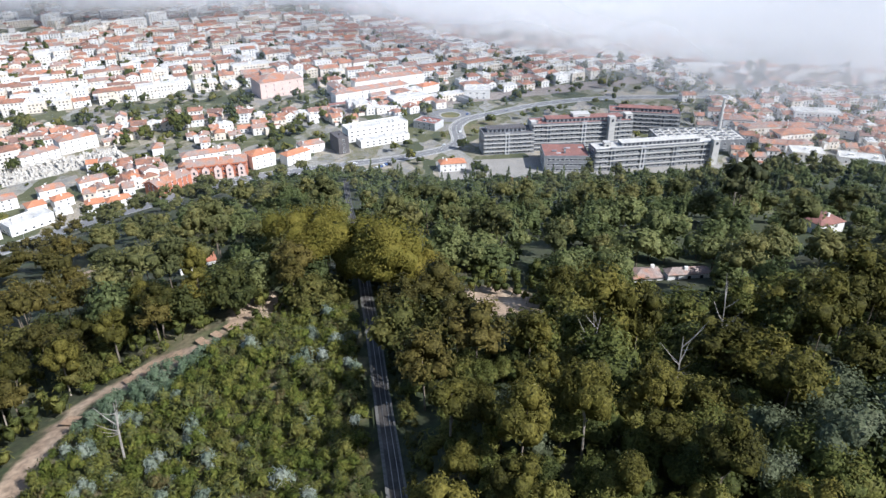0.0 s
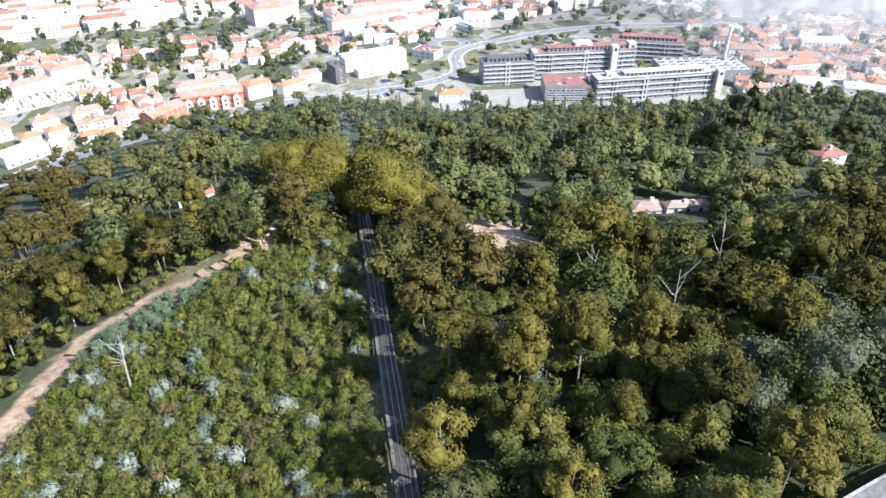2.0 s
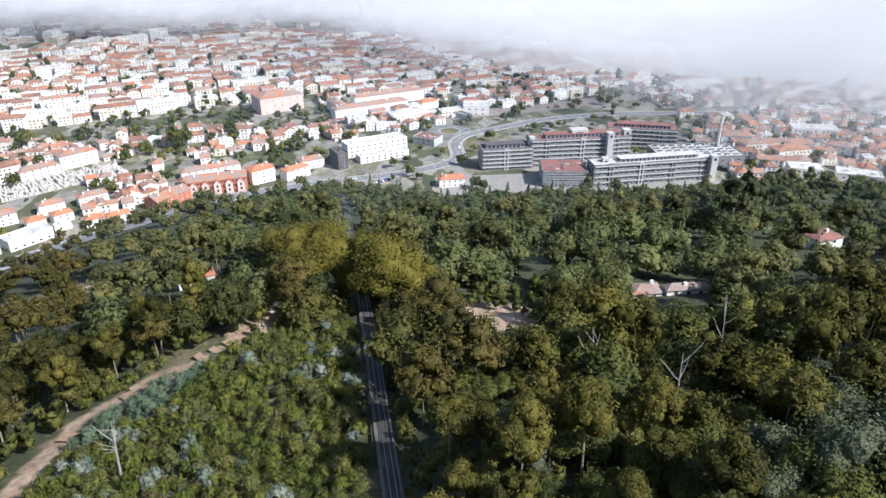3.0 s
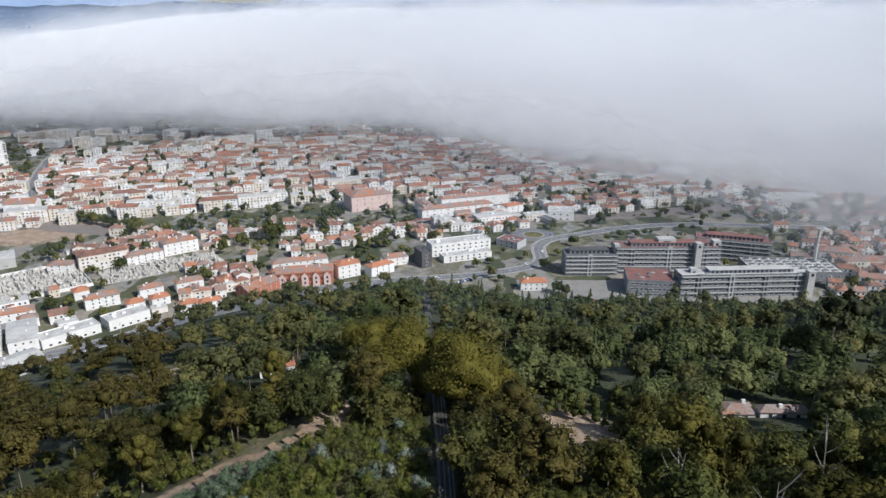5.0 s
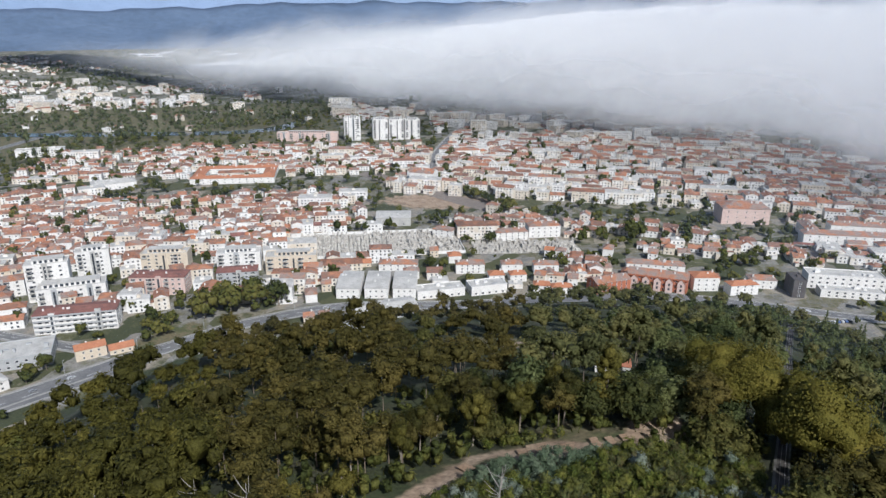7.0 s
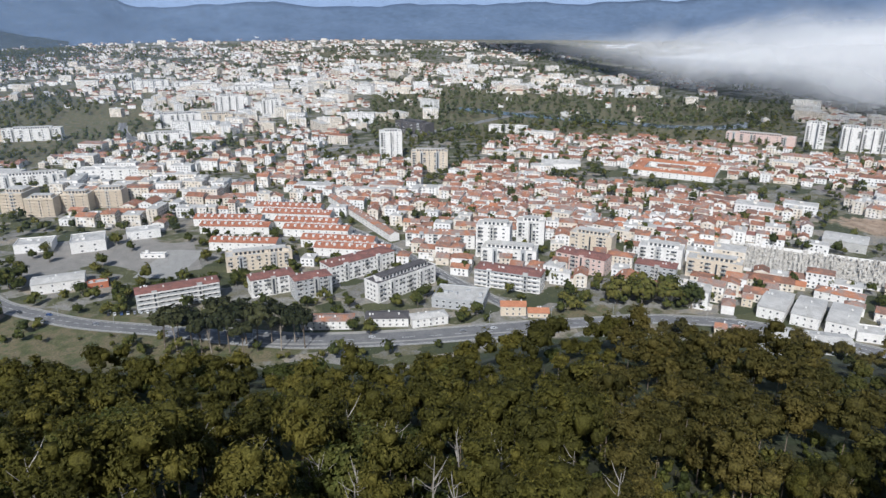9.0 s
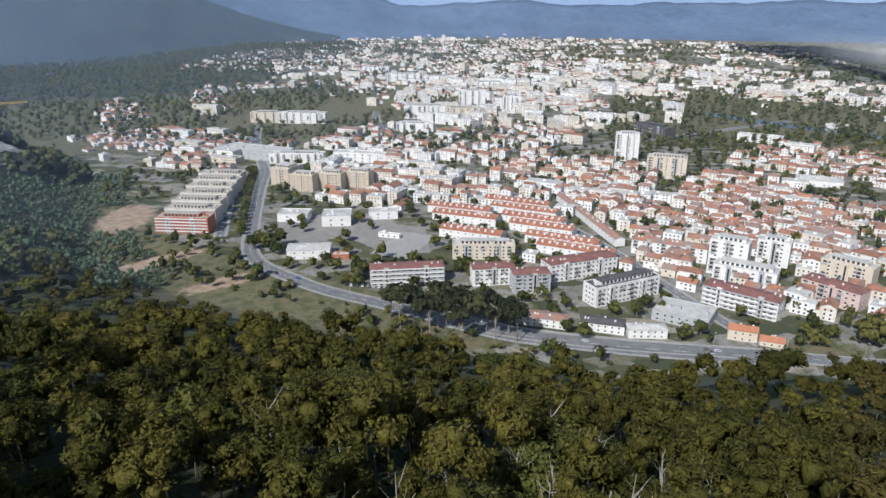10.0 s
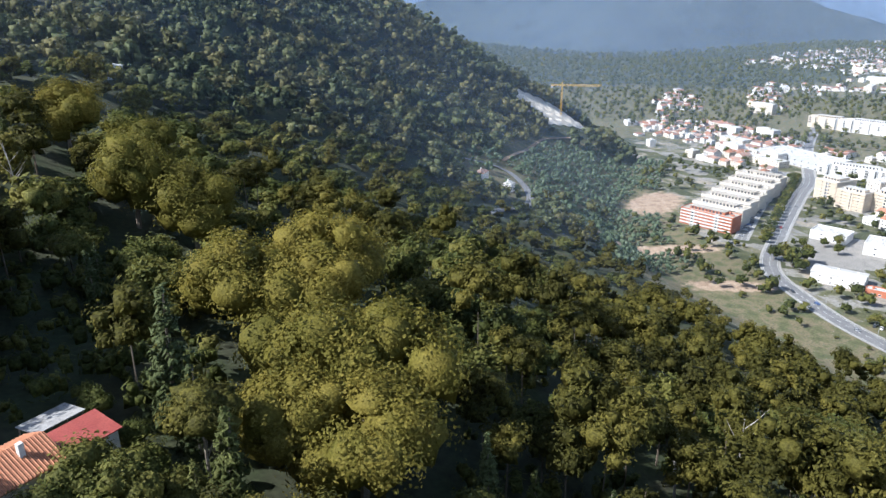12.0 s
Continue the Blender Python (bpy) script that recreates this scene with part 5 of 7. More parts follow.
# ---- trees ----
def leaf_quads(rng, centres, radii, dense, size, heart, droop=0.0, slim=1.0, loose=0.32):
    """Small leaf sprays round the puffs of a crown, lying on their rounded tops."""
    counts = np.maximum(1, (dense * np.asarray(radii) ** 2).astype(int))
    c, r = np.repeat(np.asarray(centres, float), counts, axis=0), np.repeat(np.asarray(radii, float), counts)
    n = len(c)
    d = rng.normal(size=(n, 3))
    d /= np.linalg.norm(d, axis=1, keepdims=True)
    d[:, 2] = np.where(rng.random(n) < 0.55, np.abs(d[:, 2]), d[:, 2])
    lump = 1 + 0.16 * np.sin(4.1 * d[:, 0] + c[:, 0] * 3) * np.cos(3.7 * d[:, 1] + c[:, 1] * 2) + 0.10 * np.sin(7 * d[:, 2] + c[:, 2])
    k = np.where(rng.random(n) < 0.3, rng.uniform(0.4, 0.85, n), rng.uniform(0.8, 1.15, n)) * lump
    p = c + d * (r * k)[:, None]
    out = p - heart
    out /= np.linalg.norm(out, axis=1, keepdims=True) + 1e-9
    nrm = 0.7 * d + 0.8 * out + rng.normal(scale=loose, size=(n, 3))
    nrm[:, 2] += 0.2
    nrm /= np.linalg.norm(nrm, axis=1, keepdims=True)
    t = np.cross(nrm, rng.normal(size=(n, 3)))
    t[:, 2] -= droop
    t -= nrm * (t * nrm).sum(1, keepdims=True)
    t /= np.linalg.norm(t, axis=1, keepdims=True) + 1e-9
    b = np.cross(nrm, t)
    s = size * rng.uniform(0.6, 1.35, n)
    tl, bw = t * (s * rng.uniform(0.6, 0.95, n))[:, None], b * (s * slim * rng.uniform(0.4, 0.65, n))[:, None]
    return np.stack([p - tl - bw * 0.5, p + bw - tl * 0.1, p + tl, p - bw + tl * 0.2], 1)


LOBES = {"euc": (9, (2.9, 2.9, 4.0), 10.6, 1.3, 2.4), "broad": (9, (3.0, 3.0, 2.6), 5.4, 1.5, 2.8), "plane": (15, (5.8, 5.8, 6.0), 9.0, 2.4, 3.9), "pine": (7, (3.2, 3.2, 0.9), 11.0, 1.4, 2.2),
         "bush": (5, (0.7, 0.7, 1.0), 1.5, 0.5, 0.85)}


def clumps(rng, kind, n=None):
    """Centres and radii of a crown's main lobes; the tree stands at the origin."""
    if kind == "fir":
        n = n or 120
        u = (np.arange(n) + rng.random(n)) / n
        a = rng.uniform(0, 6.283, n)
        w = (1 - u) * 2.7 * rng.uniform(0.35, 1.0, n)
        return np.stack([w * np.cos(a), w * np.sin(a), 1.5 + u * 12], 1), 0.32 + 0.55 * (1 - u)
    full, spread, z, r0, r1 = LOBES[kind]
    n = n or full
    d = rng.normal(size=(n, 3))
    d /= np.linalg.norm(d, axis=1, keepdims=True)
    # lobes fan round the stem, with one on top
    a = 6.283 * (np.arange(n) + rng.uniform(-0.3, 0.3, n)) / max(1, n - 1)
    h = rng.uniform(-0.55, 0.75, n)
    d = np.stack([np.cos(a) * np.sqrt(1 - h * h), np.sin(a) * np.sqrt(1 - h * h), h], 1)
    d[0] = rng.normal(scale=0.15, size=3) + [0, 0, 0.8]
    c = d * rng.uniform(0.65, 1.05, n)[:, None] * spread + [0, 0, z]
    return c, rng.uniform(r0, r1, n) * (full / n) ** 0.25


def tufts(rng, c, r, each, small=(0.24, 0.42)):
    """Smaller clumps sitting on the lobes, most on their upper sides."""
    cc, rr = np.repeat(c, each, axis=0), np.repeat(r, each)
    n = len(cc)
    d = rng.normal(size=(n, 3))
    d[:, 2] = np.where(rng.random(n) < 0.6, np.abs(d[:, 2]), d[:, 2])
    d /= np.linalg.norm(d, axis=1, keepdims=True)
    return cc + d * (rr * rng.uniform(0.72, 1.0, n))[:, None], rr * rng.uniform(*small, n)


def round_cage(n):
    """Points on the unit ball and four-cornered faces: a cube cut n by n and blown up."""
    index, pts, quads = {}, [], []

    def at(i, j, k):
        if (i, j, k) not in index:
            v = Vector((math.tan((2 * i / n - 1) * 0.7854), math.tan((2 * j / n - 1) * 0.7854), math.tan((2 * k / n - 1) * 0.7854)))
            index[i, j, k] = len(pts)
            pts.append(tuple(v.normalized()))
        return index[i, j, k]
    for i in range(n):
        for j in range(n):
            for side, order in ((0, 1), (n, -1)):
                ring = [(i, j), (i, j + 1), (i + 1, j + 1), (i + 1, j)][::order]
                quads.append([at(a, b, side) for a, b in ring])
                quads.append([at(side, a, b) for a, b in ring])
                quads.append([at(b, side, a) for a, b in ring])
    return np.array(pts), np.array(quads)


CAGES = {n_: round_cage(n_) for n_ in (1, 2)}


def lumps(rng, c, r, cage, core):
    """Uneven rounded bodies as points and faces."""
    p, f = CAGES[cage]
    ph = rng.uniform(0, 6.283, (len(c), 1, 3))
    d = p[None] + 0 * ph
    lump = 1 + 0.16 * np.sin(3.3 * d[..., 0] + ph[..., 0]) * np.sin(3.6 * d[..., 1] + ph[..., 1]) + 0.12 * np.sin(5.2 * d[..., 2] + ph[..., 2]) + rng.normal(scale=0.09, size=d.shape[:2])
    verts = c[:, None] + d * (r[:, None] * core * lump)[..., None]
    return verts.reshape(-1, 3), (f[None] + (np.arange(len(c)) * len(p))[:, None, None]).reshape(-1, 4)


def crown_quads(kind, seed, leaves, size, each=8, lobes=None, core=0.84, cage=1):
    """A crown as points, faces and smooth flags: shaded hearts of the lobes, and leaf sprays in tufts round them."""
    rng = np.random.default_rng(seed)
    c, r = clumps(rng, kind, lobes)
    verts, quads = lumps(rng, c, r, cage, core)
    smooth = np.ones(len(quads), bool)
    heart = c.mean(0) - [0, 0, 1.0]
    if each:
        c, r = tufts(rng, c, r, each, (0.30, 0.55))
    slim = 0.24 if kind == "bush" else 0.4 if kind == "fir" else 0.62 if kind == "euc" else 0.9
    sprays = leaf_quads(rng, c, r * 1.1, leaves / (r * r * 1.21).sum(), size, heart, 1.0 if kind == "euc" else 0.8 if kind == "fir" else -1.4 if kind == "bush" else 0.0, slim, 0.42)
    quads = np.concatenate([quads, np.arange(4 * len(sprays)).reshape(-1, 4) + len(verts)])
    verts = np.concatenate([verts, sprays.reshape(-1, 3)])
    return verts, quads, np.append(smooth, np.zeros(len(sprays), bool))


def tube(shape, pts, radii, sides=6, mat=0):
    """A tapered round stem along points."""
    rings = []
    for i, (p, r) in enumerate(zip(pts, radii)):
        p = Vector(p)
        rings.append([(p.x + r * math.cos(6.283 * k / sides), p.y + r * math.sin(6.283 * k / sides), p.z) for k in range(sides)])
    verts = [q for r in rings for q in r]
    faces = [(i * sides + k, i * sides + (k + 1) % sides, (i + 1) * sides + (k + 1) % sides, (i + 1) * sides + k) for i in range(len(rings) - 1) for k in range(sides)]
    shape.add(verts, faces, mat)


def trunk_shape(kind, seed):
    rng = np.random.default_rng(seed)
    c, r = clumps(rng, kind)
    s = Shape()
    top = {"euc": 13.0, "broad": 6.5, "plane": 12.0, "pine": 11.0, "fir": 13.0, "bush": 1.2}[kind]
    w = {"euc": 0.24, "broad": 0.28, "plane": 0.55, "pine": 0.26, "fir": 0.25, "bush": 0.06}[kind]
    bend = rng.normal(scale=0.25, size=2)
    axis = [(bend[0] * (z / top) ** 2, bend[1] * (z / top) ** 2, z) for z in np.linspace(-0.8, top, 5)]
    tube(s, axis, np.linspace(w, w * 0.35, 5))
    if kind not in ("fir",):
        for k in range(8):
            z0 = top * rng.uniform(0.45, 0.85)
            base = Vector((bend[0] * (z0 / top) ** 2, bend[1] * (z0 / top) ** 2, z0))
            tip = Vector(c[k % len(c)])
            mid = (base + tip) / 2 + Vector((0, 0, 0.3))
            first = len(s.v)
            tube(s, [base, mid, tip], [w * 0.4, w * 0.26, w * 0.08], 4)
            s.f.append((0, first, first + 1))
            s.m.append(0)
    return s


SPECIES = {"euc": (EUC, "eucalyptus", "tall eucalyptus with drooping olive foliage"), "broad": (BROAD, "broadleaf_tree", "dense dark green broadleaf tree"),
           "plane": (PLANE, "plane_tree", "large plane tree turning yellow"), "pine": (PINE, "pine", "dark pine with a flat umbrella crown"),
           "fir": (FIR, "conifer", "dark green conifer with a pointed top"), "bush": (BUSH, "bush", "bright green young acacia bush"),
           "silver": (SILVER, "bush", "young bush with pale silvery leaves"), "larch": (LARCH, "conifer", "light green conifer with feathery boughs"), "sapling": (BROAD, "bush", "dark green sapling among young growth"), "pale": (PALE_LEAF, "broadleaf_tree", "pale grey-green broadleaf tree by the hill road")}
NEAR_CROWN = {"euc": (2100, 0.33, 10), "broad": (1800, 0.31, 10), "plane": (11000, 0.30, 18), "pine": (1500, 0.33, 10), "fir": (1200, 0.50, 0), "bush": (380, 0.32, 0), "silver": (320, 0.30, 0),
              "sapling": (380, 0.32, 0), "larch": (1200, 0.50, 0), "pale": (1800, 0.31, 10)}
NEAR = {}
for sp_, (leaves_, size_, each_) in NEAR_CROWN.items():
    shape_ = "bush" if sp_ in ("silver", "sapling") else "fir" if sp_ == "larch" else "broad" if sp_ == "pale" else sp_
    for v_ in range(6):
        NEAR[sp_, v_] = (foliage_mesh("crown", *crown_quads(shape_, 10 * v_ + 3, leaves_, size_, each_, core=0.6 if shape_ in ("bush", "fir") else 0.84, cage=1 if shape_ in ("bush", "fir") else 2), SPECIES[sp_][0], v_ / 5), trunk_shape(shape_, 10 * v_ + 3).mesh("trunk", BARK))


FAR_CROWN = {(sp_, v_): foliage_mesh("crown", *crown_quads(sp_, 10 * v_ + 3, 260, 0.95, 0 if sp_ == "fir" else 5), SPECIES[sp_][0], v_ / 5) for sp_ in ("broad", "fir", "pine") for v_ in range(6)}


def tree(sp, x, y, scale=1.0, v=None, label="", z=None):
    """A single tree: trunk with limbs, and a crown of leaf sprays."""
    v = dice.randrange(6) if v is None else v
    m = pose(x, y, float(ground_z(x, y)) - 0.2 if z is None else z, dice.uniform(-3, 3), dice.uniform(-3, 3), dice.uniform(0, 360)) @ Matrix.Diagonal((scale, scale, scale * dice.uniform(0.9, 1.15), 1))
    ob = empty(SPECIES[sp][1], label or SPECIES[sp][2], "bush" if sp in ("bush", "silver", "sapling") else "tree", m, SPECIES[sp][1] + "s on the hill")
    part("crown", FAR_CROWN[sp, v] if math.hypot(x, y) > 260 and (sp, v) in FAR_CROWN else NEAR[sp, v][0], ob)
    part("trunk", NEAR[sp, v][1], ob)


def scatter(x0, x1, y0, y1, step):
    gx, gy = np.meshgrid(np.arange(x0, x1, step), np.arange(y0, y1, step), indexing="ij")
    gx, gy = gx.ravel(), gy.ravel()
    gx = gx + np.random.uniform(-0.45, 0.45, gx.size) * step
    gy = gy + np.random.uniform(-0.45, 0.45, gx.size) * step
    return gx, gy


def wood(name, xs, ys, scales, kind, templates, mat, label, broad=1.0):
    """Many trees as one body of foliage."""
    if not len(xs):
        return
    zs = np.maximum(ground_z(xs, ys), 0) - 0.2
    pick = np.random.randint(0, len(templates), len(xs))
    turn = np.random.uniform(0, 6.283, len(xs))
    tall = np.random.uniform(0.75, 1.25, len(xs))
    verts, quads, smooth, tones, first = [], [], [], [], 0
    for k, (v, f, sm) in enumerate(templates):
        i = np.nonzero(pick == k)[0]
        c, s, sc = np.cos(turn[i])[:, None], np.sin(turn[i])[:, None], scales[i][:, None] * broad
        x = (v[None, :, 0] * c - v[None, :, 1] * s) * sc + xs[i][:, None]
        y = (v[None, :, 0] * s + v[None, :, 1] * c) * sc + ys[i][:, None]
        z = v[None, :, 2] * sc / broad * tall[i][:, None] + zs[i][:, None]
        verts.append(np.stack([x, y, z], -1).reshape(-1, 3))
        quads.append((f[None] + (first + np.arange(len(i)) * len(v))[:, None, None]).reshape(-1, 4))
        smooth.append(np.tile(sm, len(i)))
        tones.append(np.repeat(np.random.random(len(i)), len(v)))
        first += len(i) * len(v)
    tagged(new(name, foliage_mesh(name, np.concatenate(verts), np.concatenate(quads), np.concatenate(smooth), mat, np.concatenate(tones))), label, "trees", kind="stuff")


def open_land(x, y):
    """Slopes without trees: the young growth beside the track, the grass above the ring road, the meadow in the hollow, clearings."""
    s = inside_toe(x, y)
    young = (x < 2 - 0.165 * y) & (x > -84) & (y > 16) & (y < 156 + 0.28 * x)
    verge = ((s < 58) & (y >= 170) & (x < -130)) | ((s < 75) & (s > 0) & (y < 0) & (y > -330) & (x > -680)) | ((s < 84) & (y > -20) & (y < 170) & (x < -200)) | ((s < 34) & (y >= 150) & (y < 330) & (x < -200))
    clearing = (abs(x - 13) < 13) & (abs(y - 160) < 18)
    meadow = (soft_disc(x, y, -600, -402, 170, 62, 18) > 0.75) | (soft_disc(x, y, -450, -372, 60, 46, 40) > 0.75)
    return young, verge | clearing | meadow


PLANES = [(-52, -70, 1.4), (-66, -79, 1.55), (-56, -90, 1.5), (-47, -80, 1.3), (-72, -110, 1.65), (-61, -120, 1.5), (-84, -122, 1.6), (-95, -130, 1.3), (-77, -172, 1.5), (-67, -184, 1.35), (-78, -203, 1.4), (-69, -236, 1.3),
          (-45, 182, 1.15), (-34, 176, 1.25), (-15, 160, 1.3), (-23, 170, 1.1), (-7, 166, 0.9)]
for x_, y_, sc_ in PLANES:
    keep_clear(x_, y_, 0, 7 * sc_, 7 * sc_)
keep_clear(-18, -91, 10, 13, 11)
for x_, y_, near_, wide_ in ((144, 240, 34, 10), (167, 306, 34, 11), (65, 179, 20, 11), (-158, 219, 22, 8), (-86, 211, 15, 6), (-166, 246, 36, 20), (-138, 252, 34, 14), (13, 158, 34, 8),
                            (-410, -370, 34, 14), (-460, -385, 40, 14), (-745, -548, 70, 40)):
    d_ = math.hypot(x_, y_)
    keep_clear(x_ * (1 - near_ / 2 / d_), y_ * (1 - near_ / 2 / d_), math.degrees(math.atan2(y_, x_)), near_ / 2 + 5, wide_)
for x_, y_ in ((-35, -94), (-36, -89), (-68, -59), (-84, -47), (-32, -72), (-73, -54), (-49, -222), (-43, -194)):
    keep_clear(x_, y_, 0, 4, 4)
tx, ty = scatter(-470, 330, -330, 500, 10.2)
s_ = inside_toe(tx, ty)
young_, bare_ = open_land(tx, ty)
glade = ((tx > -30) & (tx < 4) & (ty > -112) & (ty < -64)) | ((tx > -48) & (tx < 4) & (ty > -150) & (ty <= -104))
keep = (s_ > 5) & ~blocked(tx, ty, 1.2) & ~young_ & ~bare_ & ~glade & (np.hypot(tx, ty) > 26) & (wobble(tx, ty, 47, 11) > -0.72) & (np.random.random(len(tx)) < np.where(np.hypot(tx, ty) > 180, 0.8, 1.0))
tx, ty = tx[keep], ty[keep]
dist = np.hypot(tx, ty)
az = np.degrees(np.arctan2(-tx, ty))
seen = (az > -48) & (az < 178)
tx, ty, dist, az = tx[seen], ty[seen], dist[seen], az[seen]
mix = wobble(tx, ty, 130, 4) + np.random.uniform(-0.45, 0.45, len(tx)) + np.where((az > 20) & (az < 125), 0.45, np.where(dist > 165, -0.35, -0.05))
is_euc = mix > 0
near_ = dist < 92
for x_, y_, e_ in zip(tx[near_], ty[near_], is_euc[near_]):
    tree("euc" if e_ else dice.choice(("broad", "broad", "broad", "broad", "pine")), x_, y_, (0.82 if -30 < x_ < 34 and y_ > 20 else 0.85 if y_ > 0 and x_ > -60 else 1.0) * (dice.uniform(0.85, 1.4) if e_ else dice.uniform(1.0, 1.5)))
for flag_, sp_, nm_ in ((True, "euc", "eucalyptus_wood"), (False, "broad", "mixed_wood")):
    for lo_, hi_, leaves_, size_, each_, lobes_ in ((92, 180, 950, 0.45, 8, 9), (180, 320, 500, 0.66, 6, 8), (320, 900, 240, 0.95, 4, 6)):
        i_ = (~near_) & (is_euc == flag_) & (dist >= lo_) & (dist < hi_)
        grow_ = (0.8, 1.5) if hi_ < 200 else (0.65, 1.3) if hi_ < 400 else (0.5, 1.05)
        # front woods: copies picked by bearing and distance carry brightness in their colour
        front_ = (az < 58) & ((az > -7) | (dist > 170))
        temps = [crown_quads(sp_, 40 + k, leaves_, size_, each_, lobes_, 0.78) for k in range(10)]
        # beyond 165 m the vale copies carry added brightness in their colour
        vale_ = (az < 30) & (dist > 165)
        for j_, mat_ in ((i_ & ~front_ & ~vale_, SPECIES[sp_][0]), (i_ & front_ & ~vale_, OLIVE if flag_ else LEAFY), (i_ & vale_, VALE_OLIVE if flag_ else VALE_GREEN)):
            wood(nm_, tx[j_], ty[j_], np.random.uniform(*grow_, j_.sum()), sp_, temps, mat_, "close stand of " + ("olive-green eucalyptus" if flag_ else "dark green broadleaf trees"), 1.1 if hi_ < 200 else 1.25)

# spiry conifers standing among the broadleaf trees of the lower slope
cx2, cy2 = scatter(-70, 230, 200, 470, 17)
keep = (inside_toe(cx2, cy2) > 12) & ~blocked(cx2, cy2, 3) & (wobble(cx2, cy2, 90, 5) > -0.35)
wood("conifers", cx2[keep], cy2[keep], np.random.uniform(0.75, 1.3, keep.sum()), "fir", [crown_quads("fir", 140 + k, 220, 0.95, 0, 40, 0.9) for k in range(5)], FIR, "dark pointed conifers among the trees of the lower slope")

# bare stems showing between the crowns
stems = Shape()
i_ = (~near_) & (dist < 260)
for x_, y_, e_ in zip(tx[i_], ty[i_], is_euc[i_]):
    z_ = float(ground_z(x_, y_))
    tube(stems, [(x_, y_, z_ - 0.5), (x_ + dice.uniform(-0.4, 0.4), y_ + dice.uniform(-0.4, 0.4), z_ + (12 if e_ else 6))], [0.24, 0.1], 4)
tagged(new("tree_stems", stems.mesh("tree_stems", BARK)), "pale slender stems in the woods", "trunks", kind="stuff")


def dead_tree_mesh(seed):
    rng = random.Random(seed)
    s = Shape()
    tube(s, [(0, 0, -0.5), (0.2, 0.1, 6), (0.1, 0.5, 12)], [0.22, 0.15, 0.04], 5)
    for k in range(9):
        z, a, l = rng.uniform(5, 11), rng.uniform(0, 6.283), rng.uniform(1.5, 3.2)
        b = Vector((0.15, 0.1 + z * 0.03, z))
        tip = b + Vector((l * math.cos(a), l * math.sin(a), l * rng.uniform(0.6, 1.4)))
        tube(s, [b, (b + tip) / 2 + Vector((0, 0, -0.2)), tip], [0.09, 0.06, 0.02], 4)
    return s.mesh("dead_tree", PALE_BARK)


DEAD = [dead_tree_mesh(k_) for k_ in range(3)]
for x_, y_ in ((-101, 14), (-112, 32), (-96, -12), (-88, -30), (-120, -4), (-131, 44), (-107, 60), (-143, 20), (-92, 44), (-99, -55), (-76, -26), (-118, -40), (-43, -194), (-70, -40), (-92, -20), (40, 96), (28, 110), (58, 120), (-60, 96), (-104, -2), (-96, 24), (-110, 46), (-124, 10), (-128, -22), (-138, -2), (-118, 62), (-134, 66), (-146, 44), (-86, 6), (-90, 60), (-152, -14), (-112, -24), (-100, 34),
               (-106, -46), (-122, 30), (-140, 32), (-84, -14), (-116, 18), (-132, 24)):
    ob_ = new("dead_tree", DEAD[dice.randrange(3)])
    ob_.matrix_world = pose(x_, y_, float(ground_z(x_, y_)), dice.uniform(-5, 5), 0, dice.uniform(0, 360)) @ Matrix.Diagonal((1.3, 1.3, dice.uniform(1.1, 1.6), 1))
    tagged(ob_, "bare dead tree with bleached branches", "tree", "dead trees in the wood")

# the far hillside
fx, fy = scatter(-3000, 100, -2300, 0, 11.5)
fd, fa = np.hypot(fx, fy), np.degrees(np.arctan2(-fx, fy))
keep = (inside_toe(fx, fy) > 8) & (fa > 95) & (fa < 176) & ((fd > 470) | (fx < -470) | (fy < -330)) & (fd < 3300) & (np.random.random(len(fd)) < np.where(fd < 1000, 1.0, np.where(fd < 1600, 0.55, 0.25))) & ~blocked(fx, fy, 3) & ~open_land(fx, fy)[1]
fx, fy, fd = fx[keep], fy[keep], fd[keep]
mix = wobble(fx, fy, 240, 7) + np.random.uniform(-0.5, 0.5, len(fx))
# leaf colours here are lightened in place of sun and haze on the slope
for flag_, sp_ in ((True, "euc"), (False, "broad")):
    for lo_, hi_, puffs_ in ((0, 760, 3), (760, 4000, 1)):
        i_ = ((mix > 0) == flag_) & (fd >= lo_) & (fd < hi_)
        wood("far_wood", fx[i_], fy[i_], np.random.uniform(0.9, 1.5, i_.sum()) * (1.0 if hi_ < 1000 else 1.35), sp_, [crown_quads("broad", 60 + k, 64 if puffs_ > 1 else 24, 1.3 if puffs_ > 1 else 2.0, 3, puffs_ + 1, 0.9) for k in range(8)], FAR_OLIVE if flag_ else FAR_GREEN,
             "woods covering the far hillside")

for x_, y_ in ((-92, 60), (-95, 72), (-91, 84), (-97, 93), (-92, 104), (-96, 116), (-88, 128), (-80, 138), (-70, 143), (-62, 150), (-100, 128), (-90, 142), (-77, 152), (-66, 160)):
    tree("euc", x_, y_, dice.uniform(0.75, 1.05), label="spreading olive-green tree at the lane's edge")

# close young trees on the slope below the bend of the hill road
hx, hy = scatter(3, 74, 24, 118, 6.6)
PALES = [(57, 74, 1.35), (50, 81, 1.1), (65, 71, 1.4), (61, 84, 1.25), (47, 72, 1.0), (71, 79, 1.35), (66, 91, 1.2), (76, 88, 1.3), (9, 92, 0.8), (14, 84, 0.7)]
keep = ~blocked(hx, hy, 1.0) & (np.hypot(hx, hy) > 30)
for x_, y_, sc_ in PALES:
    keep &= np.hypot(hx - x_, hy - y_) > 4.6 * sc_
    keep_clear(x_, y_, 0, 3, 3)
for x_, y_ in zip(hx[keep], hy[keep]):
    tree("broad", x_, y_, dice.uniform(0.55, 0.95), label="rounded young tree in a close stand")

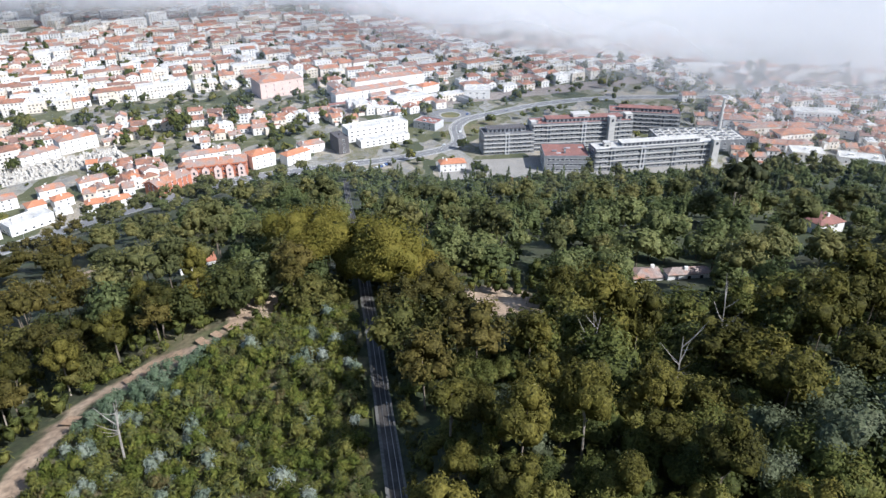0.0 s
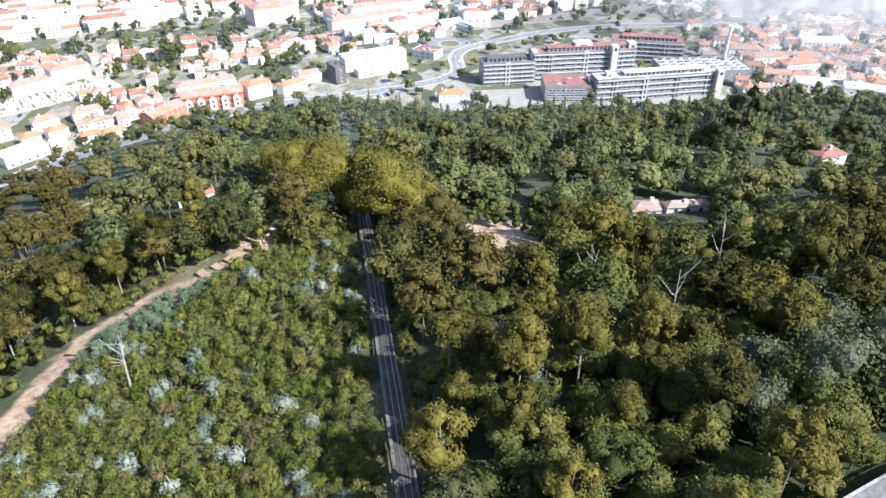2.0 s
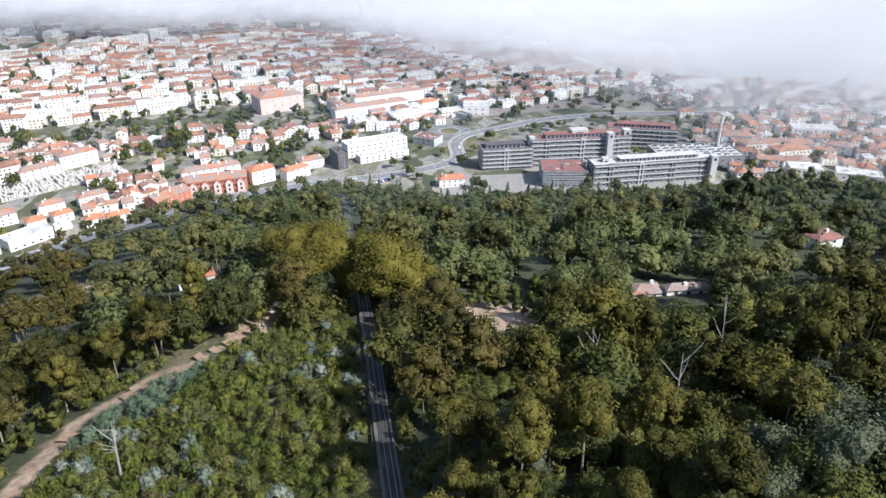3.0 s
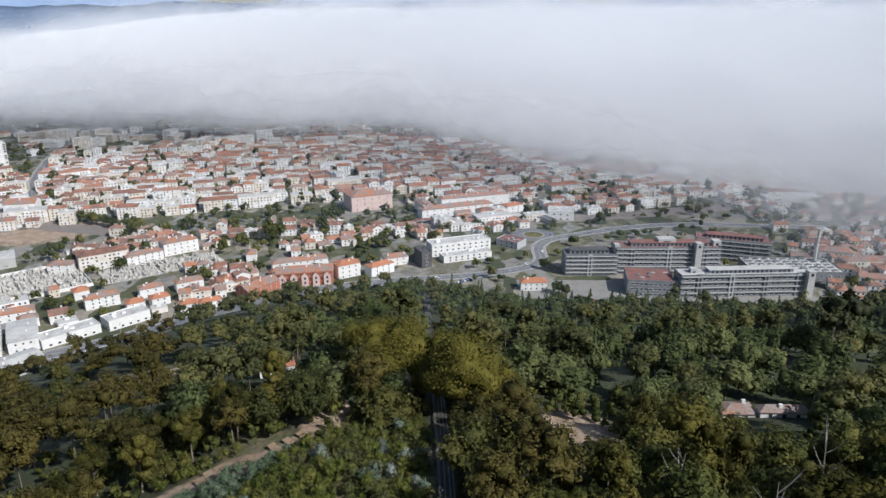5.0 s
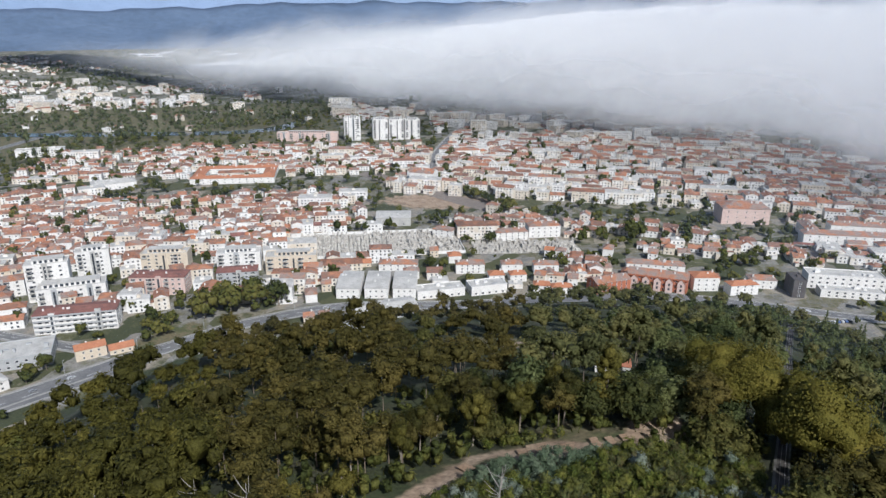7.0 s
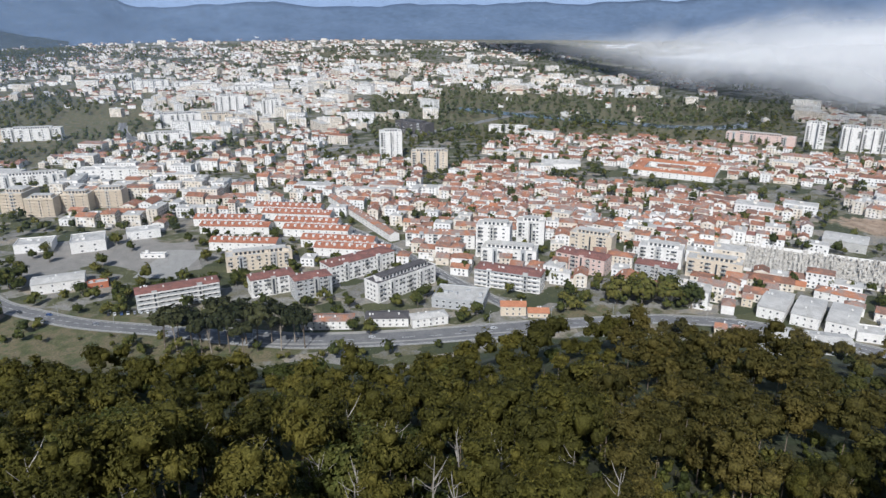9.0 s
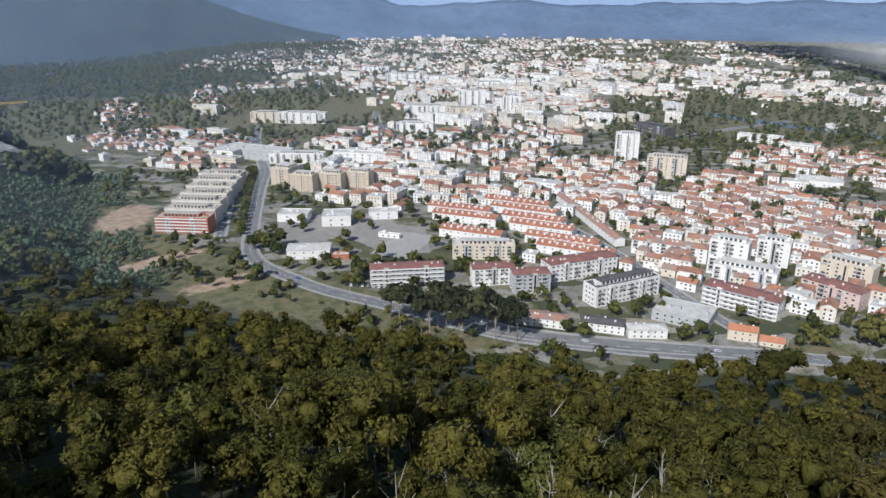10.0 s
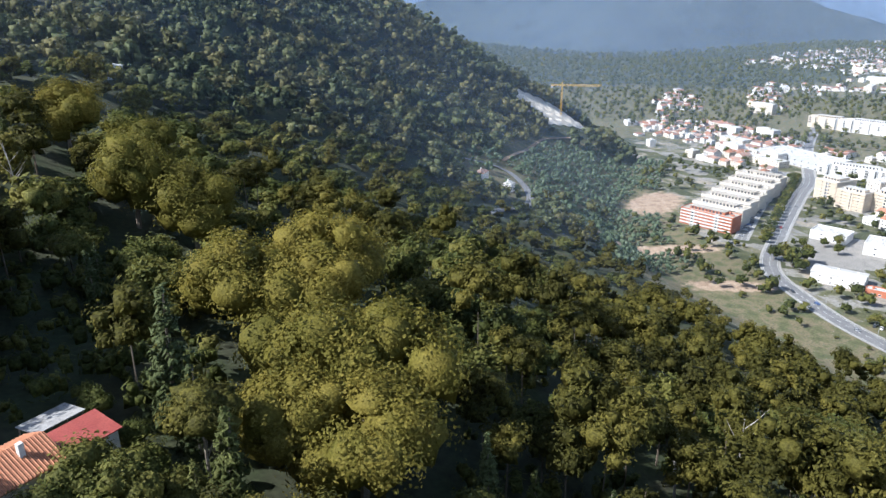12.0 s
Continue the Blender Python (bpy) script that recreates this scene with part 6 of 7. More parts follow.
for x_, y_, sc_ in PALES:
    tree("pale", x_, y_, sc_)

# low growth under and between the trees
gx2, gy2 = scatter(-200, 180, -200, 240, 4.6)
gd, ga = np.hypot(gx2, gy2), np.degrees(np.arctan2(-gx2, gy2))
keep = (gd > 24) & (gd < 190) & (ga > -48) & (ga < 178) & ~blocked(gx2, gy2, 0.3) & ~open_land(gx2, gy2)[0] & (np.random.random(len(gd)) < 0.75)
wood("undergrowth", gx2[keep], gy2[keep], np.random.uniform(1.1, 2.4, keep.sum()), "bush", [crown_quads("bush", 70 + k, 36, 0.5, 0, 3) for k in range(4)], BROAD, "brambles and saplings under the trees")

# low bushes up to the edge of the clearing beside the track
ex, ey = scatter(-2, 24, 116, 150, 2.6)
keep = (dirt_cover(ex, ey) < 0.35) & (ex > 10 - 0.165 * ey)
wood("clearing_growth", ex[keep], ey[keep], np.random.uniform(0.7, 1.7, keep.sum()), "bush", [crown_quads("bush", 95 + k, 60, 0.5, 0, 3, 0.6) for k in range(4)], LEAFY, "low green bushes at the edge of the clearing")

# shrubs on the open hollow
wx, wy = scatter(-800, -360, -560, -225, 5.0)
keep = (open_land(wx, wy)[1] | (inside_toe(wx, wy) < 4)) & (inside_toe(wx, wy) > -32) & ~blocked(wx, wy, 0.5) & (dirt_cover(wx, wy) < 0.3) & (wobble(wx, wy, 45, 9) > -0.6)
wood("shrubs", wx[keep], wy[keep], np.random.uniform(0.7, 2.9, keep.sum()), "bush", [crown_quads("bush", 75 + k, 26, 0.6, 0, 2, 0.8) for k in range(4)], REED, "grey-green shrubs on the open slope")

# young growth beside the track
bx, by = scatter(-90, 5, 12, 160, 2.05)
keep = open_land(bx, by)[0] & ~blocked(bx, by, 0.5)
bx, by = bx[keep], by[keep]
tone = 0.9 * wobble(bx, by, 19, 6) + 0.35 * wobble(bx, by, 7, 3) + np.random.uniform(-0.3, 0.3, len(bx))
order = np.argsort(np.hypot(bx, by - 60) + 90 * (np.hypot(bx + 66, by - 121) < 26))
for i_ in order[:260]:
    tree("silver" if tone[i_] > 0.5 else "sapling" if tone[i_] < -0.55 else "bush", bx[i_], by[i_], dice.uniform(0.8, 1.6))
rest = order[260:]
reedy = soft_disc(bx, by, -66, 121, 24, 8, 48) + 0.25 * wobble(bx, by, 9, 2) > 0.55
i_ = rest[reedy[rest]]
wood("reeds", bx[i_], by[i_], np.random.uniform(0.8, 1.3, len(i_)), "bush", [crown_quads("bush", 180 + k, 150, 0.5, 0, 4, 0.5) for k in range(4)], REED, "bed of tall blue-green reeds beside the lane")
for lo_, hi_, sp_ in ((0.5, 9, "silver"), (-0.55, 0.5, "bush"), (-9, -0.55, "sapling")):
    i_ = rest[(tone[rest] > lo_) & (tone[rest] <= hi_) & ~reedy[rest]]
    wood("young_growth", bx[i_], by[i_], np.random.uniform(0.85, 1.7, len(i_)), "bush", [crown_quads("bush", 80 + k, 160, 0.40, 0, 4, 0.7) for k in range(5)], SPECIES[sp_][0],
         "thicket of " + {"silver": "silvery", "bush": "bright green", "sapling": "dark green"}[sp_] + " young growth")

# growth along both edges of the track
ky = np.repeat(np.arange(14.0, 330, 1.7), 4)
ko = np.tile([-5.2, -3.6, 4.2, 6.2], len(ky) // 4)
kx = 4 - 0.165 * ky + ko + np.random.uniform(-0.7, 0.7, len(ky))
keep = ~((ko < 0) & (ky < 130) & (ko < -4))
wood("trackside_growth", kx[keep], ky[keep], np.random.uniform(0.45, 1.05, keep.sum()), "bush", [crown_quads("bush", 86 + k, 70, 0.55, 0, 3, 0.6) for k in range(4)], LEAFY, "low green growth along the track")

# plane trees and conifers round the house on the slope
for x_, y_, sc_ in PLANES:
    tree("plane", x_, y_, sc_)
for x_, y_, sc_ in ((-35, -94, 1.8), (-36, -89, 1.2), (-68, -59, 1.15), (-84, -47, 0.95), (-40, -137, 1.1), (-44, -148, 1.0)):
    tree("fir", x_, y_, sc_)
for x_, y_, sc_ in ((-32, -72, 1.45), (-73, -54, 0.95), (-29, -74, 1.0), (-49, -222, 1.2)):
    tree("larch", x_, y_, sc_)
# unseen trees beside the view, added to throw shade on house and slope
for x_, y_ in ((8, -66), (14, -76), (9, -88), (16, -98), (8, -108), (15, -120), (4, -126), (22, -86), (24, -110), (-4, -118), (-8, -130), (-6, -58), (4, -50), (13, -57), (12, -45), (0, -64), (22, -66), (24, -54), (-10, -122), (-14, -136), (-4, -142), (-18, -150), (-8, -158), (4, -150), (-20, -166), (-6, -174), (6, -164), (2, -132)):
    tree("broad", x_, y_, dice.uniform(1.6, 2.0) if y_ > -115 else dice.uniform(2.3, 2.7), label="tall tree out of view, added to shade the house")

# large trees that stand out in the town and along the foot of the hill
for x_, y_, sp_, sc_ in ((-236, 592, "broad", 1.9), (-228, 598, "broad", 1.6), (-190, 612, "fir", 2.0), (-227, 499, "broad", 1.1), (-218, 494, "broad", 1.0), (-330, 500, "broad", 1.2), (-262, 590, "broad", 1.0),
                         (-392, 246, "broad", 2.1), (-386, 262, "broad", 2.3), (-378, 277, "broad", 2.2), (-370, 291, "broad", 1.9), (-399, 268, "broad", 2.1), (-390, 285, "broad", 2.0), (-402, 252, "broad", 1.7), (-380, 298, "broad", 1.6),
                         (-414, -52, "pine", 1.9), (-404, -44, "pine", 2.0), (-412, -36, "pine", 2.1), (-400, -30, "pine", 1.9), (-409, -20, "pine", 2.15), (-397, -14, "pine", 2.0), (-406, -4, "pine", 2.1), (-394, 2, "pine", 2.0), (-403, 11, "pine", 2.1), (-391, 16, "pine", 1.9), (-399, 25, "pine", 1.9), (-389, 30, "pine", 1.7), (-418, -44, "pine", 1.7), (-392, -24, "pine", 1.8), (-386, -6, "pine", 1.8),
                         (-556, -178, "broad", 1.7), (-546, -168, "broad", 1.6), (-561, -163, "broad", 1.5), (-550, -184, "broad", 1.3), (-538, -160, "broad", 1.2), (-600, -152, "broad", 1.0), (-512, -90, "broad", 0.9), (-505, -82, "broad", 0.8), (-520, -75, "broad", 0.9), (-610, -92, "broad", 0.9),
                         (24, 494, "broad", 1.1), (30, 488, "broad", 0.9), (62, 476, "fir", 1.0), (100, 474, "fir", 1.1), (44, 478, "broad", 0.6), (140, 330, "fir", 1.5), (205, 330, "fir", 1.6), (118, 320, "broad", 1.5), (117, 252, "pine", 2.0), (112, 246, "pine", 1.5), (-690, -30, "fir", 1.0), (-665, -60, "broad", 1.2)):
    tree(sp_, x_, y_, sc_)
for x_, y_, sc_ in ((-19, -83, 1.15), (-24, -81, 1.1), (-13, -80, 0.9), (-27, -77, 1.0), (-20, -76, 1.2), (-26, -100, 0.6), (-28, -92, 0.55), (-34, -110, 0.7)):
    tree("broad", x_, y_, sc_)

# dark row of trees along the avenue
for a_, b_ in (((-372, 600), (-435, 626)), ((-435, 626), (-522, 660)), ((-534, 700), (-604, 806)), ((-520, 716), (-560, 790))):
    n_ = max(2, int(math.dist(a_, b_) / 8))
    for k_ in range(n_):
        tree("broad", a_[0] + (b_[0] - a_[0]) * k_ / n_ + dice.uniform(-2, 2), a_[1] + (b_[1] - a_[1]) * k_ / n_ + dice.uniform(-2, 2), dice.uniform(0.95, 1.4), label="dark green tree in the avenue's row")

# garden and street trees near the apartment blocks
for x_, y_ in ((-571, -176), (-600, -180), (-590, -172), (-546, -160), (-613, -167), (-623, -159), (-562, -112), (-540, -101), (-521, -92), (-575, -109), (-632, -106), (-518, -115), (-508, -84), (-485, -112),
               (-477, -92), (-504, -8), (-515, -3), (-565, -30), (-621, -46), (-649, -58), (-679, -74), (-699, -67), (-758, -99), (-491, 1), (-449, 38), (-441, 66), (-446, 20), (-429, 112), (-443, 122), (-436, 130)):
    tree("broad", x_, y_, dice.uniform(0.8, 1.25), label="rounded green tree beside apartment blocks")
for x_, y_ in ((-402, 146), (-396, 132), (-396, 72), (-402, 62), (-415, 223), (-400, 226), (-404, 211), (-396, 256), (-456, 102), (-493, 160), (-607, 188), (-623, 132), (-783, -6), (-249, 486), (-254, 478), (-311, 404),
               (-334, 419), (-428, 480), (-376, 506), (-198, 559), (-274, 575), (-435, 634), (-507, 688), (-411, 620), (-389, 620), (-346, 607), (-167, 606), (-144, 686), (-146, 573), (-136, 588), (-131, 609), (-497, 425), (-621, 439)):
    tree("broad", x_, y_, dice.uniform(0.7, 1.15), label="rounded green tree among the houses")

# trees among the houses
ux, uy = scatter(-1100, 500, -420, 1000, 10.5)
free = ~np.array([taken(a, b) for a, b in zip(ux, uy)])
keep = (inside_toe(ux, uy) < -8) & free & (np.random.random(len(ux)) < np.where(np.hypot(ux + 480, uy - 100) < 190, 0.85, 0.22 + 0.75 * (wobble(ux, uy, 62, 9) > 0.55) + 0.25 * (wobble(ux, uy, 60, 3) > 0)))
wood("town_trees", ux[keep], uy[keep], np.random.uniform(0.3, 1.15, keep.sum()), "broad", [crown_quads("broad", 90 + k, 38, 1.5, 2, 3) for k in range(6)], BROAD, "garden and street trees among the houses")
vx, vy = scatter(-3600, -1000, -2400, 1300, 20)
keep = (inside_toe(vx, vy) < -8) & (np.hypot(vx, vy) < 3600) & (wobble(vx, vy, 420, 8) + np.random.uniform(-0.25, 0.25, len(vx)) + 1.2 * np.clip((-vy - 450) / 300, 0, 1) + 0.75 * green_belt(vx, vy) > 0.25)
# copses on the y >= -250 side take the brightness-lifted FAR_GREEN
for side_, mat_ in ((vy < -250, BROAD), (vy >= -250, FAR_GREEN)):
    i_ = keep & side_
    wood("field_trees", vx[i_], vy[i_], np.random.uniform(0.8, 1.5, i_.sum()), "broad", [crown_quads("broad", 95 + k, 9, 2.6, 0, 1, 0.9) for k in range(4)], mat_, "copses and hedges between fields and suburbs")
for i_ in range(22):
    k_ = i_ / 21
    for o_ in (0, 3.5):
        tree("broad", -590 - 245 * k_, -209 - 62 * k_ + o_, 0.78, label="street tree in the avenue's median")

# ---- the house on the slope, below the plane trees ----
cottage = empty("cottage", "hillside house with orange tiled and red sheet roofs", "house", pose(-10.5, -88, float(ground_z(-12, -89)), 0, 0, 14))
shape = Shape()
shape.box(-6, 3.5, -4.5, 4.5, -2, 5.0)
shape.triangle_ends(-6, 3.5, -4.5, 4.5, 5.0, 2.0)
part("wall", shape.mesh("wall", CREAM), cottage)
shape = Shape()
shape.gable(-6, 3.5, -4.5, 4.5, 5.0, 2.0)
roof_ = part("roof", shape.mesh("roof", ORANGE), cottage)
course = Shape()
course.add([(0, 0.05, 7.24), (0.22, 0.05, 7.24), (0.22, 4.85, 5.1), (0, 4.85, 5.1), (0.11, 0.05, 7.34), (0.11, 4.85, 5.2)], [(0, 4, 5, 3), (4, 1, 2, 5), (3, 5, 2)])
course_ = course.mesh("tile_course", ORANGE)
for k_ in range(20):
    part("tile_course", course_, roof_, at=pose(-6.2 + k_ * 0.48, 0, 0))
    part("tile_course", course_, roof_, at=pose(-5.98 + k_ * 0.48, 0, 0, 0, 0, 180))
shape = Shape()
shape.box(-14.5, -6.0, -2.5, 2.5, -2, 3.6)
part("annex", shape.mesh("annex", WHITE), cottage)
shape = Shape()
shape.add([(-15, -3, 4.6), (-5.9, -3, 4.6), (-5.9, 3, 3.7), (-15, 3, 3.7), (-15, -3, 4.75), (-5.9, -3, 4.75), (-5.9, 3, 3.85), (-15, 3, 3.85)],
          [(3, 2, 1, 0), (4, 5, 6, 7), (0, 1, 5, 4), (1, 2, 6, 5), (2, 3, 7, 6), (3, 0, 4, 7)])
part("annex_roof", shape.mesh("annex_roof", surface("red_sheet", [(0.30, 0.06, 0.05), (0.38, 0.09, 0.07)], 2, 0.2, 0.5)), cottage, "red sheet metal roof")
shape = Shape()
shape.box(-3, -2.3, 1.2, 1.9, 5.5, 8.2)
part("chimney", shape.mesh("chimney", WHITE), cottage)
for u_ in (-4, 0):
    part("window", WINDOWS[(1.3, 1.4)], cottage, at=pose(u_, 4.5, 1.6, 0, 0, 180))
shed = empty("shed", "open shed with a worn grey sheet roof", "shed", pose(-19.5, -98, float(ground_z(-19.5, -98)), 0, 0, 14))
shape = Shape()
shape.add([(-3.6, -2.6, 3.4), (3.6, -2.6, 3.4), (3.6, 2.6, 4.0), (-3.6, 2.6, 4.0), (-3.6, -2.6, 3.5), (3.6, -2.6, 3.5), (3.6, 2.6, 4.1), (-3.6, 2.6, 4.1)],
          [(3, 2, 1, 0), (4, 5, 6, 7), (0, 1, 5, 4), (1, 2, 6, 5), (2, 3, 7, 6), (3, 0, 4, 7)])
part("roof", shape.mesh("roof", surface("worn_sheet", [(0.20, 0.20, 0.20), (0.38, 0.37, 0.36), (0.14, 0.13, 0.12)], 1.2, 0.2, 0.7)), shed)
for u_, v_ in ((-3.3, -2.3), (3.3, -2.3), (3.3, 2.3), (-3.3, 2.3)):
    post = Shape()
    tube(post, [(u_, v_, -1.5), (u_, v_, 3.4 + (0.5 if v_ > 0 else 0))], [0.12, 0.12])
    part("post", post.mesh("post", BARK), shed)

# ---- villas among the trees ----
for x_, y_, a_, L_, D_, r_, lab_ in ((145, 241, 20, 12, 10, REDROOF, "villa with a dark pyramid roof among trees"), (60, 180, 5, 9, 6, TILES, "low house with brown tiled roof among trees"),
                                     (72, 179, 5, 13, 3.4, TILES, "low outbuilding with brown tiled roof"), (-86, 211, 25, 12, 6, TERRACOTTA, "small outbuilding with red roof"),
                                     (-158, 219, 40, 12, 9, TERRACOTTA, "white house at the edge of the wood"), (-400, -362, 20, 12, 8, TILES, "white house above the hollow"), (-414, -345, 20, 9, 7, PALEROOF, "pale blue-grey house above the hollow")):
    z_ = float(ground_z(x_, y_)) - (2.2 if r_ is TERRACOTTA else 3.4 if y_ < 200 and x_ > 0 else 0)
    building(x_, y_, a_, L_, D_, 5.5, 2, WHITE, r_, lab_, "hip", 3.6, (1.3, 1.4), "fr", name="house", cat="house", rise=1.5 if D_ < 7 else 2.4, z=z_)
    CLEAR.pop()

# ---- building site with a tower crane ----
def crane(x, y, ang):
    ob = empty("tower_crane", "yellow tower crane over a building site", "crane", pose(x, y, float(ground_z(x, y)), 0, 0, ang))
    lattice = Shape()
    for u in (-0.8, 0.8):
        for v in (-0.8, 0.8):
            lattice.box(u - 0.2, u + 0.2, v - 0.2, v + 0.2, -1, 40)
    for z in np.arange(0, 39, 2.0):
        for s in (-0.8, 0.8):
            lattice.add([(-0.8, s, z), (-0.8, s, z + 0.35), (0.8, s, z + 2.35), (0.8, s, z + 2)], [(0, 1, 2, 3)])
            lattice.add([(s, -0.8, z), (s, -0.8, z + 0.35), (s, 0.8, z + 2.35), (s, 0.8, z + 2)], [(0, 1, 2, 3)])
    part("mast", lattice.mesh("mast", YELLOW), ob)
    jib = Shape()
    for v, z in ((-0.6, 40), (0.6, 40), (0, 41.6)):
        jib.box(-14, 48, v - 0.2, v + 0.2, z, z + 0.4)
    for u in np.arange(-14, 47, 2.0):
        jib.add([(u, -0.6, 40), (u + 0.35, -0.6, 40), (u + 1.35, 0, 41.6), (u + 1, 0, 41.6)], [(0, 1, 2, 3)])
        jib.add([(u, 0.6, 40), (u + 0.35, 0.6, 40), (u + 1.35, 0, 41.6), (u + 1, 0, 41.6)], [(0, 1, 2, 3)])
    part("jib", jib.mesh("jib", YELLOW), ob)
    weight = Shape()
    weight.box(-14, -11, -0.9, 0.9, 37.6, 40)
    part("counterweight", weight.mesh("counterweight", CONCRETE), ob)
    head = Shape()
    head.add([(-0.7, -0.7, 41.6), (0.7, -0.7, 41.6), (0.7, 0.7, 41.6), (-0.7, 0.7, 41.6), (0, 0, 47)], [(0, 1, 4), (1, 2, 4), (2, 3, 4), (3, 0, 4)])
    part("head", head.mesh("head", YELLOW), ob)


crane(-742, -535, 126)
bank = Shape()
xs_, ys_ = np.linspace(-685, -805, 31), np.linspace(-512, -588, 15)
verts_ = [(x, y, float(ground_z(x, y)) + (1.6 + 1.1 * math.sin(x * 0.31 + y * 0.2) + 0.9 * math.sin(y * 0.55)) * (1 if 0 < i < 30 and 0 < j < 14 else 0) - (0 if 0 < i < 30 and 0 < j < 14 else 2.5)) for i, x in enumerate(xs_) for j, y in enumerate(ys_)]
bank.add(verts_, [(i * 15 + j, i * 15 + j + 1, (i + 1) * 15 + j + 1, (i + 1) * 15 + j) for i in range(30) for j in range(14)])
solid("cut_bank", bank, [surface("cut_rock", [(0.50, 0.44, 0.36), (0.66, 0.60, 0.51), (0.76, 0.71, 0.63)], 8, 0.8, 0.95, 0.3)], "pale excavated rock face of a building site", "rock face", "structure")
road("valley_road", [(-340, -300), (-405, -318), (-441, -350), (-455, -380), (-436, -392), (-400, -398)], 6, "narrow asphalt road in the hollow", dashes=False, kerb=False, lift=0.6)
road("valley_road", [(-470, -400), (-540, -430), (-626, -474), (-716, -491)], 4, "pale lane across the hollow", DIRT, False, False, 0.6)

# ---- cemetery: walled rows of pale tombs ----
cem = empty("cemetery_wall", "white wall round the cemetery", "wall", pose(-407, 438, 0, 0, 0, 46), kind="structure")
for a_ in ((-72, 72, -33, -32.5), (-72, 72, 32.5, 33), (-72, -71.5, -32.5, 32.5), (71.5, 72, -32.5, 32.5)):
    w_ = Shape()
    w_.box(*a_, -0.5, 2.6)
    part("wall", w_.mesh("wall", WHITE), cem)
tombs = Shape()
for m_, hu_, hv_ in ((pose(-407, 438, 0.1, 0, 0, 46), 70, 31), (pose(-300, 512, 0.1, 0, 0, 41), 46, 15)):
    u_ = -hu_
    while u_ < hu_:
        v_ = -hv_ + dice.uniform(0, 2)
        while v_ < hv_:
            if dice.random() < 0.84:
                t_ = Shape()
                h_, w_ = dice.choice((0.5, 0.6, 0.9, 1.6, 2.8, 3.4)), dice.uniform(0.45, 0.8)
                t_.box(-w_, w_, -1.1, 1.1, 0, h_)
                if h_ > 2:
                    t_.gable(-w_, w_, -1.1, 1.1, h_, 0.6, 0, 0.1)
                else:
                    t_.box(-0.5, 0.5, 0.85, 1.05, h_, h_ + dice.uniform(0.5, 1.8))
                tombs.moved(m_ @ pose(u_ + dice.uniform(-0.7, 0.7), v_, 0, 0, 0, dice.choice((0, 0, 90)) + dice.uniform(-8, 8)), t_)
            v_ += dice.uniform(2.3, 3.6)
        u_ += dice.choice((1.9, 2.2, 2.6, 3.4))
solid("tombs", tombs, [STONE], "crowded pale stone tombs in rows", "tombs", "stuff")

# ---- railway and station square ----
RAILWAY = smooth_line([(-620, 640), (-395, 600), (-290, 606), (-200, 632), (-110, 652), (25, 695), (102, 722), (300, 800)], 10)
ballast = Shape()
ribbon(RAILWAY, -13, 13, 0.10, ballast)
railway = solid("railway", ballast, [surface("ballast", [(0.20, 0.165, 0.14), (0.28, 0.24, 0.21)], 6, 0.5, 0.95)], "broad brown ballast bed of the railway", "railway", "structure")
for o_ in (-9, -4.5, 0, 4.5, 9):
    for g_ in (-0.8, 0.8):
        r_ = Shape()
        ribbon(RAILWAY, o_ + g_ - 0.06, o_ + g_ + 0.06, 0.30, r_)
        part("rail", r_.mesh("rail", STEEL), railway, "steel rail")
canopy = empty("platform_canopy", "long platform canopy with a dark red roof", "canopy", pose(-89, 672, 0, 0, 0, 24))
c_ = Shape()
c_.gable(-32, 32, -3, 3, 4.6, 0.8)
part("roof", c_.mesh("roof", REDROOF), canopy)
for u_ in range(-28, 29, 8):
    c_ = Shape()
    tube(c_, [(u_, 0, 0), (u_, 0, 5)], [0.15, 0.15])
    part("post", c_.mesh("post", STEEL), canopy)
ring = Shape()
for k_ in range(32):
    a_, b_ = 6.2832 * k_ / 32, 6.2832 * (k_ + 1) / 32
    for r0_, r1_, z_, m_ in ((0, 9, 0.45, 1), (9, 10.5, 0.5, 2), (10.5, 20, 0.3, 0)):
        ring.add([(6 + r * math.cos(t), 640 + r * math.sin(t), z_) for r, t in ((r0_, a_), (r1_, a_), (r1_, b_), (r0_, b_))], [(0, 1, 2, 3)], m_)
solid("roundabout", ring, [ASPHALT, GRASS, PAVING], "roundabout with a grassed island", "road", "structure")
ramp_ = Shape()
ramp_line = smooth_line([(-60, 652), (-48, 664), (-44, 676), (-24, 688), (-1, 694), (14, 690), (26, 678)], 6)
for e_, h_ in ((-3.5, 5.2), (3.5, 5.2)):
    ribbon(ramp_line, e_ - 0.25, e_ + 0.25, h_, ramp_)
for p_, q_ in zip(ramp_line[:-1], ramp_line[1:]):
    for e_ in (-3.75, 3.75):
        t_ = (q_ - p_).normalized()
        n_ = Vector((-t_.y, t_.x)) * e_
        ramp_.add([(p_.x + n_.x, p_.y + n_.y, 0), (q_.x + n_.x, q_.y + n_.y, 0), (q_.x + n_.x, q_.y + n_.y, 5.2), (p_.x + n_.x, p_.y + n_.y, 5.2)], [(0, 1, 2, 3)])
ribbon(ramp_line, -3.5, 3.5, 4.2, ramp_, 1)
solid("road_ramp", ramp_, [CONCRETE, ASPHALT], "curved pale concrete road ramp by the station", "ramp", "structure")
stack = Shape()
tube(stack, [(232, 566, 0), (232, 566, 36)], [1.6, 1.1], 12)
solid("boiler_chimney", stack, [CONCRETE], "tall concrete hospital boiler chimney", "chimney")

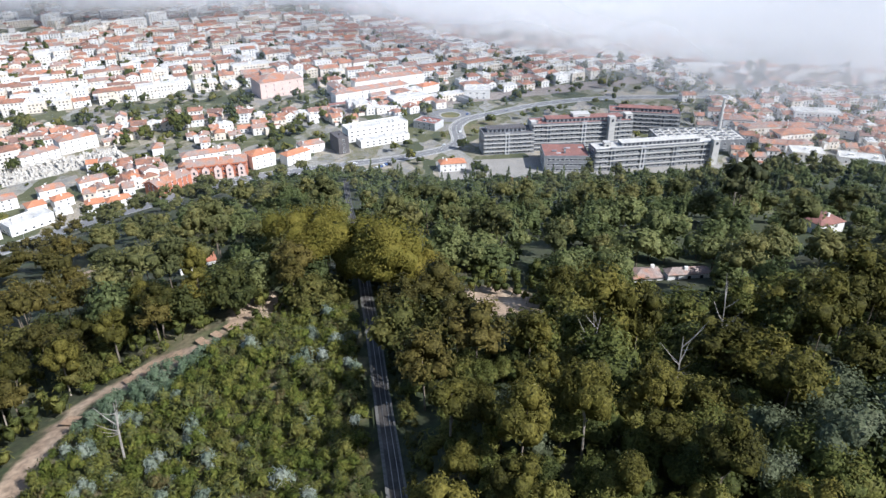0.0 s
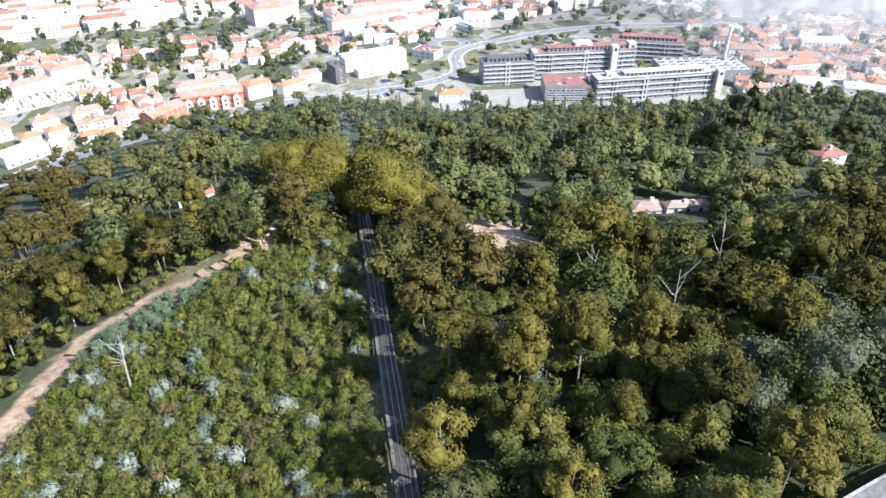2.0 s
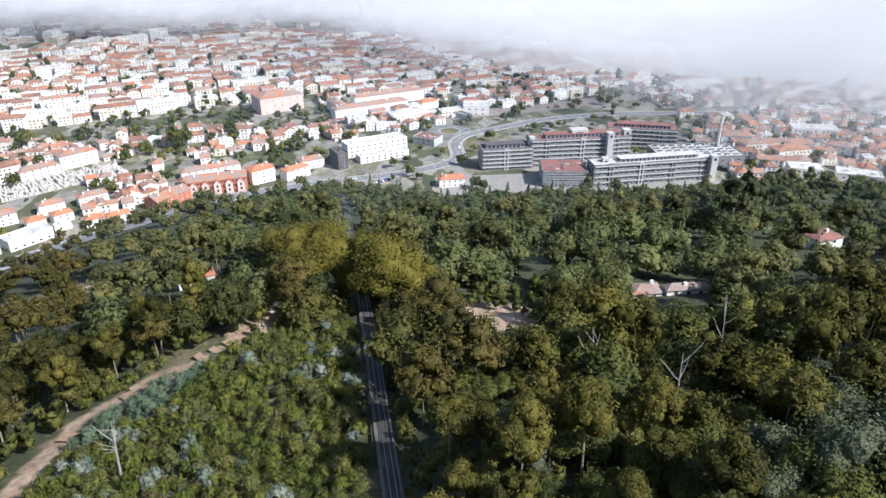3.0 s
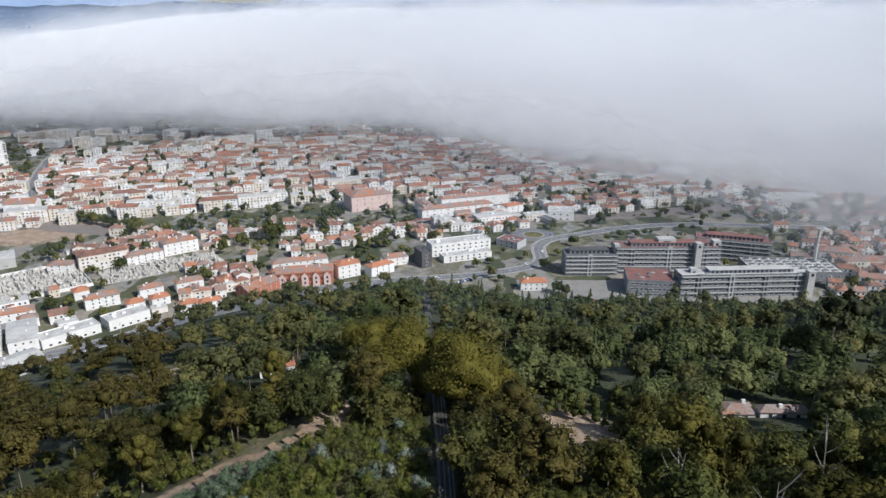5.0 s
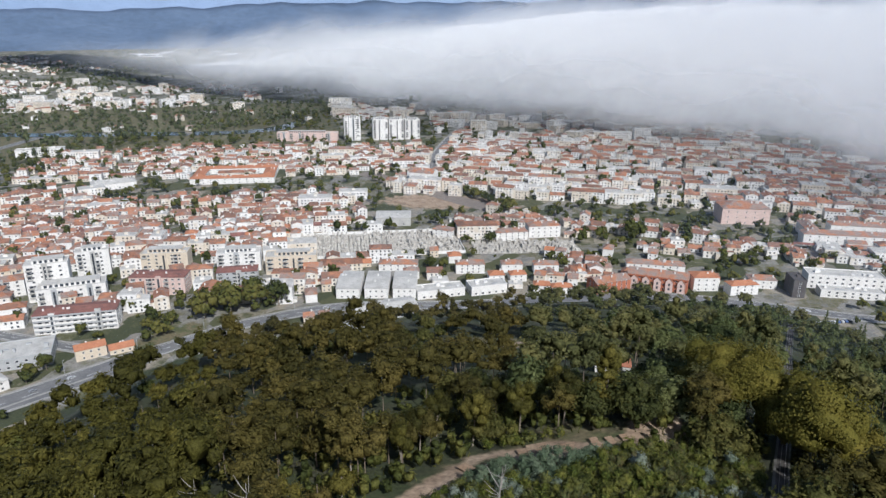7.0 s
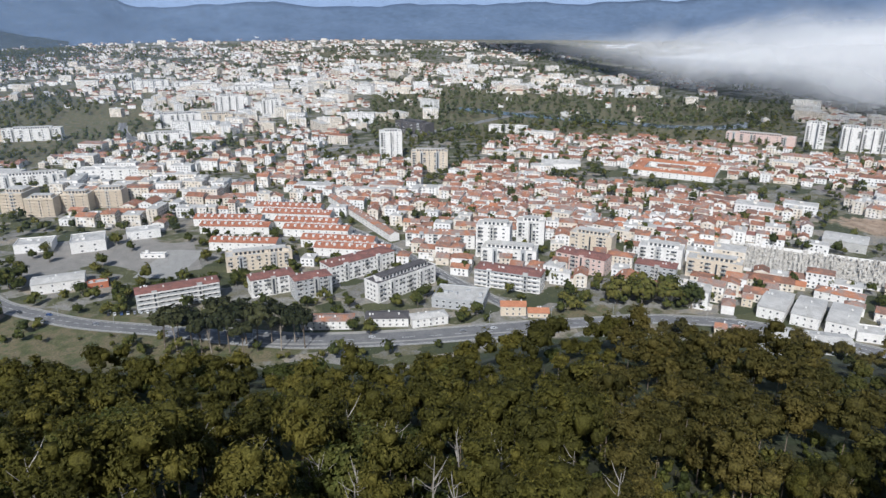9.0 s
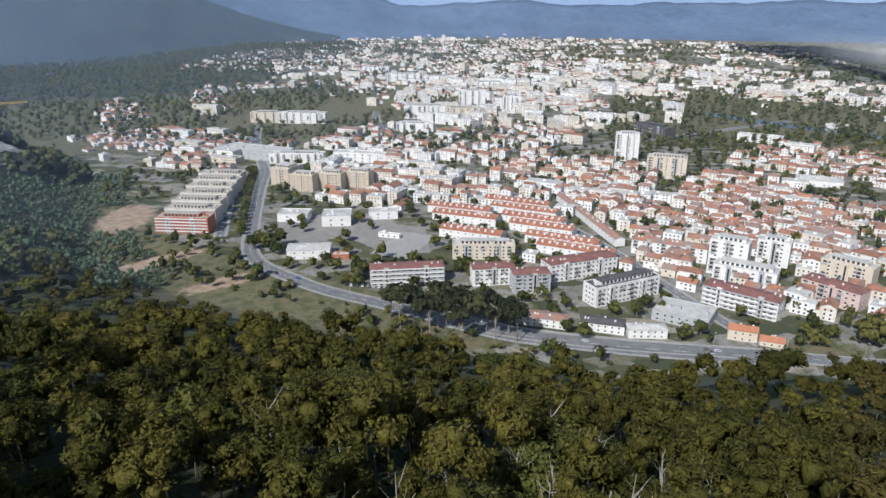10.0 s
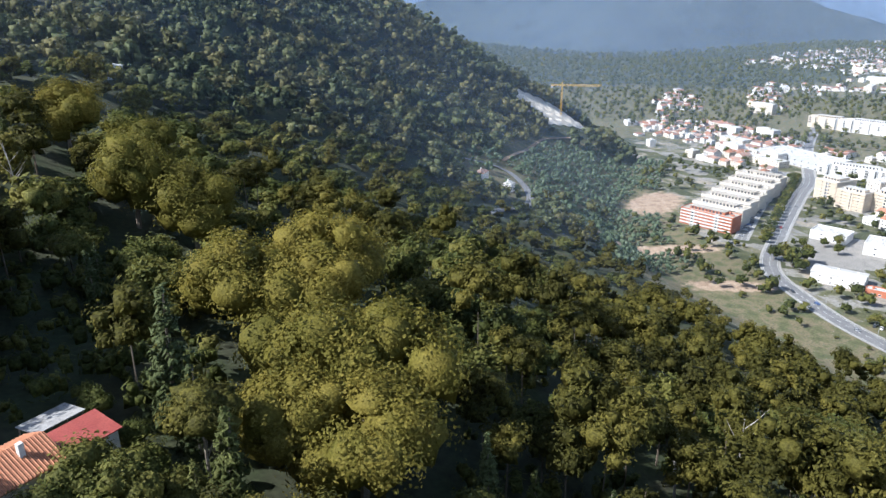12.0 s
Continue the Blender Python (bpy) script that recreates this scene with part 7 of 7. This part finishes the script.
# ---- cars ----
PAINTS = [surface("car_paint_" + n, [c, c], 2, 0.5, 0.3) for n, c in (("white", (0.75, 0.75, 0.75)), ("grey", (0.25, 0.26, 0.28)), ("dark", (0.04, 0.045, 0.05)), ("silver", (0.5, 0.51, 0.52)), ("red", (0.4, 0.05, 0.04)), ("blue", (0.05, 0.10, 0.25)))]
TYRE = surface("tyre", [(0.02, 0.02, 0.02), (0.03, 0.03, 0.03)], 1, 0.2, 0.9)
body_ = Shape()
prof_ = [(-2.1, 0.35), (-2.15, 0.8), (-1.9, 0.95), (-1.5, 1.4), (0.5, 1.42), (1.1, 0.95), (2.05, 0.8), (2.15, 0.35)]
body_.add([(x, y, z) for y in (-0.85, 0.85) for x, z in prof_], [tuple(range(7, -1, -1)), tuple(range(8, 16))] + [(i, (i + 1) % 8, 8 + (i + 1) % 8, 8 + i) for i in range(8)])
glass_ = Shape()
glass_.add([(1.06, -0.75, 0.99), (1.06, 0.75, 0.99), (0.54, 0.72, 1.39), (0.54, -0.72, 1.39)], [(0, 1, 2, 3)])
glass_.add([(-1.86, 0.75, 0.99), (-1.86, -0.75, 0.99), (-1.52, -0.72, 1.37), (-1.52, 0.72, 1.37)], [(0, 1, 2, 3)])
for s_ in (-1, 1):
    glass_.add([(-1.6, s_ * 0.87, 0.97), (0.9, s_ * 0.87, 0.97), (0.45, s_ * 0.87, 1.34), (-1.42, s_ * 0.87, 1.34)], [(0, 1, 2, 3)])
wheel_ = Shape()
wheel_.add([(0.32 * math.cos(6.2832 * k / 10), y, 0.32 + 0.32 * math.sin(6.2832 * k / 10)) for y in (-0.1, 0.1) for k in range(10)],
           [tuple(range(9, -1, -1)), tuple(range(10, 20))] + [(k, (k + 1) % 10, 10 + (k + 1) % 10, 10 + k) for k in range(10)])
CAR = [body_.mesh("body", p) for p in PAINTS], glass_.mesh("car_windows", GLASS), wheel_.mesh("wheel", TYRE)


def car(x, y, ang, lift=0.27, paint=None):
    k = dice.choice((0, 0, 1, 2, 2, 3, 3, 4, 5)) if paint is None else paint
    ob = empty("car", ("white", "grey", "black", "silver", "red", "blue")[k] + " hatchback car on the asphalt", "car", pose(x, y, max(0.0, float(ground_z(x, y))) + lift, 0, 0, ang), "cars")
    part("body", CAR[0][k], ob)
    part("car_windows", CAR[1], ob)
    for u in (-1.3, 1.3):
        for v in (-0.78, 0.78):
            part("wheel", CAR[2], ob, at=pose(u, v, 0))


for x_, y_, a_ in ((-497, -150, 40), (-487, -130, 60), (-462, -98, 62), (-404, 28, 70), (-391, 72, 80), (-383, 130, 88), (-378, 178, 95), (-381, 150, 90), (-640, -212, 14), (-720, -228, 14),
                   (-70, 514, 20), (0, 556, 60), (14, 590, 90), (22, 642, 90), (60, 652, 30), (-250, 392, 43), (-180, 458, 40), (-340, 308, 62)):
    car(x_, y_, a_)
for i_ in range(16):
    car(-592 - 9.0 * i_, -228 - 2.0 * i_ + (i_ % 2) * 1.0, 100)
for i_ in range(14):
    car(40 + 5.5 * i_ + dice.uniform(-0.6, 0.6), 481 + 0.6 * i_, 98, 0.1)
for i_ in range(8):
    car(-476 + 0.5 * i_, -92 + 4.2 * i_, 8, 0.1)
for i_ in range(10):
    car(-62 + 2.0 * i_, 495 + 2.2 * i_, 130, 0.1)

# ---- street lamps along the ring road ----
pole_, head_ = Shape(), Shape()
tube(pole_, [(0, 0, 0), (0, 0, 8.2), (0.5, 0, 9.2), (1.9, 0, 9.6)], [0.13, 0.09, 0.07, 0.06], 6)
head_.box(1.5, 2.5, -0.2, 0.2, 9.55, 9.72)
POLE, HEAD = pole_.mesh("pole", GREYW), head_.mesh("lamp_head", PALEROOF)
for x_, y_, a_ in ((-512, -160, 140), (-484, -124, 150), (-459, -86, 155), (-436, -40, 160), (-415, 0, 165), (-410, 38, 170), (-397, 75, 172), (-394, 112, 175), (-389, 150, 178), (-384, 192, 178), (-378, 235, 175),
                   (-352, 290, 145), (-312, 342, 135), (-262, 386, 135), (-214, 432, 135), (-150, 492, 130), (-630, -217, 105), (-690, -231, 105), (-750, -245, 105)):
    lamp_ = empty("street_lamp", "grey steel street lamp with curved arm", "lamp", pose(x_, y_, 0.2, 0, 0, a_ + 180), "street lamps")
    part("pole", POLE, lamp_)
    part("lamp_head", HEAD, lamp_)

building(-126, -358, 30, 15, 9, 4.5, 1, WHITE, PALEROOF, "white hillside house with pale roof among trees", "hip", 4, (1.3, 1.4), "f", name="villa", cat="house", rise=1.6, z=float(ground_z(-126, -358)))
